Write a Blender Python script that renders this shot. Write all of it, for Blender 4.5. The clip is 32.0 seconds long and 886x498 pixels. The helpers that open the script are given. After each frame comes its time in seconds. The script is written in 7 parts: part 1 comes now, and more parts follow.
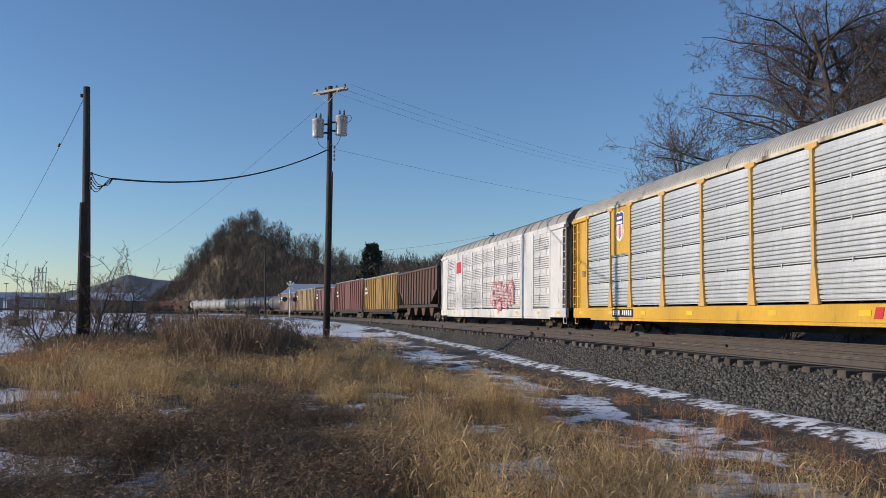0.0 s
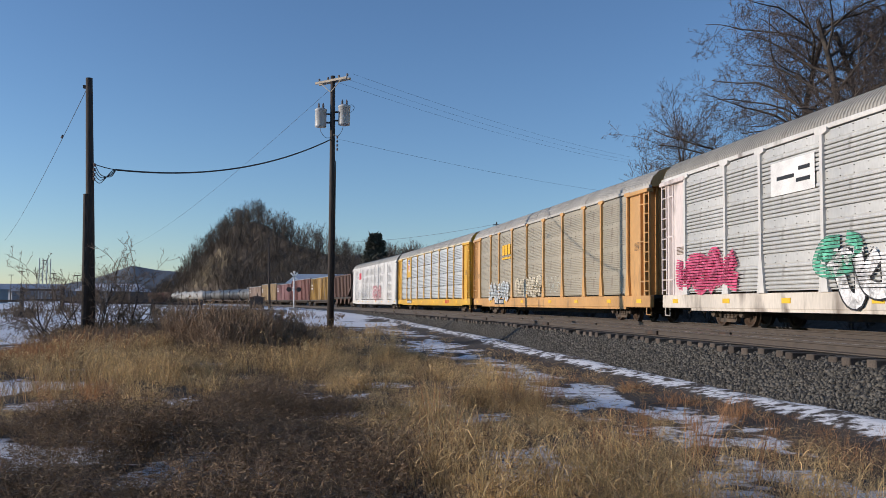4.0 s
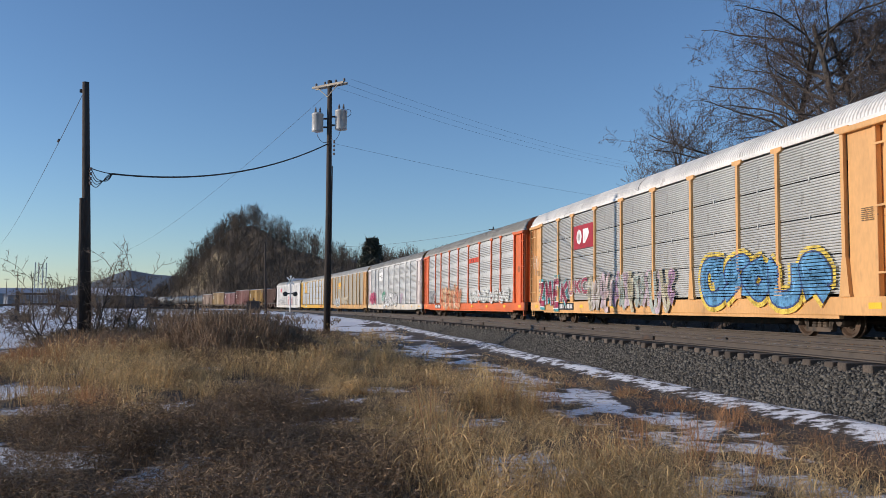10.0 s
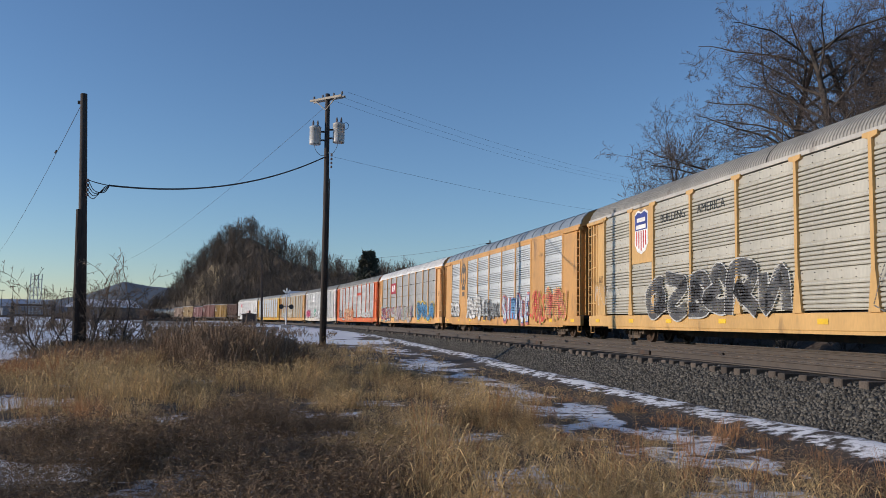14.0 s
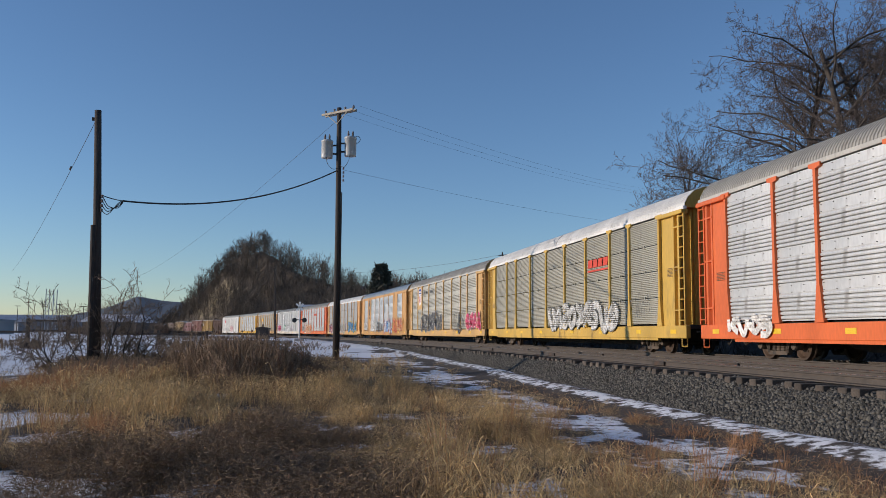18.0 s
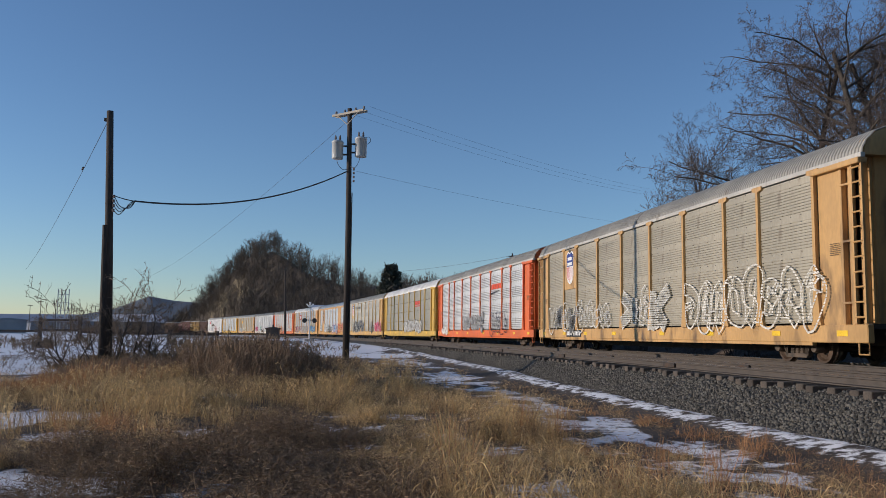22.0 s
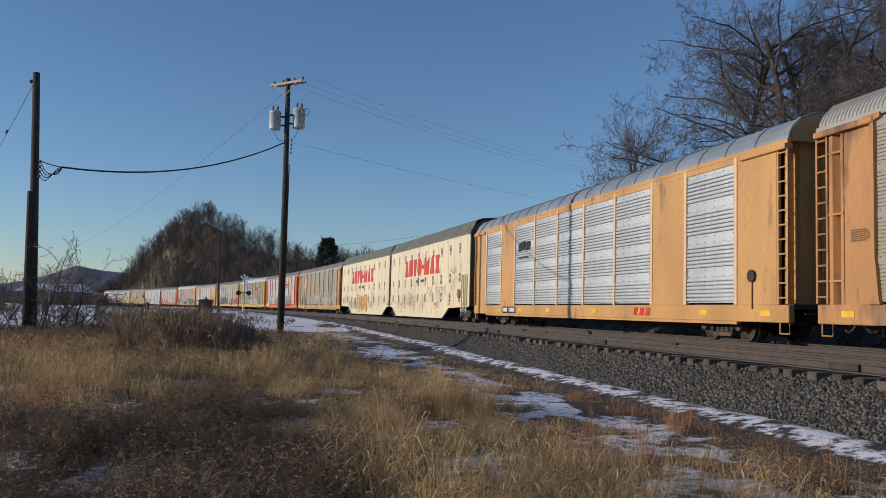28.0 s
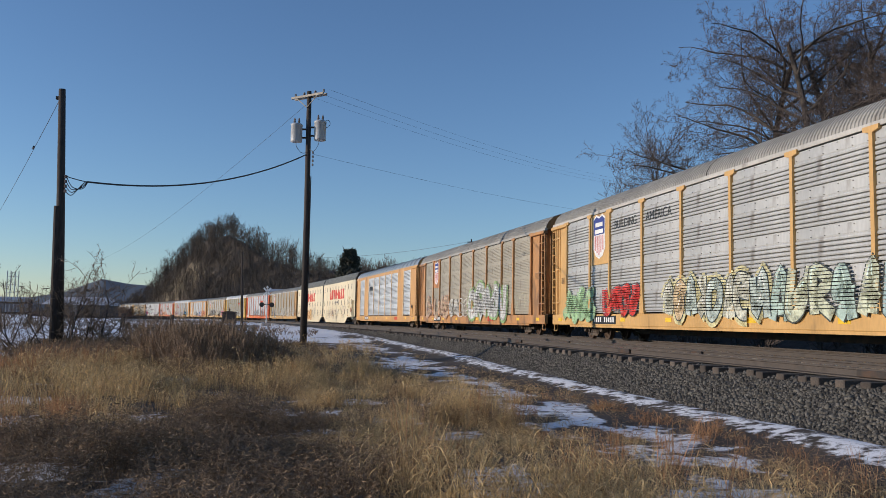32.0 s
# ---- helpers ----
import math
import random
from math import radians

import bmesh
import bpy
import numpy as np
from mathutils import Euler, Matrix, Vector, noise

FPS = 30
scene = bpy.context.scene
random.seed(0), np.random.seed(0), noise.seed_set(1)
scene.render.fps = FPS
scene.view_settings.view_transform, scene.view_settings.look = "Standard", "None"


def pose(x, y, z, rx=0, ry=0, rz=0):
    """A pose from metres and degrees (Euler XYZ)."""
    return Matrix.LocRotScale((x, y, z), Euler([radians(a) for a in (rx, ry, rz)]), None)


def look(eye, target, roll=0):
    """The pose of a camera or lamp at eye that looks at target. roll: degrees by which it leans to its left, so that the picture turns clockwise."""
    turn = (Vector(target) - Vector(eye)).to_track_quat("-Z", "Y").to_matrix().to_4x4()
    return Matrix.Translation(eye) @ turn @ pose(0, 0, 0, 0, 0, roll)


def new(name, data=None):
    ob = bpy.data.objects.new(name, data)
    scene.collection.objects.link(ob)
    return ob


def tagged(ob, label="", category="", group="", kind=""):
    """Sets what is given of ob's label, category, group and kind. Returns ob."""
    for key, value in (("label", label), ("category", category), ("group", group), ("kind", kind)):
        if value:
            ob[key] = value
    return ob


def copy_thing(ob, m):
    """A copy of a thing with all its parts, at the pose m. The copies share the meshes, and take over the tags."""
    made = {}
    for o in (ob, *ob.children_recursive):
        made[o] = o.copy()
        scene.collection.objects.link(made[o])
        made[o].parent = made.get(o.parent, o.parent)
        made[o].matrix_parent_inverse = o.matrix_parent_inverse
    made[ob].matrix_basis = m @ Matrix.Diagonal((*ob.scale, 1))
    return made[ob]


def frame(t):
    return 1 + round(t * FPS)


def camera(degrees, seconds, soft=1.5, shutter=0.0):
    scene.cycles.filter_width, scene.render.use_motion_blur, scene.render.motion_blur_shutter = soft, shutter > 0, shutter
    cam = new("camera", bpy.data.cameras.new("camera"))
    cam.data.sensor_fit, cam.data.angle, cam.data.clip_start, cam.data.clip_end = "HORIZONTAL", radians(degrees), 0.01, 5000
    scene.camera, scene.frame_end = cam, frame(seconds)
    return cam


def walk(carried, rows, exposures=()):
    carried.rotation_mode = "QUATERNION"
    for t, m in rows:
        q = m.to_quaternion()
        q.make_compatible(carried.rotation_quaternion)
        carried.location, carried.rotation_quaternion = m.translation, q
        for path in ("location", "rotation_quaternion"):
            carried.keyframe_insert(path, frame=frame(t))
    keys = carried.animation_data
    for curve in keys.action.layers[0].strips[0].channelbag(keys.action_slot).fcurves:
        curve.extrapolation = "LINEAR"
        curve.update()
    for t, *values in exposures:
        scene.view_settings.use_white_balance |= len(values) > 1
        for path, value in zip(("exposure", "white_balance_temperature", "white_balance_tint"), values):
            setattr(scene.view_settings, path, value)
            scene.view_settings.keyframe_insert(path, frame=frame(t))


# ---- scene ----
FOV = 55.798
EYE = (0.0, 0.0, 0.616)  # z = 0 is the top of the rails
# seconds, turn to the right, tilt up, lean to the left (degrees): a camera held by one standing still
AIM = [
    (0, 0.937, 4.476, 0.86), (0.5, 0.974, 4.381, 0.80), (1, 1.131, 4.284, 0.57), (1.5, 1.224, 4.170, 0.37), (2, 1.059, 4.059, 0.65),
    (2.5, 0.888, 3.956, 0.82), (3, 0.799, 3.878, 0.56), (3.5, 0.746, 3.785, 0.52), (5.5, 0.582, 3.721, 0.94), (6, 0.626, 3.724, 1.01),
    (6.5, 0.618, 3.768, 1.05), (7, 0.688, 3.719, 0.79), (7.5, 0.649, 3.714, 1.03), (8, 0.602, 3.736, 0.92), (8.5, 0.594, 3.824, 0.82),
    (9, 0.776, 3.873, 1.05), (9.5, 0.863, 3.975, 0.94), (10, 0.932, 4.072, 0.65), (10.5, 0.945, 4.192, 0.78), (11, 0.989, 4.318, 0.60),
    (11.5, 1.030, 4.563, 0.80), (12, 1.079, 4.647, 1.01), (12.5, 1.077, 4.746, 1.32), (13, 1.109, 4.848, 1.42), (13.5, 1.117, 4.907, 1.24),
    (14, 1.146, 5.001, 0.97), (14.5, 1.181, 5.105, 1.01), (16.5, 0.967, 5.631, 0.56), (17, 0.805, 5.732, 0.29), (17.5, 0.500, 5.796, 0.30),
    (18, 0.287, 5.831, 0.55), (18.5, 0.121, 5.851, 0.74), (19, 0.011, 5.835, 0.74), (19.5, -0.156, 5.852, 0.84), (20, -0.280, 5.881, 0.63),
    (20.5, -0.295, 5.884, 0.60), (21, -0.392, 5.915, 0.63), (21.5, -0.421, 5.905, 0.66), (22, -0.403, 5.878, 0.77), (22.5, -0.204, 5.803, 1.02),
    (23, 0.174, 5.725, 1.08), (23.5, 0.641, 5.442, 0.98), (24, 1.265, 5.090, 1.15), (24.5, 2.214, 4.873, 1.35), (25, 3.057, 4.662, 1.50),
    (25.5, 3.724, 4.508, 1.66), (27.5, 4.035, 4.228, 1.41), (28, 3.930, 4.262, 1.54), (28.5, 3.714, 4.317, 1.45), (29, 3.582, 4.381, 1.40),
    (29.5, 3.383, 4.449, 1.32), (30, 3.246, 4.513, 0.99), (30.5, 3.055, 4.598, 1.14), (31, 2.848, 4.714, 1.22), (31.5, 2.647, 4.801, 1.16),
    (32, 2.427, 4.920, 1.09),
]


def aim(turn, tilt, lean):
    a, b = radians(turn), radians(tilt)
    d = Vector((math.sin(a) * math.cos(b), math.cos(a) * math.cos(b), math.sin(b)))
    return look(EYE, Vector(EYE) + d * 10, lean)


cam = camera(FOV, 32.0, soft=0.8)
walk(cam, [(t, aim(a, b, c)) for t, a, b, c in AIM], [(0, 0.38, 6560, 17), (9, 0.41, 6560, 17), (14, 0.28, 6560, 17), (21.5, 0.22, 6560, 17), (23.3, 0.12, 6650, 17), (24.8, -0.07, 6850, 17), (26, -0.04, 6800, 17), (28, 0.14, 6560, 17), (30, 0.29, 6480, 17), (32, 0.3, 6560, 17)])

# ---- light ----
SUN_UP = 10.5
SUN_TO = Vector((-1.0, -0.07, 0)).normalized()  # level direction towards the sun
world = bpy.data.worlds.new("sky")
scene.world = world
world.use_nodes = True
wn = world.node_tree
sky = wn.nodes.new("ShaderNodeTexSky")
sky.sky_type, sky.sun_disc = "NISHITA", False
sky.sun_elevation, sky.sun_rotation = radians(SUN_UP), math.atan2(SUN_TO.x, SUN_TO.y)
sky.altitude, sky.air_density, sky.dust_density, sky.ozone_density = 500, 1.0, 0.06, 3.8
wn.links.new(sky.outputs[0], wn.nodes["Background"].inputs[0])
wn.nodes["Background"].inputs[1].default_value = 0.125
sun = new("sun", bpy.data.lights.new("sun", "SUN"))
sun.data.energy, sun.data.angle, sun.data.color = 2.95, radians(0.5), (1.0, 0.91, 0.76)
sun.matrix_world = look(SUN_TO * 100 + Vector((0, 0, 100 * math.tan(radians(SUN_UP)))), (0, 0, 0))
# ---- materials ----
def mat(name, color, rough=0.6, metal=0.0, var=0.15, scale=2.0, grain=0.08, grain_scale=40.0, bump=0.1, dirt=None, dirt_at=0.6, dirt_scale=1.2,
        island=0.0, obj_random=0.0, streak=1.0, world_space=False):
    """A surface with stains at two scales, dirt in patches and a fine relief."""
    m = bpy.data.materials.new(name)
    m.use_nodes = True
    nt, bsdf = m.node_tree, m.node_tree.nodes["Principled BSDF"]
    add, link = nt.nodes.new, nt.links.new
    bsdf.inputs["Roughness"].default_value, bsdf.inputs["Metallic"].default_value = rough, metal
    if world_space:
        vec = add("ShaderNodeNewGeometry").outputs["Position"]
    else:
        vec = add("ShaderNodeTexCoord").outputs["Object"]
    if streak != 1.0:
        mp = add("ShaderNodeMapping")
        mp.inputs["Scale"].default_value = (1, 1, 1 / streak)
        link(vec, mp.inputs["Vector"])
        vec = mp.outputs[0]

    def noise_at(s, detail=4):
        n = add("ShaderNodeTexNoise")
        n.inputs["Scale"].default_value, n.inputs["Detail"].default_value = s, detail
        link(vec, n.inputs["Vector"])
        return n.outputs["Fac"]

    def remap(v, a, b, c, d):
        r = add("ShaderNodeMapRange")
        for i, x in zip(range(1, 5), (a, b, c, d)):
            r.inputs[i].default_value = x
        link(v, r.inputs[0])
        return r.outputs[0]

    def times(a, b):
        x = add("ShaderNodeMath")
        x.operation = "MULTIPLY"
        link(a, x.inputs[0]), link(b, x.inputs[1])
        return x.outputs[0]

    big, fine = noise_at(scale), noise_at(grain_scale, 2)
    value = times(remap(big, 0.3, 0.7, 1 - var, 1 + var), remap(fine, 0.3, 0.7, 1 - grain, 1 + grain))
    if island:
        value = times(value, remap(add("ShaderNodeNewGeometry").outputs["Random Per Island"], 0, 1, 1 - island, 1 + island))
    if obj_random:
        value = times(value, remap(add("ShaderNodeObjectInfo").outputs["Random"], 0, 1, 1 - obj_random, 1 + obj_random))
    mix = add("ShaderNodeMix")
    mix.data_type, mix.blend_type = "RGBA", "MULTIPLY"
    mix.inputs["Factor"].default_value = 1.0
    mix.inputs[6].default_value = (*color, 1)
    link(value, mix.inputs[7])
    out = mix.outputs[2]
    if dirt:
        mask = remap(noise_at(dirt_scale, 6), dirt_at - 0.08, dirt_at + 0.12, 0, 1)
        dm = add("ShaderNodeMix")
        dm.data_type = "RGBA"
        link(mask, dm.inputs["Factor"]), link(out, dm.inputs[6])
        dm.inputs[7].default_value = (*dirt, 1)
        out = dm.outputs[2]
    link(out, bsdf.inputs["Base Color"])
    link(remap(big, 0.3, 0.7, max(0.05, rough - 0.1), min(1, rough + 0.1)), bsdf.inputs["Roughness"])
    if bump:
        b = add("ShaderNodeBump")
        b.inputs["Strength"].default_value, b.inputs["Distance"].default_value = bump, 0.01
        link(fine, b.inputs["Height"]), link(b.outputs[0], bsdf.inputs["Normal"])
    return m


PAINTS = {}


def paint(color, rough=0.5, rust=0.62, metal=0.0):
    """Weathered rail car paint with rust and soot."""
    key = (color, rough, rust, metal)
    if key not in PAINTS:
        PAINTS[key] = mat("car_paint", color, rough, metal, var=0.14, scale=0.7, grain=0.07, grain_scale=14, bump=0.04, dirt=(0.10, 0.065, 0.045), dirt_at=rust, dirt_scale=1.6, streak=3.0)
    return PAINTS[key]


steel_dark = mat("sooty_steel", (0.03, 0.026, 0.023), 0.75, 0.0, var=0.3, dirt=(0.09, 0.05, 0.03), dirt_at=0.55, dirt_scale=3)
truck_steel = mat("dusty_cast_steel", (0.095, 0.07, 0.052), 0.8, 0.0, var=0.3, scale=3, dirt=(0.03, 0.026, 0.023), dirt_at=0.58, dirt_scale=4)
wheel_steel = mat("wheel_steel", (0.10, 0.065, 0.045), 0.55, 0.4, var=0.3)
rail_rust = mat("rail_rust", (0.082, 0.066, 0.055), 0.7, 0.2, var=0.2, scale=5)
rail_bright = mat("rail_head", (0.42, 0.38, 0.35), 0.3, 0.9, var=0.1)
tie_wood = mat("tie_wood", (0.085, 0.068, 0.055), 0.9, 0, var=0.3, scale=3, grain=0.25, grain_scale=25, bump=0.4, obj_random=0.45)
# base far darker than its stones: shade of the gaps put into colour
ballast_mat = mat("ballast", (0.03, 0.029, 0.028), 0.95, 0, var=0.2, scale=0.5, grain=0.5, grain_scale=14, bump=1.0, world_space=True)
stone_mat = mat("ballast_stone", (0.088, 0.081, 0.069), 0.9, 0, var=0.15, grain=0.2, grain_scale=50, island=0.75, bump=0.3)
roadbed_mat = mat("rusty_fines", (0.06, 0.059, 0.056), 0.95, 0, var=0.2, scale=0.4, grain=0.3, grain_scale=22, bump=0.8, world_space=True)
pole_wood = mat("pole_wood", (0.055, 0.042, 0.034), 0.9, 0, var=0.25, scale=1.5, grain=0.3, grain_scale=18, bump=0.4, streak=8)
arm_wood = mat("bleached_wood", (0.42, 0.37, 0.30), 0.85, 0, var=0.2, grain=0.2)
can_grey = mat("transformer_paint", (0.47, 0.47, 0.46), 0.45, 0, var=0.06, dirt=(0.3, 0.28, 0.25), dirt_at=0.68)
wire_black = mat("wire", (0.02, 0.02, 0.022), 0.6, 0, bump=0)
galv = mat("galvanised", (0.42, 0.43, 0.43), 0.45, 0.5, var=0.12)
bark = mat("bark", (0.08, 0.064, 0.052), 0.95, 0, var=0.3, scale=1.5, grain=0.3, bump=0.5, island=0.2)
twig = mat("twigs", (0.115, 0.088, 0.075), 0.95, 0, var=0.2, scale=0.3, island=0.35, bump=0)
# ---- building helpers ----
class Shape:
    """Collects vertices and faces of one mesh."""

    def __init__(self):
        self.v, self.f = [], []

    def box(self, x0, x1, y0, y1, z0, z1, b=0.0):
        """A box, with edges cut off by b."""
        n = len(self.v)
        if b <= 0:
            self.v += [(x, y, z) for x in (x0, x1) for y in (y0, y1) for z in (z0, z1)]
            self.f += [[n + i for i in q] for q in ((0, 1, 3, 2), (4, 6, 7, 5), (0, 4, 5, 1), (2, 3, 7, 6), (0, 2, 6, 4), (1, 5, 7, 3))]
            return self
        rings = []
        for z, i in ((z0, b), (z0 + b, 0), (z1 - b, 0), (z1, b)):
            c = b + i * 0.4
            xa, xb, ya, yb = x0 + i * 0.6, x1 - i * 0.6, y0 + i * 0.6, y1 - i * 0.6
            rings.append([(xa + c, ya, z), (xb - c, ya, z), (xb, ya + c, z), (xb, yb - c, z), (xb - c, yb, z), (xa + c, yb, z), (xa, yb - c, z), (xa, ya + c, z)])
        self.loft(rings)
        return self

    def loft(self, rings, caps=True, closed=True):
        n, k = len(self.v), len(rings[0])
        for r in rings:
            self.v += [tuple(p) for p in r]
        for i in range(len(rings) - 1):
            for j in range(k if closed else k - 1):
                a, b = n + i * k + j, n + i * k + (j + 1) % k
                self.f.append([a, b, b + k, a + k])
        if caps and closed:
            self.f += [[n + j for j in reversed(range(k))], [n + (len(rings) - 1) * k + j for j in range(k)]]
        return self

    def tube(self, pts, r, sides=6, r_end=None, caps=True):
        """A round bar along points, tapering to r_end."""
        pts = [Vector(p) for p in pts]
        rings, u = [], None
        for i, p in enumerate(pts):
            d = (pts[min(i + 1, len(pts) - 1)] - pts[max(i - 1, 0)]).normalized()
            ref = Vector((0, 0, 1)) if abs(d.z) < 0.9 else Vector((1, 0, 0))
            u = d.cross(ref).normalized()
            w = d.cross(u)
            q = r if r_end is None else r + (r_end - r) * i / max(1, len(pts) - 1)
            rings.append([p + (u * math.cos(2 * math.pi * k / sides) + w * math.sin(2 * math.pi * k / sides)) * q for k in range(sides)])
        return self.loft(rings, caps)

    def lathe(self, profile, axis, center=(0, 0, 0), sides=20):
        """Turns (radius, along) pairs about the x, y or z axis."""
        rings = []
        for r, h in profile:
            ring = []
            for k in range(sides):
                a, b = r * math.cos(2 * math.pi * k / sides), r * math.sin(2 * math.pi * k / sides)
                q = {"x": (h, a, b), "y": (a, h, b), "z": (a, b, h)}[axis]
                ring.append((q[0] + center[0], q[1] + center[1], q[2] + center[2]))
            rings.append(ring)
        return self.loft(rings)

    def mesh(self, name, smooth=False):
        me = bpy.data.meshes.new(name)
        me.from_pydata(self.v, [], self.f)
        bm = bmesh.new()
        bm.from_mesh(me)
        if len(bm.faces) < 20000:
            bmesh.ops.recalc_face_normals(bm, faces=bm.faces)
        bm.to_mesh(me)
        bm.free()
        if smooth:
            me.polygons.foreach_set("use_smooth", [True] * len(me.polygons))
        return me


def part(name, shape, material, parent=None, label="", at=None, smooth=False):
    """One mesh object, under a thing or a part. shape: a Shape or a mesh shared by alike pieces."""
    me = shape.mesh(name, smooth) if isinstance(shape, Shape) else shape
    ob = new(name, me)
    if not me.materials:
        me.materials.append(None)
    ob.material_slots[0].link = "OBJECT"
    ob.material_slots[0].material = material
    if parent:
        ob.parent = parent
    if at is not None:
        ob.matrix_basis = at if isinstance(at, Matrix) else Matrix.Translation(at)
    if label:
        ob["label"] = label
    return ob


def raw_mesh(name, verts, faces, material, smooth=False):
    """A large mesh from numpy arrays; faces all have the same number of corners."""
    me = bpy.data.meshes.new(name)
    verts, faces = np.asarray(verts, np.float32), np.asarray(faces, np.int32)
    k = faces.shape[1]
    me.vertices.add(len(verts)), me.loops.add(faces.size), me.polygons.add(len(faces))
    me.vertices.foreach_set("co", verts.ravel())
    me.loops.foreach_set("vertex_index", faces.ravel())
    me.polygons.foreach_set("loop_start", np.arange(0, faces.size, k, dtype=np.int32))
    if smooth:
        me.polygons.foreach_set("use_smooth", np.ones(len(faces), bool))
    me.update(calc_edges=True)
    me.materials.append(material)
    return new(name, me)


# ---- the line of the track: a curve in the plan, s grows towards the camera's side ----
S0, DS = -1400.0, 0.5
_s = np.arange(S0, 700.0, DS)
_c = np.clip(_s, -509.0, 100.0)
_a = 2.95644 + 0.00130393 * _c + 1.28e-6 * _c * _c
_x, _y = np.cumsum(np.sin(_a)) * DS, np.cumsum(np.cos(_a)) * DS
_i0 = int(round(-S0 / DS))
_x, _y = _x - _x[_i0] + 7.4327, _y - _y[_i0] + 42.3915


def track_at(s):
    """Place and heading of the far track's centre line."""
    return float(np.interp(s, _s, _x)), float(np.interp(s, _s, _y)), float(np.interp(s, _s, _a))


def beside(s, lat, z=0.0):
    """A point lat metres from the far track's centre line, towards the near side."""
    x, y, a = track_at(s)
    return Vector((x + lat * math.cos(a), y - lat * math.sin(a), z))


def lateral_far(x, y):
    """How far points lie from the centre line (arrays)."""
    x, y = np.asarray(x, float), np.asarray(y, float)
    sx, sy, sa = _x[::8], _y[::8], _a[::8]
    i = np.argmin((x[..., None] - sx) ** 2 + (y[..., None] - sy) ** 2, axis=-1)
    return (x - sx[i]) * np.cos(sa[i]) - (y - sy[i]) * np.sin(sa[i])


_lx, _ly = np.arange(-70, 71, 1.0), np.arange(-60, 81, 1.0)
_lat = lateral_far(*np.meshgrid(_lx, _ly))


def lateral(x, y):
    """The same, read off a grid near the camera."""
    x, y = np.asarray(x, float), np.asarray(y, float)
    near = (x > -69) & (x < 69) & (y > -59) & (y < 79)
    u, v = np.clip(x + 70, 0, 139.99), np.clip(y + 60, 0, 139.99)
    i, j = u.astype(int), v.astype(int)
    f, g = u - i, v - j
    out = (_lat[j, i] * (1 - f) + _lat[j, i + 1] * f) * (1 - g) + (_lat[j + 1, i] * (1 - f) + _lat[j + 1, i + 1] * f) * g
    if not near.all():
        out = np.array(out)
        out[~near] = lateral_far(x[~near], y[~near])
    return out


def hash_noise(x, y, seed=0):
    """Smooth value noise in 0..1 (arrays)."""
    xi, yi = np.floor(x).astype(np.int64), np.floor(y).astype(np.int64)
    fx, fy = x - xi, y - yi
    fx, fy = fx * fx * (3 - 2 * fx), fy * fy * (3 - 2 * fy)

    def h(a, b):
        n = (a * 374761393 + b * 668265263 + seed * 974711) & 0x7FFFFFFF
        n = ((n ^ (n >> 13)) * 1274126177) & 0x7FFFFFFF
        return ((n ^ (n >> 16)) & 0xFFFF) / 65535.0

    return (h(xi, yi) * (1 - fx) + h(xi + 1, yi) * fx) * (1 - fy) + (h(xi, yi + 1) * (1 - fx) + h(xi + 1, yi + 1) * fx) * fy


def fbm(x, y, seed=0, n=4):
    return sum(hash_noise(x * 2 ** i, y * 2 ** i, seed + i * 7) / 2 ** i for i in range(n)) / sum(1 / 2 ** i for i in range(n))


def ground_z(x, y):
    """Height of the ground: a low bank beside the track, a dip before the snowy field, nearly level beyond."""
    x, y = np.asarray(x, float), np.asarray(y, float)
    d = np.hypot(x, y)
    z = -0.98 + 0.20 * (fbm(x / 6, y / 6, 3) - 0.5) * np.clip(40 / (d + 1), 0.1, 1)
    z += 0.42 * np.clip((d - 24) / 40, 0, 1) + 0.25 * np.clip((d - 70) / 60, 0, 1)
    z += 0.15 * np.clip((-x - 16 + (y - 40) * -0.1) / 20, 0, 1) * np.clip((y - 35) / 35, 0, 1)
    return z


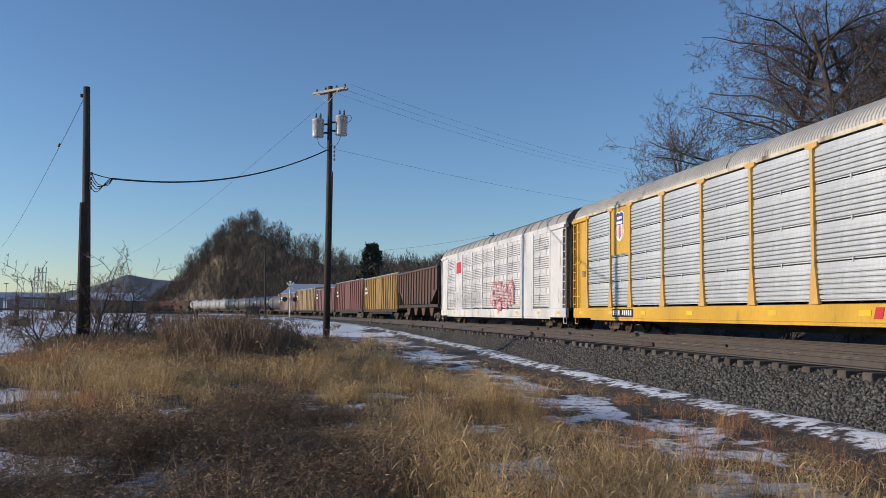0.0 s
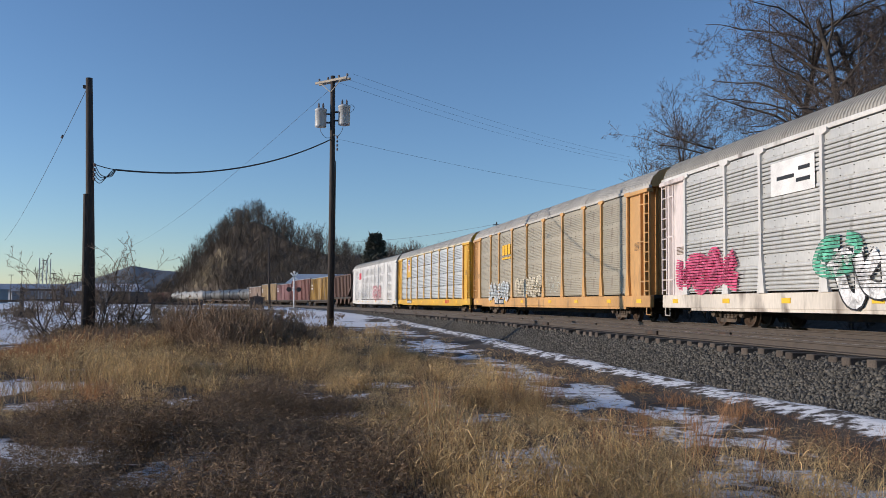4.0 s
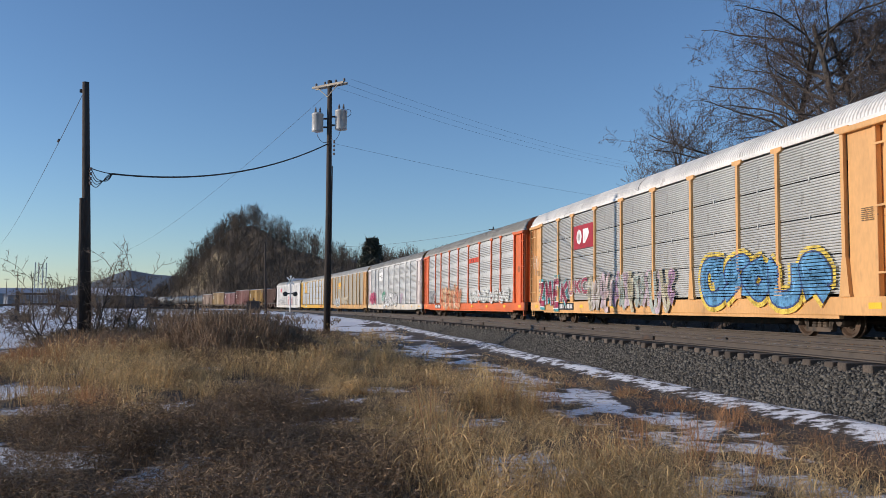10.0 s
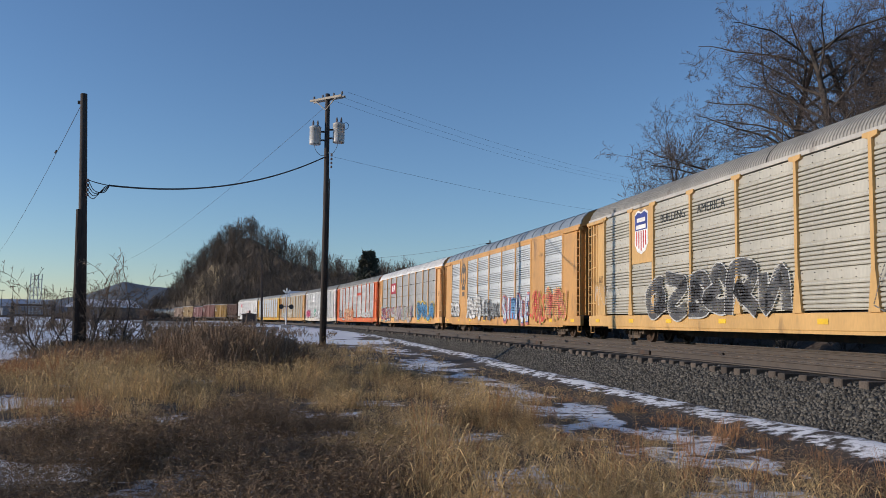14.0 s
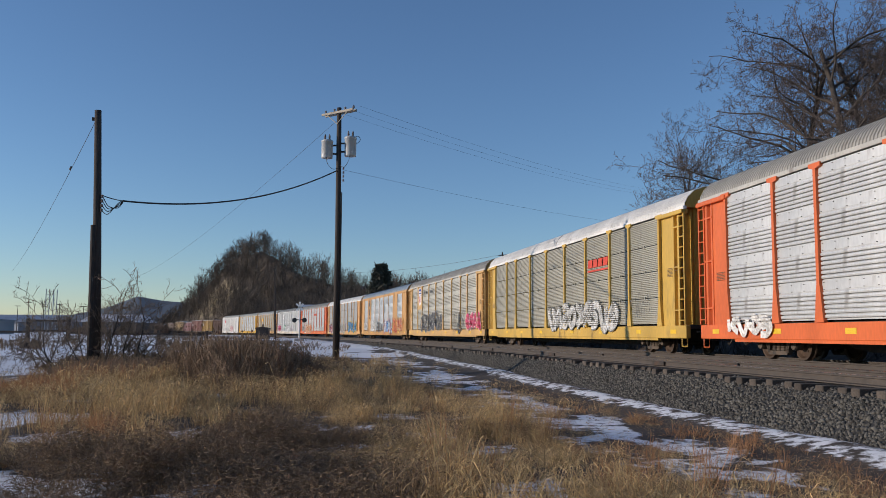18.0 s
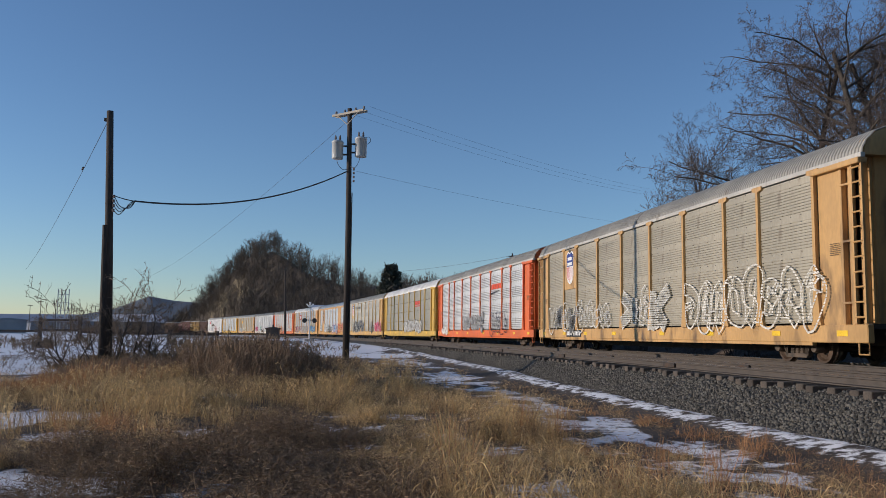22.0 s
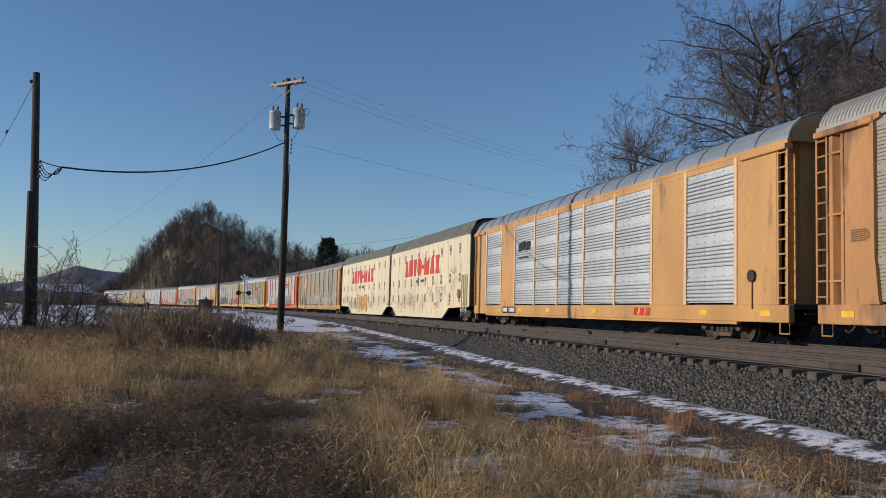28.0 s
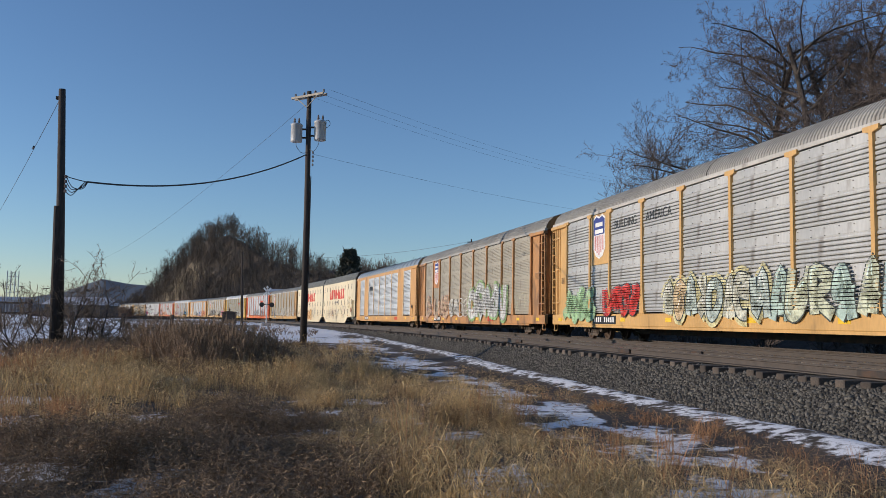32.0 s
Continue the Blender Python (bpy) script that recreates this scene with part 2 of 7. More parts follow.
# ---- ground ----
def snow_cover(x, y):
    """Share of snow on the ground, 0..1."""
    lat = lateral(x, y)
    patchy = fbm(x / 0.8, y / 1.1, 11, 4) + 0.2 * (fbm(x / 7, y / 7, 5, 2) - 0.5)
    c = np.clip((patchy - 0.53) * 4, 0, 0.54)
    strip = np.clip(1 - np.abs(lat - 6.95 - 0.45 * (fbm(x / 2, y / 2, 8, 3) - 0.5)) / 0.8, 0, 1)
    c = np.maximum(c, np.clip(strip * 1.7, 0, 1) * np.clip(0.27 + fbm(x / 0.22, y / 0.3, 21, 3) * 0.5, 0, 0.6))
    verge = np.clip((lat - 8.0) / 0.6, 0, 1) * np.clip((11.2 - lat) / 1.6, 0, 1)
    c = np.maximum(c, verge * np.clip((fbm(x / 0.6, y / 1.0, 13, 4) - 0.34) * 3.4, 0, 0.58))
    c *= 1 - 0.5 * np.clip(1 - np.abs(lat - 7.7) / 0.5, 0, 1)
    c = np.maximum(c, np.clip((fbm(x / 2.5, y / 1.2, 17, 3) - 0.42) * 5, 0, 1) * np.exp(-(((x + 7.6) / 2.0) ** 2 + ((y - 15.2) / 1.3) ** 2)) * 0.9)
    c = np.maximum(c, np.clip((fbm(x / 0.9, y / 1.1, 19, 3) - 0.24) * 5, 0, 1) * (np.exp(-(((x + 4.3) / 1.1) ** 2 + ((y - 8.8) / 1.5) ** 2)) + np.exp(-(((x + 5.6) / 0.9) ** 2 + ((y - 12.9) / 0.9) ** 2))) * 1.1)
    field = np.clip((-x - 8 + (y - 24) * 0.12) / 5, 0, 1) * np.clip((y - 24) / 6, 0, 1)
    c = np.maximum(c, field * np.clip((fbm(x / 5, y / 3, 31, 3) - 0.22) * 6, 0, 1))
    back = np.clip((y - 44) / 8, 0, 1) * np.clip((lat - 7) / 1, 0, 1) * np.clip((140 - y) / 30, 0, 1)
    c = np.maximum(c, back * np.clip((fbm(x / 4, y / 4, 41, 3) - 0.25) * 5, 0, 1))
    return c * np.clip((lat - 4) / 2, 0, 1)


def grid_axis(lo, hi, fine_lo, fine_hi, step, growth=1.16):
    mid = list(np.arange(fine_lo, fine_hi + step / 2, step))
    a, d = fine_lo, step
    left = []
    while a > lo:
        d *= growth
        a -= d
        left.append(max(a, lo))
    a, d = fine_hi, step
    right = []
    while a < hi:
        d *= growth
        a += d
        right.append(min(a, hi))
    return np.array(left[::-1] + mid + right)


gx, gy = grid_axis(-4000, 4000, -26, 14, 0.22), grid_axis(-3000, 4500, 3, 52, 0.25)
GX, GY = np.meshgrid(gx, gy)
GZ = ground_z(GX, GY)
GLAT = lateral(GX, GY)
GZ += 0.15 * np.clip(1 - np.abs(GLAT - 6.75) / 0.9, 0, 1)  # a low shoulder at the foot of the bank
GZ = np.where((GLAT < 6.0) & (np.hypot(GX, GY) < 900), np.minimum(GZ, -1.25), GZ)
nx_, ny_ = len(gx), len(gy)
idx = np.arange(nx_ * ny_).reshape(ny_, nx_)
quads = np.stack([idx[:-1, :-1], idx[:-1, 1:], idx[1:, 1:], idx[1:, :-1]], -1).reshape(-1, 4)


def ground_material():
    m = mat("winter_soil", (0.065, 0.048, 0.036), 0.95, 0, var=0.35, scale=0.6, grain=0.35, grain_scale=9, bump=0.8, world_space=True)
    nt = m.node_tree
    bsdf = nt.nodes["Principled BSDF"]
    soil = bsdf.inputs["Base Color"].links[0].from_socket
    att = nt.nodes.new("ShaderNodeAttribute")
    att.attribute_name = "snow"
    geo = nt.nodes.new("ShaderNodeNewGeometry")
    fine = nt.nodes.new("ShaderNodeTexNoise")
    fine.inputs["Scale"].default_value, fine.inputs["Detail"].default_value = 4.5, 9
    fine.inputs["Roughness"].default_value = 0.68
    nt.links.new(geo.outputs["Position"], fine.inputs["Vector"])
    su = nt.nodes.new("ShaderNodeMath")
    su.operation = "ADD"
    nt.links.new(att.outputs["Fac"], su.inputs[0]), nt.links.new(fine.outputs["Fac"], su.inputs[1])
    mr = nt.nodes.new("ShaderNodeMapRange")
    mr.inputs[1].default_value, mr.inputs[2].default_value = 0.94, 1.06
    nt.links.new(su.outputs[0], mr.inputs[0])
    mx = nt.nodes.new("ShaderNodeMix")
    mx.data_type = "RGBA"
    nt.links.new(mr.outputs[0], mx.inputs["Factor"]), nt.links.new(soil, mx.inputs[6])
    mx.inputs[7].default_value = (0.88, 0.88, 0.89, 1)
    nt.links.new(mx.outputs[2], bsdf.inputs["Base Color"])
    return m


ground = raw_mesh("ground", np.stack([GX, GY, GZ], -1).reshape(-1, 3), quads, ground_material(), smooth=True)
att = ground.data.attributes.new("snow", "FLOAT", "POINT")
att.data.foreach_set("value", snow_cover(GX, GY).astype(np.float32).ravel())
tagged(ground, "brown winter ground with patches of old snow", "ground", kind="structure")

# ---- road bed, ties and rails of the two tracks ----
NEAR = 4.2  # the empty near track's offset


def strip(name, profile, s_list, material, label, category, kind="structure", closed=False):
    rings = [[tuple(beside(s, lat, z)) for lat, z in profile] for s in s_list]
    sh = Shape().loft(rings, caps=closed, closed=closed)
    ob = new(name, sh.mesh(name))
    ob.data.materials.append(material)
    return tagged(ob, label, category, kind=kind)


S_NEAR = list(np.arange(-520, -60, 8.0)) + list(np.arange(-60, 60, 1.0)) + list(np.arange(60, 420, 12.0))
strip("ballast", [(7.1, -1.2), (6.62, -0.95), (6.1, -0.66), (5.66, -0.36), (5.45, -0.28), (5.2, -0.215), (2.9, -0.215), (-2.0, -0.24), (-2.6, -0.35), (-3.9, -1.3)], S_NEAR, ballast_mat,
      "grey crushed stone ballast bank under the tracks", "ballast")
strip("roadbed_fines", [(5.15, -0.235), (5.1, -0.2), (2.6, -0.2), (-1.6, -0.2), (-1.62, -0.235)], S_NEAR, roadbed_mat, "rust-brown fines between rails and ties", "roadbed")


def rail_profile(c):
    return [(c - 0.07, -0.175), (c + 0.07, -0.175), (c + 0.07, -0.155), (c + 0.012, -0.14), (c + 0.012, -0.045), (c + 0.037, -0.035), (c + 0.037, -0.006), (c + 0.03, 0.0),
            (c - 0.03, 0.0), (c - 0.037, -0.006), (c - 0.037, -0.035), (c - 0.012, -0.045), (c - 0.012, -0.14), (c - 0.07, -0.155)]


for c in (-0.755, 0.755, NEAR - 0.755, NEAR + 0.755):
    strip("rail", rail_profile(c), S_NEAR, rail_rust, "rusty steel rail of a curving main track", "rail", closed=True)
    strip("rail_head", [(c - 0.028, 0.0015), (c + 0.028, 0.0015)], S_NEAR, rail_bright, "worn bright running surface of a rail", "rail")
# ---- the train ----
TRAIN, WHEELS, SHARED = [], [], {}


def shared(key, build, smooth=False):
    if key not in SHARED:
        SHARED[key] = build().mesh(key if isinstance(key, str) else key[0], smooth)
    return SHARED[key]


#         ribs in a panel, share of the slot in a rib's height, flat share of the panel, depth of the ribs, gap between panels, bolts, depth of the slots
SCREENS = {"bold": (6, 0.15, 0.27, 0.032, 0.0, True, 0.06), "gapped": (6, 0.12, 0.17, 0.03, 0.035, False, 0.06), "dense": (13, 0.13, 0.0, 0.018, 0.035, False, 0.04), "fine": (9, 0.08, 0.23, 0.008, 0.0, True, 0.022)}


def screen(w, h, tiers, style):
    """A pressed side screen, w by h, that faces -y: ribs with deep slots between them, and a flat band above, tier by tier."""
    slots, cut, band, deep, gap, bolts, back = SCREENS[style]

    def build():
        prof, t = [], h / tiers
        for k in range(tiers):
            z, q = k * t + gap / 2, (t - gap) * (0.97 - band) / slots
            prof.append((0.0, z))
            for i in range(slots):
                o = z + 0.03 * t + q * i
                a, b = o + q * cut, o + q
                prof += [(0.0, o - 0.001), (back, o), (back, a), (-deep * 0.7, a + q * 0.06), (-deep, (a * 0.6 + b * 0.4)), (-deep * 0.8, b - q * 0.16)]
            top = z + 0.03 * t + q * slots
            prof += [(-0.002, top), (-0.012, top + 0.03), (-0.012, k * t + t - gap / 2)] if band else [(0.0, top)]
        return Shape().loft([[(x, y, z) for y, z in prof] for x in (0, w)], closed=False)
    return shared(("panel", round(w, 3), round(h, 3), style), build)


def rivet_mesh(w, rows):
    """Rows of bolt heads on a screen's flat bands."""
    def build():
        sh = Shape()
        n = max(3, int(w / 0.42))
        for z in rows:
            for i in range(n):
                x = 0.12 + (w - 0.24) * i / (n - 1)
                sh.loft([[(x - 0.011, y, z - 0.008), (x + 0.011, y, z - 0.008), (x + 0.011, y, z + 0.008), (x - 0.011, y, z + 0.008)] for y in (-0.03, 0.0)])
        return sh
    return shared(("bolts", round(w, 3), len(rows)), build)


def outline(points, y0, y1):
    """A flat shape in the xz plane, given depth from y0 to y1."""
    return Shape().loft([[(x, y, z) for x, z in points] for y in (y0, y1)])


def post_mesh():
    return shared("post", lambda: outline([(-0.2, 0), (0.2, 0), (0.17, 0.1), (0.085, 0.85), (0.062, 0.95), (0.058, 3.87), (0.25, 3.92), (0.25, 4.02), (-0.25, 4.02), (-0.25, 3.92), (-0.058, 3.87), (-0.062, 0.95), (-0.085, 0.85), (-0.17, 0.1)], -0.055, 0.05))


def thin_post_mesh():
    return shared("thin_post", lambda: Shape().box(-0.07, 0.07, -0.05, 0.05, 0, 3.98, 0.01))


def roof_mesh(L=13.72, ribs=210, eave=5.08, top=5.86, half=1.53, rib=0.022):
    def build():
        arch = [(-half, eave), (-half + 0.02, eave + 0.13), (-half + 0.13, eave + 0.33), (-half + 0.36, top - 0.22), (-half + 0.75, top - 0.07), (0, top)]
        arch = arch + [(-y, z) for y, z in arch[-2::-1]]
        rings = []
        for i in range(ribs):
            x = -L + 2 * L * i / ribs
            q = 2 * L / ribs
            for f, k in ((0.0, 0.0), (0.5, 0.0), (0.6, rib), (0.9, rib)) if ribs > 40 else ((0.0, 0.0), (0.92, 0.0), (0.93, 0.03), (0.99, 0.03)):
                rings.append([(x + f * q, y * (1 + k * 0.6), z + k) for y, z in arch])
        rings.append([(L, y, z) for y, z in arch])
        return Shape().loft(rings, caps=False, closed=False)
    return shared(("roof", L, top, ribs), build)


def ladder_mesh(h=3.9, n=11, w=0.36):
    def build():
        sh = Shape()
        for x in (0, w):
            sh.box(x - 0.03, x + 0.03, -0.03, 0.03, 0, h)
        for i in range(n):
            z = 0.15 + (h - 0.3) * i / (n - 1)
            sh.tube([(0, -0.02, z), (w, -0.02, z)], 0.022, 5)
        return sh
    return shared(("ladder", h, n), build)


def wheelset_mesh(r):
    def build():
        sh = Shape()
        for sgn in (-1, 1):
            y = sgn * 0.755
            prof = [(0.09, -0.09), (0.14, -0.08), (r - 0.1, -0.03), (r - 0.06, -0.075), (r + 0.028, -0.075), (r + 0.02, -0.045), (r, -0.035), (r - 0.006, 0.07), (r - 0.06, 0.07), (r - 0.11, 0.015), (0.15, 0.03), (0.10, 0.08)]
            sh.lathe([(a, b * sgn) for a, b in prof], "y", (0, y, 0), 22)
        sh.lathe([(0.08, -1.02), (0.08, 1.02)], "y", sides=10)
        for a in range(5):
            q = a * 2 * math.pi / 5
            for sgn in (-1, 1):
                sh.box(r * 0.5 * math.cos(q) - 0.03, r * 0.5 * math.cos(q) + 0.03, sgn * 0.785 - 0.012, sgn * 0.785 + 0.012, r * 0.5 * math.sin(q) - 0.03, r * 0.5 * math.sin(q) + 0.03)
        return sh
    return shared(("wheelset", r), build)


def sideframe_mesh(b):
    def build():
        sh = Shape()
        for y in (-1.0, 1.0):
            a = 0.07
            sh.loft([[(x, y + q, z) for x, z in ((-b - 0.2, 0.50), (-b - 0.2, 0.64), (-0.45, 0.74), (0.45, 0.74), (b + 0.2, 0.64), (b + 0.2, 0.50), (b - 0.16, 0.50), (0.5, 0.62), (-0.5, 0.62), (-b + 0.16, 0.50))] for q in (-a, a)])
            sh.loft([[(x, y + q, z) for x, z in ((-b + 0.2, 0.52), (-b + 0.34, 0.56), (-0.42, 0.25), (0.42, 0.25), (b - 0.34, 0.56), (b - 0.2, 0.52), (0.46, 0.14), (-0.46, 0.14))] for q in (-a, a)])
            for x in (-0.48, 0.48):
                sh.box(x - 0.06, x + 0.06, y - a, y + a, 0.2, 0.66)
            for x in (-0.22, 0.0, 0.22):
                sh.lathe([(0.085, 0.26), (0.085, 0.32), (0.065, 0.33), (0.085, 0.36), (0.065, 0.39), (0.085, 0.42), (0.065, 0.45), (0.085, 0.5), (0.085, 0.56)], "z", (x, y, 0), 9)
            for x in (-b, b):
                sh.lathe([(0.13, -0.12), (0.15, -0.05), (0.15, 0.12), (0.1, 0.14)], "y", (x, y, 0.42), 10)
        sh.box(-0.22, 0.22, -1.1, 1.1, 0.5, 0.7, 0.03)
        for x in (-0.45, 0.45):
            sh.box(x - 0.04, x + 0.04, -0.85, 0.85, 0.34, 0.42)
        return sh
    return shared(("sideframe", b), build)


def coupler_mesh():
    def build():
        sh = Shape().box(-0.1, 0.45, -0.09, 0.09, 0.72, 0.9, 0.02)
        sh.box(0.42, 0.72, -0.17, 0.14, 0.66, 0.96, 0.05)
        sh.box(-0.05, 0.12, -0.35, 0.35, 0.62, 1.0, 0.03)
        sh.tube([(0.05, 0.3, 0.7), (0.25, 0.32, 0.45), (0.5, 0.25, 0.36), (0.75, 0.15, 0.42)], 0.03, 6)
        sh.tube([(0.08, -1.3, 0.78), (0.08, -0.3, 0.8)], 0.025, 5)
        return sh
    return shared("coupler", build)


def trucks(car, xs, radius=0.42, base=0.865, spin=True):
    for x in xs:
        tr = part("truck", sideframe_mesh(base), truck_steel, car, "sooty cast steel truck", at=(x, 0, radius - 0.42))
        for q in (-base, base):
            ws = part("wheelset", wheelset_mesh(radius), wheel_steel, tr, "rusty steel wheels on an axle", at=(q, 0, 0.42))
            if spin:
                WHEELS.append((ws, radius))


def couplers(car, half):
    part("coupler", coupler_mesh(), steel_dark, car, at=pose(half - 0.1, 0, 0))
    part("coupler", coupler_mesh(), steel_dark, car, at=pose(-half + 0.1, 0, 0, 0, 0, 180))


bolt_dark = mat("bolt_heads", (0.16, 0.15, 0.14), 0.7)
reflector_yellow = mat("reflector_yellow", (0.8, 0.5, 0.03), 0.4)
plate_black = mat("black_plate", (0.015, 0.015, 0.016), 0.5)
mark_white = mat("marking_white", (0.75, 0.74, 0.72), 0.6)


def mark(car, name, x0, x1, z0, z1, material, y=-1.6, label=""):
    return part(name, Shape().box(x0, x1, y - 0.006, y, z0, z1), material, car, label)


def bars(car, x, z, widths, h, material, y=-1.604, gap=0.05):
    """Unreadable lettering as a row of plain bars, in one mesh."""
    sh = Shape()
    for w in widths:
        sh.box(x, x + w, y - 0.006, y, z, z + h)
        x += w + gap
    return part("lettering", sh, material, car, "small painted lettering")


def data_block(car, x, z, w, rows, material, rng, y=-1.604, h=0.035):
    """Lines of small print."""
    sh = Shape()
    for r in range(rows):
        q = x
        while q < x + w * rng.uniform(0.6, 1):
            a = rng.uniform(0.05, 0.16)
            sh.box(q, q + a, y - 0.005, y, z - r * h * 2.1, z - r * h * 2.1 + h)
            q += a + 0.03
    ob = part("data_lines", sh, material, car, "small lines of painted print")
    ob["kind"] = "stuff"
    return ob


def ribbon(sh, pts, w, y, taper=False):
    """A flat stroke along points in the xz plane."""
    pts = [Vector((p[0], 0, p[1])) for p in pts]
    rings = []
    for i, p in enumerate(pts):
        d = (pts[min(i + 1, len(pts) - 1)] - pts[max(i - 1, 0)])
        d = d.normalized() if d.length > 1e-6 else Vector((1, 0, 0))
        n = Vector((-d.z, 0, d.x))
        q = w * (0.35 if taper and i in (0, len(pts) - 1) else 1)
        rings.append([p + n * q + Vector((0, y, 0)), p + n * q + Vector((0, y + 0.004, 0)), p - n * q + Vector((0, y + 0.004, 0)), p - n * q + Vector((0, y, 0))])
    sh.loft(rings)


def smooth_line(pts, k=5):
    out = []
    for i in range(len(pts) - 1):
        p0, p1, p2, p3 = pts[max(i - 1, 0)], pts[i], pts[i + 1], pts[min(i + 2, len(pts) - 1)]
        for j in range(k):
            t = j / k
            out.append(tuple(0.5 * (2 * b + (c - a) * t + (2 * a - 5 * b + 4 * c - d) * t * t + (3 * b - a - 3 * c + d) * t ** 3) for a, b, c, d in zip(p0, p1, p2, p3)))
    return out + [pts[-1]]


def spray(color, worn=0.0, ribbed=True):
    """Thin sprayed paint; worn paint is patchy and leaves the slots of the screens open."""
    key = ("spray", color, worn, ribbed)
    if key not in PAINTS:
        m = PAINTS[key] = mat("spray_paint", color, 0.6, 0, var=0.25, scale=2.5, grain=0.1, grain_scale=20, bump=0)
        if worn:
            nt = m.node_tree
            add, link = nt.nodes.new, nt.links.new
            sep, tc, ns, mr, clear, mx = add("ShaderNodeSeparateXYZ"), add("ShaderNodeTexCoord"), add("ShaderNodeTexNoise"), add("ShaderNodeMapRange"), add("ShaderNodeBsdfTransparent"), add("ShaderNodeMixShader")
            link(tc.outputs["Object"], sep.inputs[0]), link(tc.outputs["Object"], ns.inputs["Vector"])
            ns.inputs["Scale"].default_value, ns.inputs["Detail"].default_value = 3.0, 8
            ns.inputs["Roughness"].default_value = 0.7
            for i, v in zip(range(1, 5), (0.36, 0.54, 1 - worn, 1.0)):
                mr.inputs[i].default_value = v
            link(ns.outputs["Fac"], mr.inputs[0])

            def calc(op, x, y):
                n = add("ShaderNodeMath")
                n.operation = op
                for i, v in enumerate((x, y)):
                    if isinstance(v, float):
                        n.inputs[i].default_value = v
                    else:
                        link(v, n.inputs[i])
                return n.outputs[0]
            row = calc("FRACT", calc("DIVIDE", calc("SUBTRACT", sep.outputs["Z"], 1.06), 0.0875), 0.0)
            slot = calc("MULTIPLY", calc("LESS_THAN", row, 0.26), calc("GREATER_THAN", sep.outputs["Z"], 1.06 if ribbed else 90.0))
            link(calc("MULTIPLY", mr.outputs[0], calc("SUBTRACT", 1.0, slot)), mx.inputs[0])
            link(clear.outputs[0], mx.inputs[1]), link(nt.nodes["Principled BSDF"].outputs[0], mx.inputs[2]), link(mx.outputs[0], nt.nodes["Material Output"].inputs["Surface"])
    return PAINTS[key]


STROKES = (
    (((-0.7, -1), (-0.1, 1), (0.6, -1)), ((-0.5, -0.25), (0.45, -0.25))),
    (((-0.1, 1), (-0.75, 0.5), (-0.7, -0.5), (0, -1), (0.7, -0.45), (0.75, 0.5), (-0.1, 1)),),
    (((0.7, 0.7), (0, 1), (-0.65, 0.5), (0.55, -0.3), (0, -1), (-0.7, -0.7)),),
    (((-0.6, -1), (-0.6, 1), (0.5, 0.75), (0.4, 0.1), (-0.4, 0), (0.75, -1)),),
    (((0.7, 0.8), (-0.4, 1), (-0.75, 0), (-0.4, -1), (0.75, -0.8)), ((-0.6, 0), (0.45, 0.05))),
    (((-0.6, 1), (-0.6, -1)), ((0.7, 1), (-0.5, 0), (0.7, -1))),
    (((-0.7, -1), (-0.6, 1), (0.55, -1), (0.7, 1)),),
    (((-0.75, 1), (-0.5, -0.8), (0.5, -0.8), (0.75, 1)),),
    (((0.6, 0.8), (-0.3, 1), (-0.8, 0), (-0.2, -1), (0.7, -0.6), (0.6, 0), (0.1, 0)),),
)


LETTERS = {
    "Z": (((-0.8, 1), (0.8, 1)), ((0.8, 1), (-0.8, -1)), ((-0.8, -1), (0.8, -1))), "M": (((-0.9, -1), (-0.7, 1)), ((-0.7, 1), (0, -0.3)), ((0, -0.3), (0.7, 1)), ((0.7, 1), (0.9, -1))),
    "E": (((-0.7, 1), (-0.7, -1)), ((-0.7, 1), (0.8, 1)), ((-0.7, 0), (0.5, 0)), ((-0.7, -1), (0.8, -1))), "K": (((-0.7, 1), (-0.7, -1)), ((0.8, 1), (-0.6, -0.05)), ((-0.3, 0.1), (0.9, -1))),
    "U": (((-0.8, 1), (-0.75, -0.6), (0, -1), (0.75, -0.6), (0.8, 1)),), "C": (((0.8, 0.7), (0.1, 1), (-0.75, 0.5), (-0.75, -0.5), (0.1, -1), (0.8, -0.7)),),
    "F": (((-0.7, 1), (-0.7, -1)), ((-0.7, 1), (0.8, 1)), ((-0.7, 0.05), (0.5, 0.05))), "R": (((-0.7, -1), (-0.7, 1)), ((-0.7, 1), (0.4, 0.95), (0.75, 0.5), (0.4, 0.05), (-0.6, 0)), ((0, 0), (0.85, -1))),
    "I": (((0, 1), (0, -1)),), "S": (((0.75, 0.75), (0, 1), (-0.75, 0.6), (0, 0.05), (0.75, -0.5), (0, -1), (-0.8, -0.75)),), "L": (((-0.7, 1), (-0.7, -1)), ((-0.7, -1), (0.8, -1))),
    "P": (((-0.7, -1), (-0.7, 1)), ((-0.7, 1), (0.4, 0.95), (0.8, 0.5), (0.4, 0.0), (-0.6, -0.05))), "A": (((-0.8, -1), (0, 1)), ((0, 1), (0.8, -1)), ((-0.45, -0.35), (0.45, -0.35))),
    "H": (((-0.75, 1), (-0.75, -1)), ((0.75, 1), (0.75, -1)), ((-0.75, 0), (0.75, 0))), "O": STROKES[1],
}


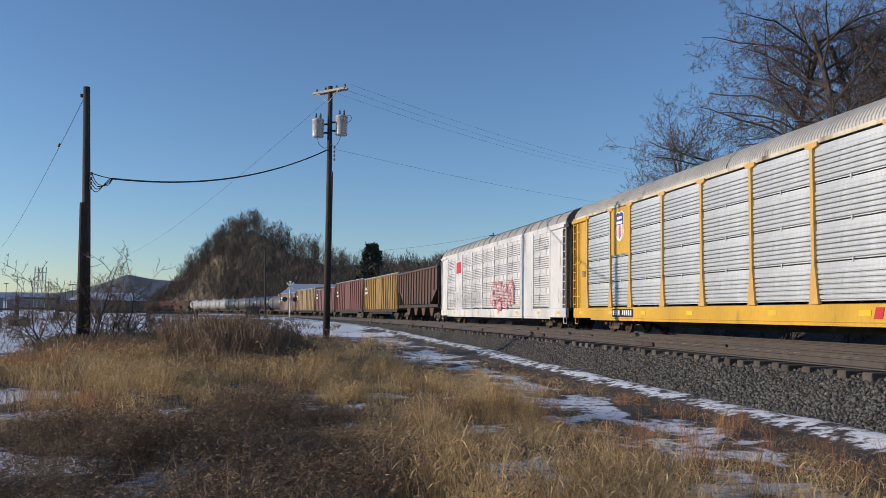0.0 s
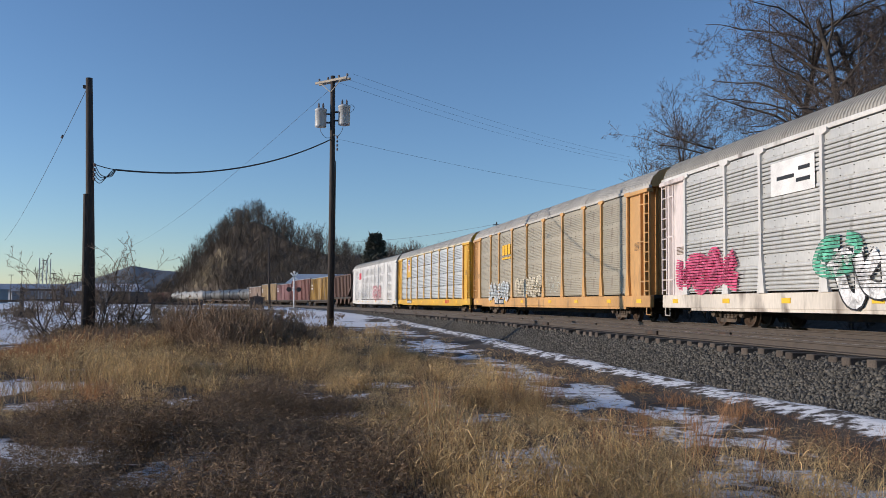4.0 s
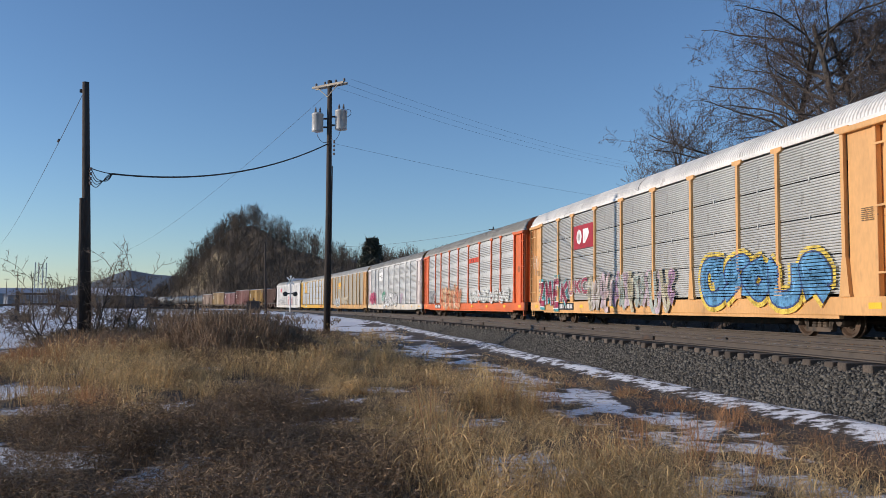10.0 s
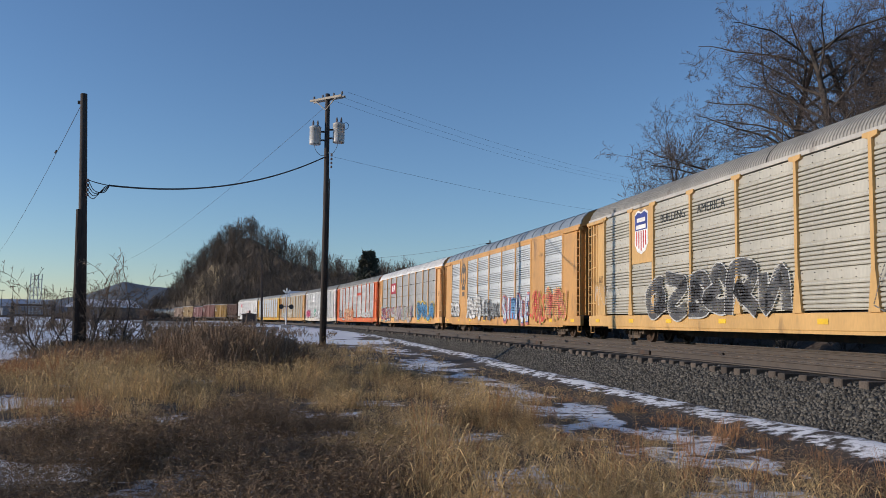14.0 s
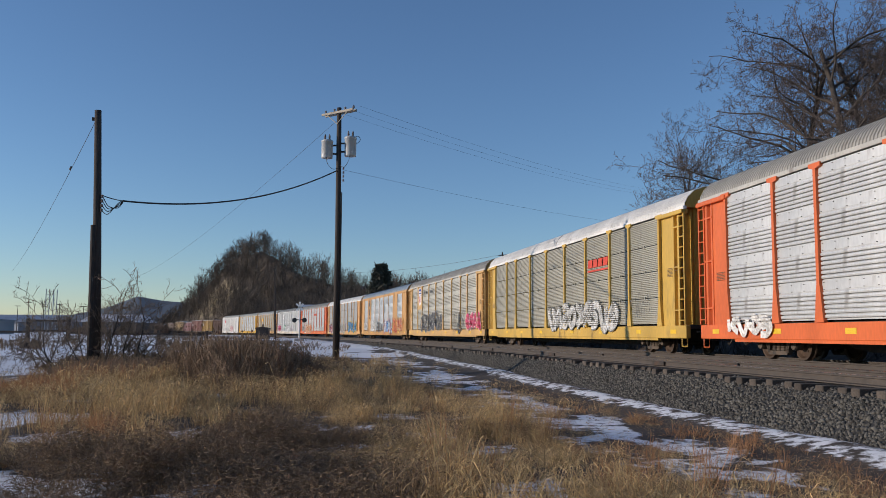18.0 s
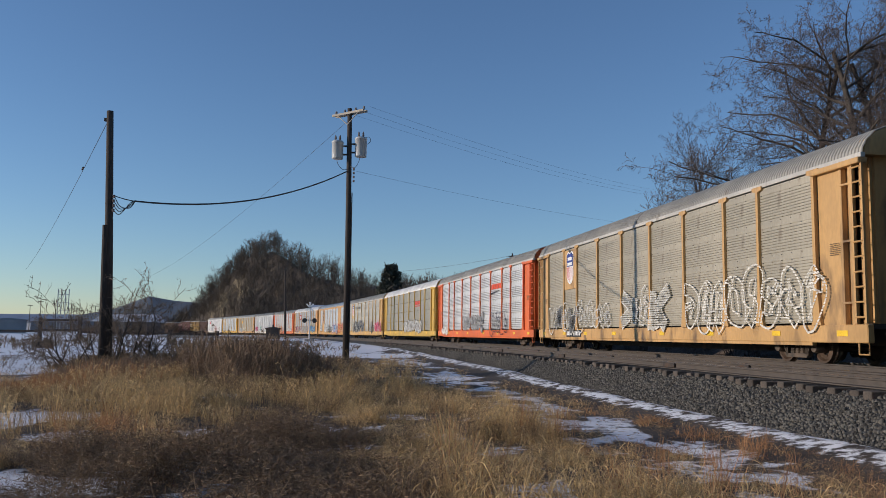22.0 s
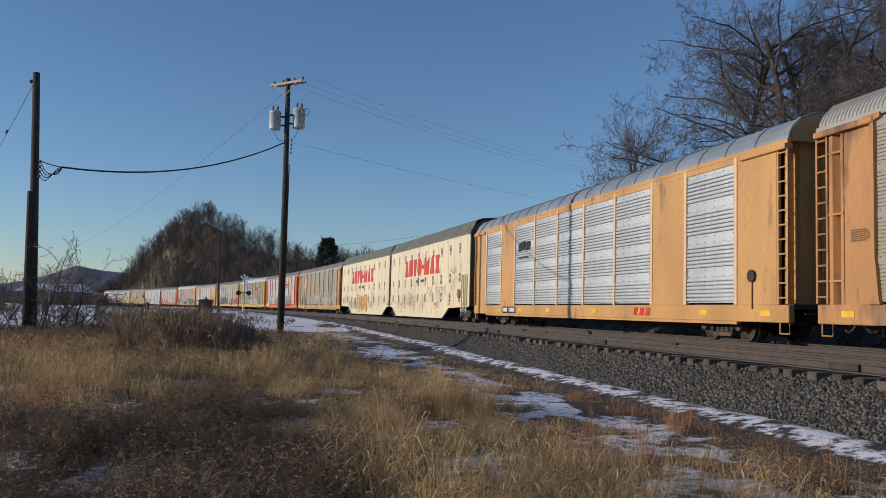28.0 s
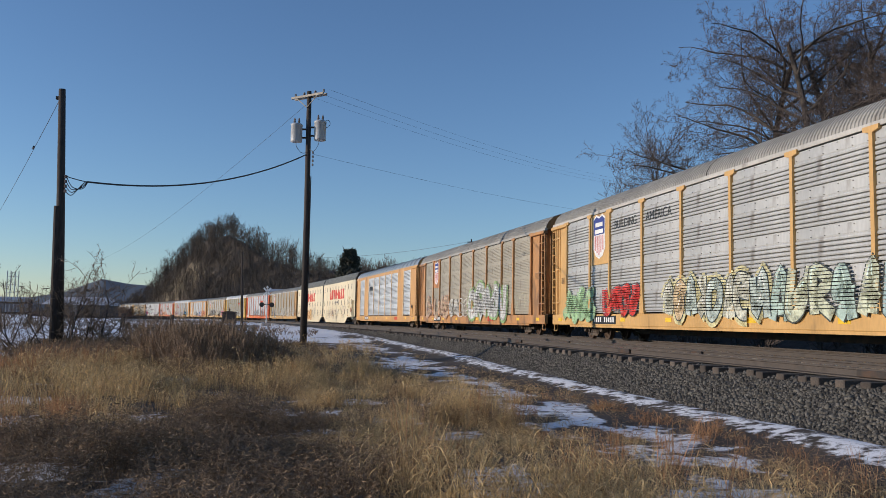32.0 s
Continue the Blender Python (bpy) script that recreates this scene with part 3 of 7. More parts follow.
def graffiti(car, x0, x1, z0, z1, n, fill, edge, seed, back=None, w=0.11, y=-1.645, text=""):
    """A row of fat overlapping sprayed strokes or letters: a halo behind, an edge colour and fill colours."""
    rng = random.Random(seed)
    n = len(text) or n
    many = fill if isinstance(fill, list) else [fill]
    cell, high = (x1 - x0) / n, z1 - z0
    halo, edges, lights, fills = Shape(), Shape(), Shape(), {}
    wide = min(cell * 0.2, high * 0.125)
    if text:
        wide *= 0.82
    rim = min(0.055, w * 0.3)
    for i in range(n):
        k = rng.uniform(0.82, 1.06)
        cx, cz = x0 + cell * (i + 0.5), z0 + high * 0.5 + rng.uniform(-0.04, 0.04) * high
        a, b, lean = cell * 0.72 - wide * 0.8, high * 0.5 * k - wide, rng.uniform(-0.2, 0.3)
        color, dy = rng.choice(many), -0.0012 * i
        flip = rng.choice((-1, 1))
        lines = LETTERS[text[i]] if text else rng.choice(STROKES) + ((((rng.uniform(-1, 0), rng.uniform(-1, 1)), (rng.uniform(-0.4, 0.4), rng.uniform(-0.6, 0.6)), (rng.uniform(0, 1.2), rng.uniform(-1, 1))),) if rng.random() < 0.7 else ())
        if text:
            a, flip, wob = cell * 0.56 - wide, 1, 0.07
        else:
            wob = 0.3
        for line in lines:
            pts = [(cx + a * (u * 0.9 * flip + rng.uniform(-wob, wob) * 1.1) + lean * b * v, cz + b * min(1, max(-1, v + rng.uniform(-wob, wob)))) for u, v in line]
            fine = smooth_line(pts, 5)
            if back:
                ribbon(halo, fine, wide + rim + min(0.16, high * 0.09), y + 0.006)
            if color:
                ribbon(edges, fine, wide + rim, y + dy)
                ribbon(fills.setdefault(color, Shape()), fine, wide, y + dy - 0.0006)
                if len(fine) > 8:
                    ribbon(lights, [(p - wide * 0.4, q + wide * 0.3) for p, q in fine[3:8]], wide * 0.12, y + dy - 0.0011)
            else:
                left, right = [], []
                for j, (p, q) in enumerate(fine):
                    p0, p1 = fine[max(j - 1, 0)], fine[min(j + 1, len(fine) - 1)]
                    d = math.hypot(p1[0] - p0[0], p1[1] - p0[1]) or 1
                    nx, nz = -(p1[1] - p0[1]) / d * wide, (p1[0] - p0[0]) / d * wide
                    left.append((p + nx, q + nz)), right.append((p - nx, q - nz))
                ribbon(edges, left + right[::-1] + left[:1], rim * 0.55, y + dy)
    g = part("graffiti", edges, spray(edge, 0.6, y < -1.62), car, "spray-painted graffiti in fat outlined strokes")
    g["kind"] = "stuff"
    for color, sh in fills.items():
        part("graffiti_fill", sh, spray(color, 0.75, y < -1.62), g)["kind"] = "stuff"
    if back:
        part("graffiti_halo", halo, spray(back, 0.85), g)
    if any(many):
        c = next(q for q in many if q)
        part("graffiti_light", lights, spray(tuple(min(0.82, v * 1.4 + 0.06) for v in c), 0.6), g)["kind"] = "stuff"
    return g


def tag_line(car, x, z, w, h, color, seed, width=0.02, y=-1.645):
    """A thin hasty sprayed scrawl."""
    rng = random.Random(seed)
    sh, q = Shape(), x
    while q < x + w:
        k, step = rng.choice((3, 4, 5, 6)), w * rng.uniform(0.16, 0.34)
        pts = [(q + step * (j / (k - 1) + rng.uniform(-0.25, 0.25)), z + h * rng.random() ** (0.7 if j % 2 else 1.6)) for j in range(k)]
        ribbon(sh, smooth_line(pts), width * 0.6, y)
        q += step * rng.uniform(0.75, 1.1)
    part("scrawl", sh, spray(color, 0.6, y < -1.62), car, "thin sprayed scrawl")


def shield(car, x, z, w=1.0, h=1.55, y=-1.61):
    """A shield in blue above and red and white stripes below."""
    k = h
    form = lambda s, dy, y0: outline([(x - w * 0.5 * s, z + k * 0.42 * s), (x - w * 0.25 * s, z + k * 0.5 * s), (x, z + k * 0.45 * s), (x + w * 0.25 * s, z + k * 0.5 * s), (x + w * 0.5 * s, z + k * 0.42 * s),
                                      (x + w * 0.47 * s, z), (x + w * 0.5 * s, z - k * 0.25 * s), (x + w * 0.3 * s, z - k * 0.43 * s), (x, z - k * 0.5 * s), (x - w * 0.3 * s, z - k * 0.43 * s), (x - w * 0.5 * s, z - k * 0.25 * s), (x - w * 0.47 * s, z)], y0 - dy, y0)
    sh = part("shield", form(1.1, 0.004, y), mark_white, car, "blue, red and white shield emblem")
    part("shield_field", form(1.0, 0.004, y - 0.005), mark_white, sh)
    part("shield_top", outline([(x - w * 0.48, z + k * 0.05), (x - w * 0.5, z + k * 0.42), (x - w * 0.25, z + k * 0.5), (x, z + k * 0.45), (x + w * 0.25, z + k * 0.5), (x + w * 0.5, z + k * 0.42), (x + w * 0.48, z + k * 0.05)], y - 0.014, y - 0.010), spray((0.03, 0.05, 0.22)), sh)
    tops = Shape()
    for r, m in ((0.30, 0.33), (0.13, 0.38)):
        tops.box(x - w * m, x + w * m, y - 0.02, y - 0.0145, z + k * (r - 0.05), z + k * (r + 0.05))
    part("shield_bar", tops, mark_white, sh)
    st = Shape()
    for u in (-0.36, -0.18, 0, 0.18, 0.36):
        low = -0.46 + 0.35 * abs(u)
        st.box(x + w * u - 0.035 * w, x + w * u + 0.035 * w, y - 0.015, y - 0.010, z + k * low, z + k * 0.03)
    part("shield_stripe", st, spray((0.5, 0.03, 0.03)), sh)


def words(car, text, x, z, size, material, y=-1.584, squeeze=1.0):
    cu = bpy.data.curves.new("words", "FONT")
    cu.body, cu.size, cu.extrude = text, size, 0.002
    tmp = bpy.data.objects.new("words", cu)
    scene.collection.objects.link(tmp)
    me = bpy.data.meshes.new_from_object(tmp.evaluated_get(bpy.context.evaluated_depsgraph_get()))
    bpy.data.objects.remove(tmp)
    me.transform(Matrix.Diagonal((squeeze, 1, 1, 1)))
    me.materials.clear()
    return part("slogan", me, material, car, "painted words", at=pose(x, y, z, 90, 0, 0))


def ends(car, L, sill_c, end_c, wing_c, door_x, plain=False):
    """Both ends of an autorack: door leaves, corner wings, ladders and header brackets."""
    for sgn in (-1, 1):
        m = Matrix.Identity(4) if sgn > 0 else pose(0, 0, 0, 0, 0, 180)
        leaf = shared("end_door", lambda: _leaf(L))
        part("end_door", leaf, end_c, car, at=m)
        part("end_arch", shared("end_arch", lambda: _arch(L)), end_c, car, at=m)
        for y in (-1.2, -0.4, 0.4, 1.2):
            part("lock_rod", shared("lock_rod", lambda: Shape().box(L - 0.26, L - 0.2, -0.03, 0.03, 1.05, 5.0)), end_c, car, at=m @ Matrix.Translation((0, y, 0)))
        for side in (-1, 1):
            flip = (side < 0) == (sgn > 0)
            if plain:
                continue
            w = shared(("wing", flip, L), lambda: _wing(L, door_x, -1 if flip else 1))
            part("corner_door", w, wing_c, car, "folded end door leaf at the corner", at=m)
            part("header", shared(("header", flip, L), lambda: Shape().box(door_x - 0.15, L, *((-1.68, -1.42) if flip else (1.42, 1.68)), 4.84, 4.98, 0.02)), wing_c, car, at=m)
        # ladders on the two corners
        part("ladder", ladder_mesh(), wing_c, car, at=(sgn * (L - 0.2) - 0.18, -1.57, 1.02))
        part("ladder", ladder_mesh(), wing_c, car, at=(sgn * (L - 0.2) - 0.18, 1.57, 1.02))
        for q in (-1.5, 1.5):
            x = sgn * (L - 0.25)
            part("step", shared("step", lambda: Shape().tube([(-0.18, 0, 0.62), (-0.18, 0, 0.29), (0.18, 0, 0.29), (0.18, 0, 0.62)], 0.025, 5)), sill_c, car, at=(x, q, 0))


def _leaf(L):
    sh, prof = Shape(), []
    for i in range(8):
        y, d = -1.42 + 0.355 * i, (0.05 if i % 2 else 0)
        prof += [(y, d), (y + 0.33, d)]
    ring = lambda z: [(L - 0.28 + d, y, z) for y, d in prof] + [(L - 0.36, 1.42, z), (L - 0.36, -1.42, z)]
    sh.loft([ring(1.02), ring(5.3)])
    return sh


def _arch(L):
    sh = Shape()
    sh.loft([[(x, y, z) for y, z in ((-1.5, 5.05), (-1.4, 5.42), (-1.15, 5.63), (-0.75, 5.78), (0, 5.84), (0.75, 5.78), (1.15, 5.63), (1.4, 5.42), (1.5, 5.05))] for x in (L - 0.3, L - 0.02)])
    return sh


def _wing(L, door_x, side):
    sh = Shape()
    y = 1.5 * side
    xs = [door_x, door_x + 0.9, door_x + 0.95, L - 0.62, L - 0.55, L - 0.42]
    ys = [0.04, 0.04, -0.1, -0.1, 0.06, 0.06]
    sh.loft([[(x, y + side * d, 1.0), (x, y + side * d, 4.86), (x, y + side * (d - 0.04), 4.86), (x, y + side * (d - 0.04), 1.0)] for x, d in zip(xs, ys)])
    for x in (door_x + 0.93, L - 0.5):
        sh.box(x - 0.05, x + 0.05, y - 0.07, y + 0.07, 0.98, 4.86, 0.01)
    for z in (1.5, 3.0, 4.4):
        sh.box(door_x + 0.88, L - 0.4, y - 0.03 + side * 0.05, y + 0.03 + side * 0.05, z, z + 0.05)
    return sh


POSTS = [-11.85, -9.15, -7.15, -4.3, -1.45, 1.45, 4.3, 7.15, 9.15, 11.85]
HEX = 13.74


def autorack(label, screen_c, post_c, sill_c, roof_c, end_c, wing_c, eave_c=None, seed=1, kind="posts", style="bold"):
    rng = random.Random(seed)
    car = new("autorack_car")
    tagged(car, label, "rail car", group="freight train")
    L = HEX
    for y in (-1, 1):
        sh = Shape().box(-L, L, min(y * 1.58, y * 1.4), max(y * 1.58, y * 1.4), 0.56, 1.0, 0.02)
        sh.box(-L + 2.2, L - 2.2, min(y * 1.56, y * 1.44), max(y * 1.56, y * 1.44), 0.48, 0.56)
        part("side_sill", sh, sill_c, car)
        part("eave_strip", Shape().box(-L, L, min(y * 1.6, y * 1.46), max(y * 1.6, y * 1.46), 4.98, 5.1, 0.015), eave_c or roof_c, car)
    part("deck", shared("deck", lambda: Shape().box(-L, L, -1.4, 1.4, 0.9, 1.02)), steel_dark, car)
    part("centre_sill", shared("centre_sill", lambda: outline([(-L + 0.3, 0.9), (L - 0.3, 0.9), (L - 0.3, 0.5), (8.2, 0.45), (7.0, 0.27), (-7.0, 0.27), (-8.2, 0.45), (-L + 0.3, 0.5)], -0.33, 0.33)), steel_dark, car)
    for z in (2.7, 4.2):
        part("upper_deck", shared("upper_deck", lambda: Shape().box(-12.5, 12.5, -1.4, 1.4, 0, 0.06)), steel_dark, car, at=(0, 0, z))
    under = Shape()
    for i in range(12):
        x = -8.2 + i * 1.49
        under.box(x - 0.05, x + 0.05, -1.4, 1.4, 0.62, 0.9)
    under.tube([(-9, -0.4, 0.58), (9, -0.4, 0.58)], 0.03, 5).box(-2.2, -1.2, -0.5, 0.2, 0.42, 0.7, 0.04)
    under.lathe([(0.2, -0.6), (0.22, -0.5), (0.22, 0.5), (0.2, 0.6)], "x", (2.5, -0.2, 0.6), 12)
    part("brake_gear", under, steel_dark, car)
    part("roof", roof_mesh() if kind == "posts" else roof_mesh(ribs=20), roof_c, car)
    part("roof_seam", shared("roof_seam", lambda: Shape().loft([[(x, y * 1.012, z + 0.02) for y, z in ((-1.53, 5.08), (-1.51, 5.21), (-1.4, 5.41), (-1.17, 5.64), (-0.78, 5.79), (0, 5.86), (0.78, 5.79), (1.17, 5.64), (1.4, 5.41), (1.51, 5.21), (1.53, 5.08))] for x in (-0.05, 0.05)], closed=False)), steel_dark, car)
    H, z0 = 0.972, 1.06
    if kind == "posts":
        edges = POSTS
        for x in edges:
            part("post", post_mesh(), post_c, car, at=(x, -1.585, 1.0))
            part("post", post_mesh(), post_c, car, at=pose(x, 1.585, 1.0, 0, 0, 180))
        bays = list(zip(edges[:-1], edges[1:]))
    else:
        e = [-11.55, -8.95, -6.85, -4.11, -1.37, 1.37, 4.11, 6.85, 8.95, 11.55]
        bays = [(a, b) for i, (a, b) in enumerate(zip(e[:-1], e[1:])) if i not in (1, 7)]
        for y in (-1, 1):
            for a, b in ((-HEX + 0.45, e[0]), (e[1], e[2]), (e[7], e[8]), (e[9], HEX - 0.45)):
                part("side_sheet", Shape().box(a, b, min(y * 1.5, y * 1.585), max(y * 1.5, y * 1.585), 1.0, 4.99, 0.006), sill_c, car)
            for x in e:
                part("thin_post", thin_post_mesh(), post_c, car, at=(x, y * 1.565, 1.0))
            part("top_rail", Shape().box(-HEX + 0.45, HEX - 0.45, min(y * 1.5, y * 1.59), max(y * 1.5, y * 1.59), 4.82, 4.985, 0.01), sill_c, car)
    for a, b in bays:
        w = b - a - 0.06
        for k in range(4):
            dy = rng.uniform(-0.005, 0.002)
            part("panel", screen(w, H, 1, style), screen_c, car, at=(a + 0.03, -1.545 + dy, z0 + k * H))
        if SCREENS[style][5]:
            part("bolts", rivet_mesh(w, [z0 + k * H + q for k in range(4) for q in (0.755, 0.93)]), bolt_dark, car, at=(a + 0.03, -1.555, 0))["kind"] = "stuff"
        else:
            for k in (1, 2, 3):
                part("clip", shared("clip", lambda: Shape().box(-0.025, 0.025, -0.035, 0.02, -0.06, 0.06, 0.008)), screen_c, car, at=((a + b) / 2, -1.555, z0 + k * H))
        part("panel", screen(w, 4 * H, 4, style), screen_c, car, at=pose(b - 0.03, 1.545, z0, 0, 0, 180))
    ends(car, L, sill_c, end_c, wing_c, 11.95)
    trucks(car, (-10.05, 10.05))
    couplers(car, 14.0)
    # yellow reflectors and small marks along the sill
    for x in (-12.9, -9.4, -6.2, -2.6, 2.2, 5.9, 9.7, 12.6):
        mark(car, "reflector", x, x + 0.42, 0.72, 0.86, reflector_yellow, y=-1.584)
    data_block(car, -12.6, 2.6, 0.7, 6, spray((0.16, 0.1, 0.05)), rng, y=-1.56, h=0.022), data_block(car, 12.4, 3.0, 0.6, 7, spray((0.16, 0.1, 0.05)), rng, y=-1.56, h=0.022)
    return car


def number_plate(car, x=-10.7, w=2.0):
    p = mark(car, "number_panel", x, x + w, 0.62, 0.94, plate_black, y=-1.585, label="black sill panel with white characters as bars")
    sh = Shape()
    for k in range(10):
        if k != 4:
            q = x + 0.08 + k * (w - 0.16) / 10
            sh.box(q, q + 0.12, -1.597, -1.592, 0.69, 0.88)
    part("lettering", sh, mark_white, p)


def initials(car, x, color):
    """Three slanted sill initials drawn as plain bars."""
    sh = Shape()
    for k in range(3):
        sh.loft([[(x + k * 0.42 + a, y, z) for a, z in ((0, 0.66), (0.28, 0.66), (0.36, 0.92), (0.08, 0.92))] for y in (-1.594, -1.586)])
    part("initials", sh, spray(color), car, "sill initials as plain bars")


YEL, TAN, ORG, CREAM = (0.62, 0.35, 0.035), (0.56, 0.31, 0.115), (0.66, 0.135, 0.035), (0.72, 0.62, 0.42)
WHT, PEACH = (0.63, 0.615, 0.585), (0.62, 0.34, 0.12)
SCR_BRIGHT = paint((0.54, 0.56, 0.56), 0.45, 0.8, 0.25)
SCR_GREY = paint((0.46, 0.46, 0.44), 0.5, 0.77, 0.2)
SCR_DUSTY = paint((0.45, 0.43, 0.365), 0.5, 0.79, 0.1)
SCR_BROWN = paint((0.35, 0.315, 0.245), 0.55, 0.74, 0.08)
SCR_LIGHT = paint((0.52, 0.52, 0.50), 0.5, 0.77, 0.2)
ROOF_GREY, ROOF_PALE, ROOF_WHITE = paint((0.34, 0.325, 0.29), 0.6, 0.74, 0.03), paint((0.47, 0.45, 0.41), 0.6, 0.72, 0.03), paint((0.75, 0.73, 0.69), 0.5, 0.75)


def train_cars():
    cars = []

    # white bi-level
    w = paint(WHT, 0.5, 0.68)
    c = autorack("weathered white autorack car with white side sheets and red graffiti", paint((0.60, 0.59, 0.57), 0.5, 0.68, 0.1), w, w, ROOF_GREY, paint((0.2, 0.17, 0.13), 0.6), w, w, 1, "sheets")
    part("emblem", outline([(-8.6, 3.6), (-7.2, 3.6), (-7.2, 4.4), (-8.6, 4.4)], -1.602, -1.596), spray((0.55, 0.03, 0.05)), c, "faded red emblem")
    graffiti(c, 1.2, 5.6, 1.0, 2.5, 4, (0.75, 0.55, 0.55), (0.55, 0.03, 0.06), 5, back=(0.62, 0.2, 0.22))
    graffiti(c, -9.8, -1.5, 1.1, 2.3, 9, None, (0.36, 0.37, 0.4), 6)
    cars.append(c)

    # yellow with bright screens
    y = paint(YEL, 0.5, 0.72)
    c = autorack("yellow autorack car with bright galvanised corrugated side screens", SCR_BRIGHT, paint((0.62, 0.36, 0.1), 0.5, 0.66), y, ROOF_PALE, y, y, paint((0.62, 0.55, 0.4), 0.5), 2, style="gapped")
    mark(c, "emblem_sheet", -9.05, -7.25, 3.1, 4.95, y, y=-1.6)
    shield(c, -8.15, 4.2, 0.75, 1.1), number_plate(c, -9.0, 2.1), initials(c, 6.4, (0.5, 0.03, 0.03))
    cars.append(c)

    # tan with brown screens
    t = paint(TAN, 0.5, 0.66)
    c = autorack("tan autorack car with dusty brown-grey corrugated side screens", SCR_BROWN, paint(PEACH, 0.5, 0.68), t, ROOF_PALE, t, t, ROOF_PALE, 3, style="fine")
    sh = Shape()
    for k in range(3):
        sh.box(-6.4 + k * 0.62, -5.9 + k * 0.62, -1.61, -1.602, 3.55, 4.15, 0.002)
    sh.box(-6.45, -4.6, -1.61, -1.602, 3.3, 3.42)
    part("emblem", sh, spray((0.8, 0.42, 0.02)), c, "yellow block emblem")
    graffiti(c, -9.3, -4.9, 0.8, 2.0, 6, (0.45, 0.5, 0.52), (0.78, 0.78, 0.76), 15, w=0.13)
    graffiti(c, -3.6, 1.2, 1.0, 2.2, 6, (0.62, 0.55, 0.42), (0.72, 0.66, 0.52), 16, w=0.15), number_plate(c, -8.2, 2.2)
    tag_line(c, 1.6, 1.2, 2.2, 0.9, (0.6, 0.66, 0.62), 4)
    cars.append(c)

    # white posts, light grey screens
    c = autorack("white autorack car with light grey screens and bubble graffiti", SCR_LIGHT, w, paint((0.64, 0.58, 0.50), 0.5, 0.62), ROOF_GREY, paint((0.25, 0.13, 0.03), 0.6), paint((0.66, 0.58, 0.55), 0.5, 0.64), w, 4)
    mark(c, "emblem", -6.6, -4.6, 3.6, 4.5, mark_white, label="white panel emblem with dark bars")
    part("emblem_bar", Shape().box(-6.3, -5.5, -1.615, -1.607, 4.0, 4.1).box(-5.4, -4.8, -1.615, -1.607, 3.85, 3.95).box(-5.3, -4.8, -1.615, -1.607, 4.15, 4.25), plate_black, c)
    graffiti(c, -12.4, -8.3, 1.1, 2.3, 4, (0.6, 0.1, 0.2), (0.45, 0.02, 0.1), 25, back=(0.62, 0.08, 0.18))
    graffiti(c, -4.6, -3.0, 1.3, 2.4, 1, (0.1, 0.45, 0.3), (0.05, 0.2, 0.14), 27)
    graffiti(c, -3.8, 3.4, 0.75, 2.2, 8, (0.8, 0.8, 0.8), (0.02, 0.02, 0.025), 26, w=0.16), tag_line(c, 4.8, 1.0, 1.2, 1.2, (0.45, 0.15, 0.4), 8)
    cars.append(c)

    # orange, grey screens
    o = paint(ORG, 0.5, 0.74)
    c = autorack("orange autorack car with grey corrugated screens and graffiti", SCR_LIGHT, o, o, ROOF_GREY, o, o, ROOF_GREY, 5)
    graffiti(c, -11.3, -8.9, 0.9, 2.1, 5, (0.05, 0.05, 0.055), (0.8, 0.8, 0.78), 35, w=0.09, text="SEAHO")
    graffiti(c, -6.9, -0.6, 0.62, 2.2, 9, [(0.75, 0.5, 0.28), (0.7, 0.3, 0.16), (0.72, 0.6, 0.45)], (0.55, 0.06, 0.02), 36, back=(0.72, 0.5, 0.3), w=0.13)
    graffiti(c, 2.0, 11.0, 1.0, 1.9, 9, (0.7, 0.72, 0.7), (0.5, 0.52, 0.5), 37, w=0.08)
    sh = Shape()
    for k in range(4):
        sh.loft([[(1.7 + k * 0.62 + a, yy, z) for a, z in ((0, 3.72), (0.5, 3.72), (0.6, 4.05), (0.1, 4.05))] for yy in (-1.612, -1.604)])
    part("emblem", sh, spray((0.6, 0.06, 0.02)), c, "red slanted block emblem"), number_plate(c, -9.2, 2.0)
    cars.append(c)

    # grey screens, peach posts, red square emblem, full-length graffiti
    p = paint((0.66, 0.36, 0.14), 0.5, 0.70)
    c = autorack("grey-screened autorack car with peach posts and long graffiti", SCR_GREY, p, p, ROOF_WHITE, p, p, ROOF_WHITE, 6, style="dense")
    mark(c, "emblem", -6.95, -4.5, 3.35, 4.4, spray((0.34, 0.015, 0.03)), label="dark red square emblem with white shapes")
    part("emblem_block", Shape().lathe([(0.34, 0), (0.34, 0.007), (0.17, 0.007), (0.17, 0)], "y", (-6.2, -1.616, 3.88), 8), mark_white, c)
    part("emblem_block", outline([(-5.7, 3.56), (-5.45, 3.56), (-5.1, 3.8), (-4.95, 4.0), (-5.1, 4.2), (-5.7, 4.2)], -1.616, -1.609), mark_white, c)
    graffiti(c, -12.2, -7.6, 0.7, 2.1, 4, (0.30, 0.015, 0.06), (0.78, 0.75, 0.74), 45, back=(0.06, 0.34, 0.36), w=0.16, text="ZMEK"), graffiti(c, -7.6, -5.0, 1.3, 2.1, 3, (0.30, 0.015, 0.06), (0.74, 0.72, 0.7), 48, w=0.12, text="UKC")
    graffiti(c, -5.0, 3.2, 0.62, 2.1, 17, [(0.46, 0.36, 0.42), (0.48, 0.44, 0.3), (0.36, 0.42, 0.38), (0.34, 0.2, 0.32), (0.5, 0.46, 0.43), (0.56, 0.42, 0.42)], (0.44, 0.4, 0.34), 46, w=0.09)
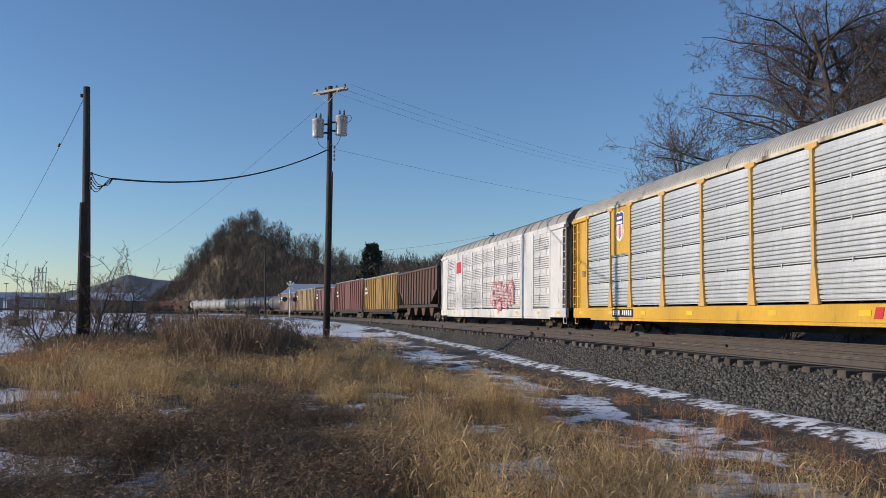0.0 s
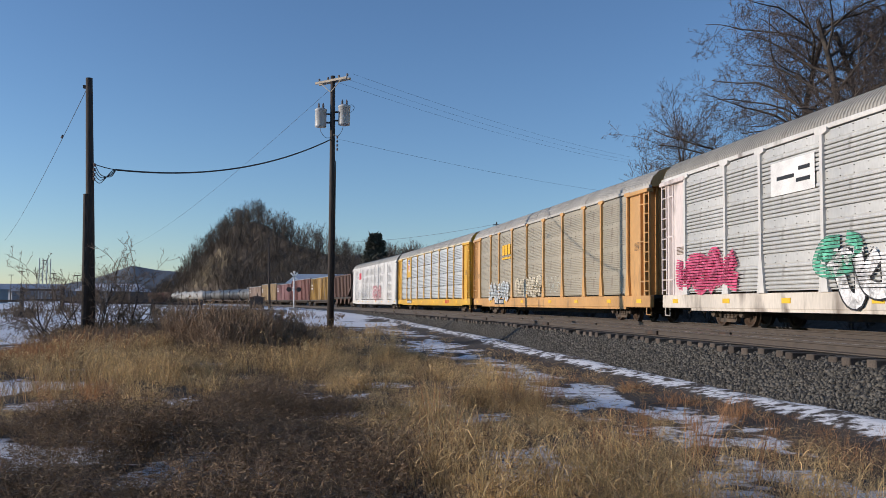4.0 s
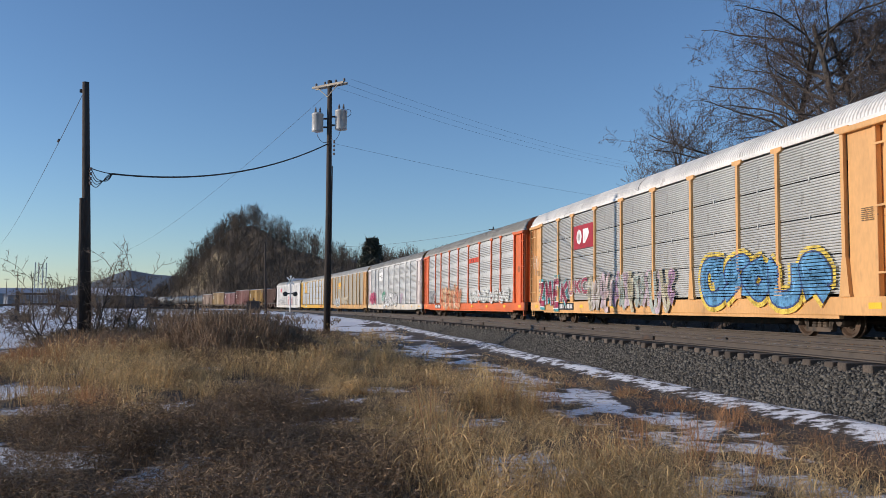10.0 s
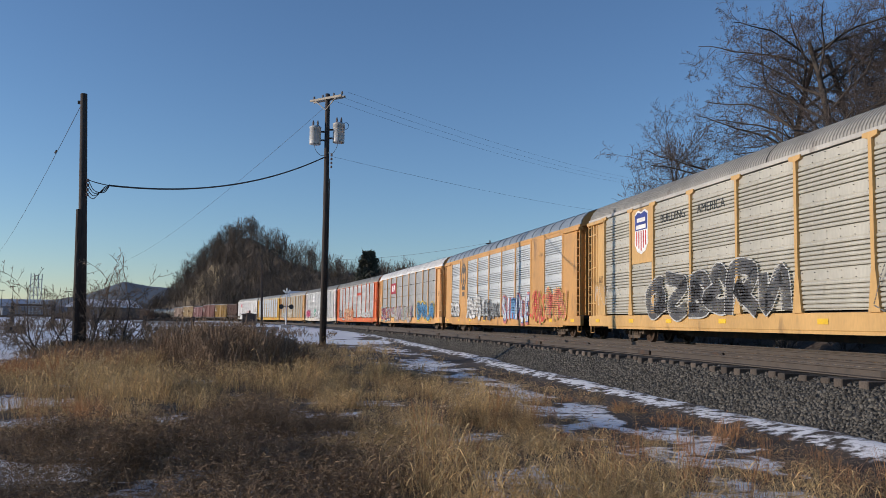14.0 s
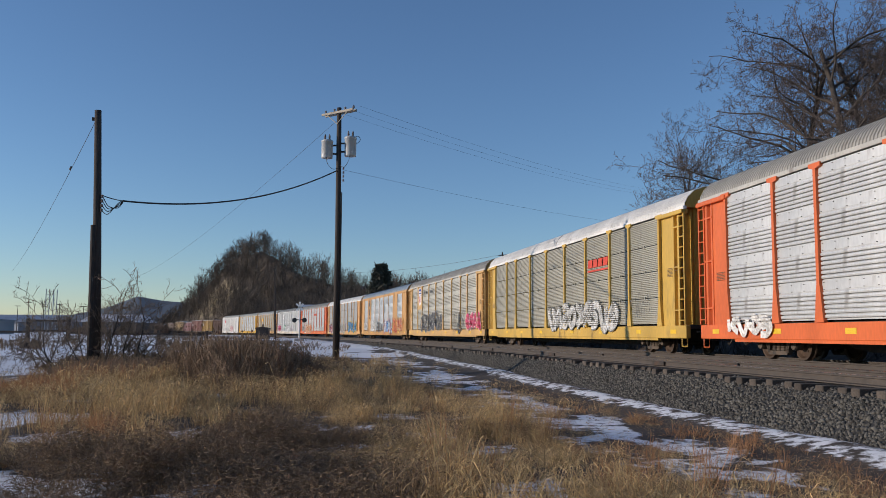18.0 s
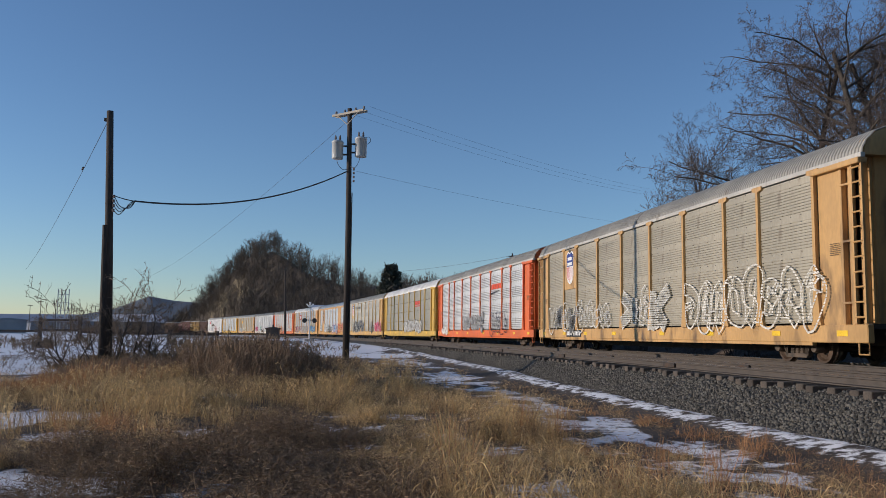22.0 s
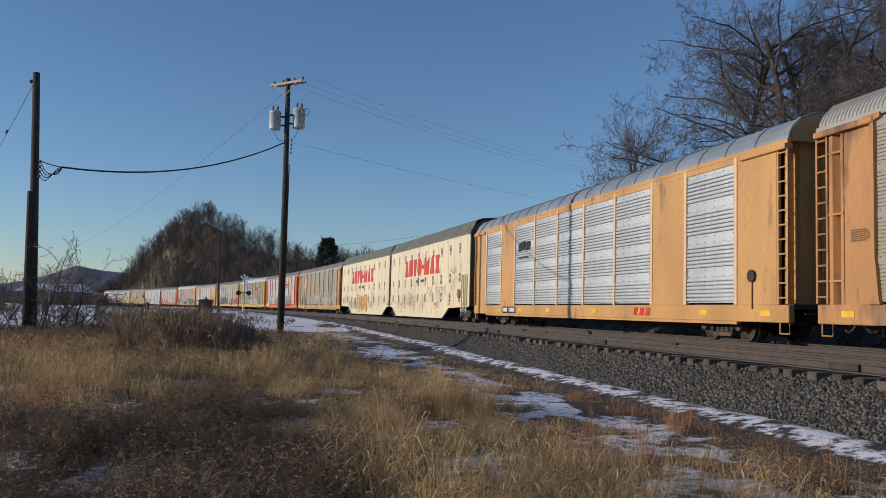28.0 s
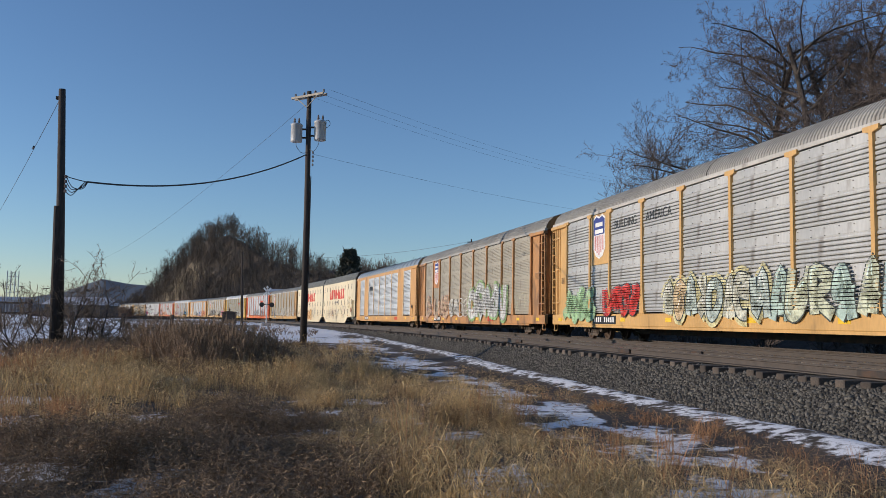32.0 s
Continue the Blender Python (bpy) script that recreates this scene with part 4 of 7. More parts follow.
    graffiti(c, 5.2, 11.4, 0.75, 2.3, 5, (0.10, 0.30, 0.52), (0.04, 0.08, 0.22), 47, back=(0.68, 0.5, 0.08), w=0.2), number_plate(c, -9.2, 2.2)
    tag_line(c, -13.2, 2.4, 0.9, 1.3, (0.8, 0.76, 0.7), 11)
    cars.append(c)

    # yellow sheets, bright screens, round emblem, three large pieces
    p = paint((0.55, 0.29, 0.095), 0.5, 0.68)
    c = autorack("orange-yellow autorack car with side sheets and large graffiti pieces", SCR_BRIGHT, p, p, paint((0.27, 0.31, 0.34), 0.45, 0.75, 0.25), p, p, p, 7, "sheets")
    ring = Shape()
    ribbon(ring, [(-7.9 + 0.6 * math.cos(q * math.pi / 14), 3.85 + 0.8 * math.sin(q * math.pi / 14)) for q in range(29)], 0.09, -1.6)
    ring.box(-8.35, -7.45, -1.6, -1.594, 2.88, 3.08), part("emblem", ring, spray((0.12, 0.1, 0.08)), c, "dark oval emblem with a ribbon below")
    part("emblem_shape", outline([(-8.25, 4.05), (-7.75, 3.98), (-7.55, 4.15), (-7.6, 4.4), (-7.95, 4.48), (-8.3, 4.3)], -1.6, -1.594), spray((0.12, 0.1, 0.08)), c)
    part("emblem_shape", outline([(-7.98, 3.25), (-7.82, 3.25), (-7.6, 3.5), (-7.9, 3.75), (-8.2, 3.5)], -1.6, -1.594), spray((0.12, 0.1, 0.08)), c)
    bars(c, -8.2, 2.45, [0.26, 0.26], 0.3, spray((0.12, 0.1, 0.08)), y=-1.594)
    graffiti(c, -11.4, -8.9, 1.0, 2.1, 4, (0.75, 0.75, 0.73), (0.05, 0.05, 0.05), 55, w=0.08)
    graffiti(c, -6.6, -3.0, 0.8, 2.4, 5, (0.7, 0.7, 0.68), (0.3, 0.3, 0.3), 58, w=0.08)
    graffiti(c, -2.4, 1.2, 0.7, 2.0, 4, (0.03, 0.035, 0.04), (0.4, 0.4, 0.41), 56, w=0.13, text="FRIK")
    graffiti(c, 1.8, 6.9, 0.62, 2.2, 7, [(0.35, 0.55, 0.72), (0.2, 0.42, 0.68), (0.6, 0.68, 0.72)], (0.02, 0.07, 0.35), 57, back=(0.6, 0.2, 0.18), w=0.17, text="SIMPLE")
    graffiti(c, 7.0, 12.2, 0.62, 2.4, 9, [(0.6, 0.07, 0.06), (0.56, 0.12, 0.1), (0.5, 0.05, 0.09), (0.62, 0.24, 0.14)], (0.72, 0.6, 0.16), 59, w=0.12)
    cars.append(c)

    # yellow posts, dusty screens, shield and slogan
    p = paint((0.58, 0.35, 0.13), 0.5, 0.70)
    c = autorack("yellow autorack car with dusty grey screens, shield and slogan", SCR_DUSTY, p, p, ROOF_GREY, p, p, ROOF_PALE, 8)
    mark(c, "emblem_sheet", -9.05, -7.25, 2.9, 4.95, p, y=-1.6)
    shield(c, -8.15, 4.05, 1.1, 1.5), words(c, "BUILDING", -6.6, 4.2, 0.42, plate_black), words(c, "AMERICA", -3.9, 4.2, 0.42, plate_black)
    graffiti(c, -7.4, 1.0, 0.75, 2.5, 6, (0.075, 0.075, 0.08), (0.5, 0.5, 0.48), 65, w=0.16)
    graffiti(c, 4.6, 8.4, 0.65, 2.4, 4, [(0.06, 0.06, 0.065), None], (0.12, 0.12, 0.12), 67, w=0.1), graffiti(c, 9.0, 13.0, 0.8, 2.3, 4, (0.62, 0.05, 0.14), (0.75, 0.6, 0.6), 66, w=0.17), tag_line(c, -12.8, 1.4, 2.4, 0.9, (0.75, 0.75, 0.72), 12)
    cars.append(c)

    # grey-brown screens, dull yellow posts, white block graffiti
    p = paint((0.58, 0.36, 0.07), 0.5, 0.66)
    c = autorack("dull yellow autorack car with grey-brown screens, white block graffiti", paint((0.38, 0.36, 0.295), 0.5, 0.77, 0.08), p, p, ROOF_WHITE, p, p, ROOF_WHITE, 9, style="dense")
    sh = Shape()
    for k in range(4):
        sh.loft([[(4.6 + k * 0.6 + a, yy, z) for a, z in ((0, 3.6), (0.5, 3.6), (0.6, 3.95), (0.1, 3.95))] for yy in (-1.612, -1.604)])
    part("emblem", sh.box(4.6, 7.0, -1.612, -1.604, 3.42, 3.5), spray((0.62, 0.06, 0.03)), c, "red slanted block emblem")
    graffiti(c, -0.8, 8.0, 0.8, 2.15, 9, (0.66, 0.65, 0.62), (0.2, 0.2, 0.19), 75, w=0.2), tag_line(c, 9.2, 1.3, 1.6, 0.9, (0.15, 0.15, 0.15), 14)
    cars.append(c)

    # bright orange, pale screens
    c = autorack("bright orange autorack car with pale corrugated screens and graffiti", paint((0.58, 0.58, 0.57), 0.45, 0.74, 0.2), o, o, ROOF_GREY, o, o, ROOF_PALE, 10)
    sh = Shape()
    for k in range(4):
        sh.loft([[(4.55 + k * 0.64 + a, yy, z) for a, z in ((0, 3.72), (0.52, 3.72), (0.62, 4.06), (0.1, 4.06))] for yy in (-1.612, -1.604)])
    part("emblem", sh, spray((0.68, 0.08, 0.03)), c, "red slanted block emblem above a dark wedge")
    part("emblem_wedge", outline([(4.4, 3.5), (7.0, 3.62), (4.5, 3.38)], -1.612, -1.604), plate_black, c)
    graffiti(c, -3.8, 2.6, 0.95, 2.25, 9, (0.36, 0.36, 0.36), (0.2, 0.2, 0.2), 85, w=0.1)
    graffiti(c, 4.3, 8.6, 0.65, 2.3, 5, None, (0.03, 0.025, 0.04), 86, w=0.2)
    graffiti(c, -11.8, -9.4, 0.65, 1.3, 4, (0.78, 0.76, 0.72), (0.7, 0.66, 0.6), 87, w=0.06)
    cars.append(c)

    # tan posts, dusty screens, shield, outlined graffiti
    p = paint((0.53, 0.31, 0.12), 0.55, 0.6)
    c = autorack("tan autorack car with dusty brown screens, shield and pale graffiti", SCR_BROWN, p, p, ROOF_GREY, p, p, ROOF_PALE, 11, style="fine")
    mark(c, "emblem_sheet", -9.05, -7.25, 2.95, 4.9, p, y=-1.6)
    shield(c, -8.15, 4.0, 0.95, 1.5)
    graffiti(c, -11.6, -2.6, 0.8, 2.3, 8, [None, (0.1, 0.1, 0.1), None], (0.6, 0.59, 0.56), 95, w=0.2)
    graffiti(c, -1.3, 3.2, 0.8, 2.6, 3, [(0.5, 0.48, 0.42), None], (0.66, 0.64, 0.6), 96, back=None, w=0.2)
    graffiti(c, 4.4, 12.2, 0.8, 2.6, 8, None, (0.72, 0.69, 0.62), 97, w=0.24), number_plate(c, -8.8, 2.2)
    cars.append(c)
    return cars


def louvre_mesh():
    def build():
        sh = Shape()
        for k in range(8):
            z = 0.02 + k * 0.074
            sh.loft([[(x, y, zz) for y, zz in ((0.0, z), (-0.022, z), (-0.014, z + 0.042), (0.0, z + 0.046))] for x in (-0.17, 0.17)])
        return sh
    return shared("louvre", build)


CREAM_WALL = mat("cream_paint", CREAM, 0.5, 0.0, var=0.06, scale=0.5, grain=0.03, grain_scale=10, bump=0.03, dirt=(0.42, 0.29, 0.15), dirt_at=0.7, dirt_scale=1.1, streak=4.0)


def cream_unit(label, front, seed):
    """One unit of a tall cream two-unit car: smooth sides, belly between the trucks, rows of louvres."""
    cream, L = CREAM_WALL, 10.72
    car = tagged(new("covered_autorack_unit"), label, "rail car", group="freight train")
    e1, e2 = (4.1, 1.1) if front else (1.1, 4.1)  # the articulated end has the shorter step
    low = [(-L, 0.95), (-L + e1, 0.85), (-L + e1 + 1.5, 0.2), (L - e2 - 1.5, 0.2), (L - e2, 0.85), (L, 0.95)]
    for y in (-1, 1):
        sh = Shape()
        sh.loft([[(x, y * 1.5, z) for x, z in low + [(L, 5.02), (-L, 5.02)]], [(x, y * 1.56, z) for x, z in low + [(L, 5.02), (-L, 5.02)]]])
        part("side_wall", sh, cream, car)
        seams = Shape()
        for i in range(17):
            x = -L + 0.6 + i * (2 * L - 1.2) / 16
            z = 1.0 if x < -L + e1 + 1.2 or x > L - e2 - 1.2 else 0.4
            seams.box(x - 0.03, x + 0.03, min(y * 1.56, y * 1.572), max(y * 1.56, y * 1.572), z, 5.0)
        part("seam", seams, cream, car)
        part("eave_strip", Shape().box(-L, L, min(y * 1.5, y * 1.59), max(y * 1.5, y * 1.59), 5.02, 5.12, 0.01), cream, car)
        part("lower_rail", Shape().loft([[(x, y * q, z + d) for x, z in low] + [(x, y * q, z + d + 0.1) for x, z in low[::-1]] for q, d in ((1.5, -0.02), (1.585, -0.02))]), cream, car)
    part("roof", roof_mesh(L, 96, 5.1, 6.1, 1.56, 0.04), paint((0.27, 0.265, 0.225), 0.55, 0.72, 0.1), car)
    for sgn in (-1, 1):
        part("end_wall", shared(("cream_end", L), lambda: Shape().loft([[(x, y, z) for y, z in ((-1.5, 0.95), (-1.5, 5.1), (-1.3, 5.6), (-0.8, 5.95), (0.8, 5.95), (1.3, 5.6), (1.5, 5.1), (1.5, 0.95))] for x in (L - 0.12, L - 0.04)])),
             paint((0.16, 0.12, 0.08), 0.6), car, at=pose(0, 0, 0, 0, 0, 0 if sgn > 0 else 180))
    part("floor", Shape().box(-L + 0.2, L - 0.2, -1.5, 1.5, 0.9, 1.0).box(-L + e1 + 1.6, L - e2 - 1.6, -1.45, 1.45, 0.25, 0.35), steel_dark, car)
    louvre_dark = mat("louvre_dark", (0.07, 0.065, 0.06), 0.7)
    for i in range(10):
        x = -L + 1.3 + i * 2.02
        for z in (4.12, 2.35, 1.2):
            part("louvre", louvre_mesh(), louvre_dark, car, at=(x, -1.562, z))
    # big red emblem as plain shapes
    red, x, y = spray((0.60, 0.055, 0.03)), (-5.3 if front else -5.4), -1.582
    for k, form in enumerate("tbTobwtx"):
        a, b = x + k * 1.27, x + k * 1.27 + 1.08
        if form == "t":
            pts = [(a, 3.1), (b, 3.1), (b - 0.36, 4.3), (a + 0.36, 4.3)]
        elif form == "T":
            pts = [(a + 0.34, 3.1), (b - 0.34, 3.1), (b - 0.1, 4.3), (a + 0.1, 4.3)]
        elif form == "b":
            pts = [(a + 0.15, 3.1), (b - 0.15, 3.1), (b, 3.25), (b, 4.3), (a, 4.3), (a, 3.25)] if k == 1 else [(a, 3.55), (a + 0.55, 3.55), (a + 0.55, 3.82), (a, 3.82)]
        elif form == "o":
            pts = [(a + 0.25, 3.1), (b - 0.25, 3.1), (b, 3.4), (b, 4.0), (b - 0.25, 4.3), (a + 0.25, 4.3), (a, 4.0), (a, 3.4)]
        elif form == "w":
            a, b = a - 0.6, b - 0.4
            pts = [(a, 3.1), (b, 3.1), (b, 4.3), (a + 0.64, 3.95), (a, 4.3)]
        else:
            a, b = a - 0.3, b - 0.3
            pts = [(a, 3.1), (b, 3.1), (b - 0.3, 3.7), (b, 4.3), (a, 4.3), (a + 0.3, 3.7)]
        if form == "t" and k == 6:
            pts = [(p - 0.3, z) for p, z in pts]
        part("emblem_shape", outline(pts, y - 0.006, y), red, car, "red block shape of a large emblem")
    rng = random.Random(seed)
    for i in range(7):
        mark(car, "reflector", -L + 0.7 + i * 3.3, -L + 1.05 + i * 3.3, 1.02, 1.14, spray((0.5, 0.22, 0.03)), y=-1.574)
    if front:
        graffiti(car, -6.4, -3.2, 0.5, 1.7, 5, [(0.36, 0.38, 0.42), None], (0.5, 0.38, 0.28), 107, w=0.1, y=-1.6), graffiti(car, -3.0, 2.2, 0.45, 2.0, 6, [(0.68, 0.42, 0.18), None, (0.7, 0.5, 0.28)], (0.62, 0.30, 0.1), 106, w=0.2, y=-1.6)
        graffiti(car, -9.4, -6.6, 1.1, 2.0, 5, None, (0.62, 0.46, 0.3), 105, w=0.08, y=-1.6), tag_line(car, 2.6, 0.6, 2.6, 2.2, (0.56, 0.52, 0.46), 17, 0.022, -1.6), tag_line(car, 5.4, 0.8, 4.2, 1.2, (0.58, 0.48, 0.44), 18, 0.018, -1.6)
    else:
        for k in range(6):
            tag_line(car, -8.5 + k * 2.4, 0.5 + 0.25 * (k % 3), 2.2, 1.5, ((0.56, 0.5, 0.42), (0.64, 0.46, 0.24), (0.56, 0.36, 0.3))[k % 3], 20 + k, 0.018, -1.6)
        graffiti(car, -6.2, -1.8, 0.6, 1.8, 6, None, (0.62, 0.5, 0.44), 108, w=0.07, y=-1.6), tag_line(car, 1.2, 1.5, 4.2, 1.0, (0.36, 0.34, 0.33), 28, 0.03, -1.6)
        for k in range(3):
            tag_line(car, 6.9, 2.9 - k * 0.5, 1.2, 0.42, (0.62, 0.44, 0.16), 31 + k, 0.03, -1.6)
    bars(car, -1.9, 2.6, [0.2, 0.2, 0.2], 0.2, spray((0.12, 0.12, 0.12)), y=-1.575), bars(car, -0.6, 2.6, [0.12] * 6, 0.2, spray((0.12, 0.12, 0.12)), y=-1.575, gap=0.05)
    data_block(car, 3.6, 1.2, 0.9, 7, spray((0.25, 0.24, 0.22)), rng, -1.575, 0.03)
    if not front:
        part("ladder", ladder_mesh(2.2, 6), cream, car, at=(L - 1.4, -1.6, 0.6)), part("ladder", ladder_mesh(2.2, 6), cream, car, at=(L - 0.75, -1.6, 0.6))
        part("platform", Shape().box(L - 4.2, L - 1.7, -1.6, -1.2, 0.92, 1.0), cream, car)
        part("brake_wheel", Shape().lathe([(0.26, 0), (0.28, 0.02), (0.26, 0.04), (0.22, 0.02)], "y", (L - 1.9, -1.66, 1.7), 16), paint((0.4, 0.14, 0.05), 0.6), car, "rusty brake wheel")
        trucks(car, (L - 2.2,)), part("coupler", coupler_mesh(), steel_dark, car, at=(L + 0.3, 0, 0))
        trucks(car, (-L - 0.2,))
    else:
        trucks(car, (-L + 2.2,)), part("coupler", coupler_mesh(), steel_dark, car, at=pose(-L - 0.3, 0, 0, 0, 0, 180))
    part("diaphragm", Shape().loft([[(x, y, z) for y, z in ((-1.6, 0.95), (-1.6, 5.15), (-1.48, 5.5), (-1.24, 5.93), (-0.82, 6.09), (0.82, 6.09), (1.24, 5.93), (1.48, 5.5), (1.6, 5.15), (1.6, 0.95))] for x in (-0.3, 0.2)]), mat("black_rubber", (0.012, 0.012, 0.013), 0.7), car, "black rubber diaphragm between the units", at=((L + 0.05) if front else (-L + 0.05), 0, 0))
    return car


def rear_cars():
    cars = []
    p = paint((0.56, 0.3, 0.105), 0.5, 0.7)
    c = autorack("clean orange-yellow autorack car with side sheets and bright screens", SCR_BRIGHT, paint((0.7, 0.5, 0.3), 0.5, 0.75), p, paint((0.28, 0.32, 0.34), 0.45, 0.75, 0.25), p, p, p, 13, "sheets")
    part("emblem", outline([(-6.2, 3.5), (-5.5, 3.62), (-5.4, 4.0), (-6.3, 3.9)], -1.612, -1.604).box(-5.3, -4.7, -1.612, -1.604, 3.55, 3.95).box(-6.2, -4.9, -1.612, -1.604, 3.2, 3.26), plate_black, c, "black mane-like emblem above a thin bar")
    number_plate(c, -8.6, 2.0), initials(c, 5.6, (0.6, 0.04, 0.02))
    part("brake_wheel", Shape().lathe([(0.15, 0), (0.165, 0.02), (0.15, 0.04), (0.12, 0.02)], "y", (12.3, -1.66, 1.75), 16).tube([(12.3, -1.6, 1.75), (12.3, -1.6, 0.9)], 0.022, 5), steel_dark, c, "dark brake wheel and chain")
    cars.append(c)
    p = paint((0.47, 0.23, 0.085), 0.6, 0.57)
    c = autorack("rust-stained tan autorack car with brown screens and bubble graffiti", SCR_BROWN, p, p, ROOF_GREY, p, p, ROOF_GREY, 14, style="fine")
    mark(c, "emblem_sheet", -9.05, -7.25, 3.0, 4.95, paint((0.5, 0.2, 0.06), 0.5, 0.6), y=-1.6)
    shield(c, -8.15, 4.05, 1.0, 1.5)
    graffiti(c, -11.2, -4.4, 0.8, 2.4, 5, [(0.5, 0.36, 0.24), (0.44, 0.3, 0.2), None], (0.52, 0.3, 0.22), 115, back=None, w=0.18)
    graffiti(c, -4.2, 0.8, 0.9, 2.1, 4, [(0.55, 0.53, 0.48), None], (0.62, 0.6, 0.55), 116, w=0.17)
    graffiti(c, 0.9, 8.2, 0.75, 2.8, 5, [(0.6, 0.6, 0.56), (0.54, 0.55, 0.52)], (0.46, 0.47, 0.44), 117, back=(0.3, 0.46, 0.2), w=0.2), tag_line(c, 9.4, 1.2, 2.2, 0.9, (0.6, 0.6, 0.4), 33), number_plate(c, -8.8, 2.0), initials(c, 4.6, (0.55, 0.04, 0.02))
    cars.append(c)
    p = paint((0.58, 0.34, 0.12), 0.5, 0.70)
    c = autorack("yellow autorack car with grey screens, shield, slogan and long graffiti", paint((0.45, 0.45, 0.43), 0.5, 0.72, 0.2), p, p, ROOF_GREY, p, p, ROOF_PALE, 15)
    mark(c, "emblem_sheet", -9.05, -7.25, 2.95, 4.95, p, y=-1.6)
    shield(c, -8.15, 4.05, 1.1, 1.6), words(c, "BUILDING", -6.75, 4.2, 0.46, plate_black, squeeze=0.95), words(c, "AMERICA", -4.05, 4.2, 0.46, plate_black)
    graffiti(c, -12.0, -8.6, 0.75, 2.1, 4, (0.3, 0.48, 0.26), (0.36, 0.5, 0.3), 125, back=None, w=0.2)
    graffiti(c, -7.6, -4.4, 0.9, 2.1, 4, (0.6, 0.04, 0.03), (0.03, 0.03, 0.03), 126, w=0.14)
    graffiti(c, -2.6, 3.2, 0.7, 2.2, 8, [(0.62, 0.62, 0.5), (0.66, 0.5, 0.3), (0.5, 0.58, 0.52)], (0.03, 0.05, 0.06), 127, back=(0.6, 0.55, 0.3), w=0.12)
    graffiti(c, 3.4, 9.0, 0.7, 2.2, 7, [(0.42, 0.55, 0.48), (0.55, 0.58, 0.42), (0.3, 0.42, 0.42)], (0.05, 0.06, 0.05), 128, w=0.14)
    graffiti(c, 9.2, 13.2, 0.6, 2.5, 4, (0.8, 0.8, 0.79), (0.02, 0.02, 0.02), 129, w=0.15), number_plate(c, -8.8, 2.2), initials(c, 8.2, (0.55, 0.04, 0.02))
    cars.append(c)
    return cars


# ---- cars ahead of the autoracks ----
def box_car(label, color, roof_c, length, height, ribs, door, seed):
    car = tagged(new("box_car"), label, "rail car", group="freight train")
    L, rng = length / 2 - 0.5, random.Random(seed)
    body = part("body", Shape().box(-L, L, -1.45, 1.45, 1.05, height, 0.03), color, car)
    for i in range(ribs + 1):
        x = -L + 0.1 + i * (2 * L - 0.2) / ribs
        if abs(x) > door:
            part("rib", shared(("rib", height), lambda: Shape().box(-0.06, 0.06, -0.08, 0.02, 1.05, height - 0.1, 0.01)), color, car, at=(x, -1.46, 0))
    if door:
        part("sliding_door", Shape().box(-door, door, -1.56, -1.46, 1.1, height - 0.25, 0.02), color, car)
        part("door_rail", Shape().box(-door * 2.1, door * 2.1, -1.57, -1.46, height - 0.2, height - 0.12), color, car)
    part("roof", Shape().loft([[(x, y, z) for y, z in ((-1.52, height - 0.02), (-1.5, height + 0.06), (0, height + 0.22), (1.5, height + 0.06), (1.52, height - 0.02))] for x in (-L, L)]), roof_c, car)
    part("side_sill", Shape().box(-L, L, -1.5, -1.38, 0.8, 1.1).box(-L * 0.6, L * 0.6, -1.2, 1.2, 0.6, 1.0), steel_dark, car)
    part("ladder", ladder_mesh(2.6, 7), color, car, at=(-L + 0.15, -1.5, 1.1)), part("ladder", ladder_mesh(2.6, 7), color, car, at=(L - 0.5, -1.5, 1.1))
    bars(car, -L + 1.2, 3.4, [0.25] * 4, 0.3, mark_white, y=-1.56), bars(car, -L + 1.2, 2.9, [0.2] * 6, 0.25, mark_white, y=-1.56)
    trucks(car, (-L + 2.2, L - 2.2), spin=False), couplers(car, L + 0.3)
    return car


def hopper_car(label, color, length, height):
    """A ribbed hopper with sloping ends and chutes."""
    car = tagged(new("hopper_car"), label, "rail car", group="freight train")
    L = length / 2 - 0.5
    part("body", Shape().loft([[(x, y, z) for x, z in ((-L, height), (L, height), (L, 2.9), (L - 2.6, 1.5), (-L + 2.6, 1.5), (-L, 2.9))] for y in (-1.5, 1.5)]), color, car)
    for i in range(15):
        x = -L + 0.1 + i * (2 * L - 0.2) / 14
        z = 2.6 if abs(x) > L - 1.6 else 1.5
        part("rib", shared(("hrib", height, z), lambda: Shape().box(-0.06, 0.06, -0.1, 0.02, z, height, 0.01)), color, car, at=(x, -1.5, 0))
    part("top_rail", Shape().box(-L, L, -1.62, -1.46, height - 0.12, height + 0.04, 0.02).box(-L, L, 1.46, 1.62, height - 0.12, height + 0.04, 0.02), color, car)
    for k in range(4):
        x = -L + 3.4 + k * (2 * L - 6.8) / 3
        part("chute", Shape().loft([[(x + a, y, z) for a, z in ((-1.1, 1.5), (1.1, 1.5), (0.3, 0.5), (-0.3, 0.5))] for y in (-1.2, 1.2)]), color, car)
    part("side_sill", Shape().box(-L, L, -1.5, -1.35, 1.2, 1.45).box(-L, L, -0.3, 0.3, 0.7, 1.1), steel_dark, car)
    part("end_frame", Shape().tube([(-L + 0.1, -1.4, 1.1), (-L + 0.1, -1.4, 3.0)], 0.06, 5).tube([(L - 0.1, -1.4, 1.1), (L - 0.1, -1.4, 3.0)], 0.06, 5).tube([(L - 0.1, -1.4, 1.3), (L - 2.0, -1.4, 1.4)], 0.05, 5), color, car)
    trucks(car, (-L + 1.8, L - 1.8), spin=False), couplers(car, L + 0.3)
    return car


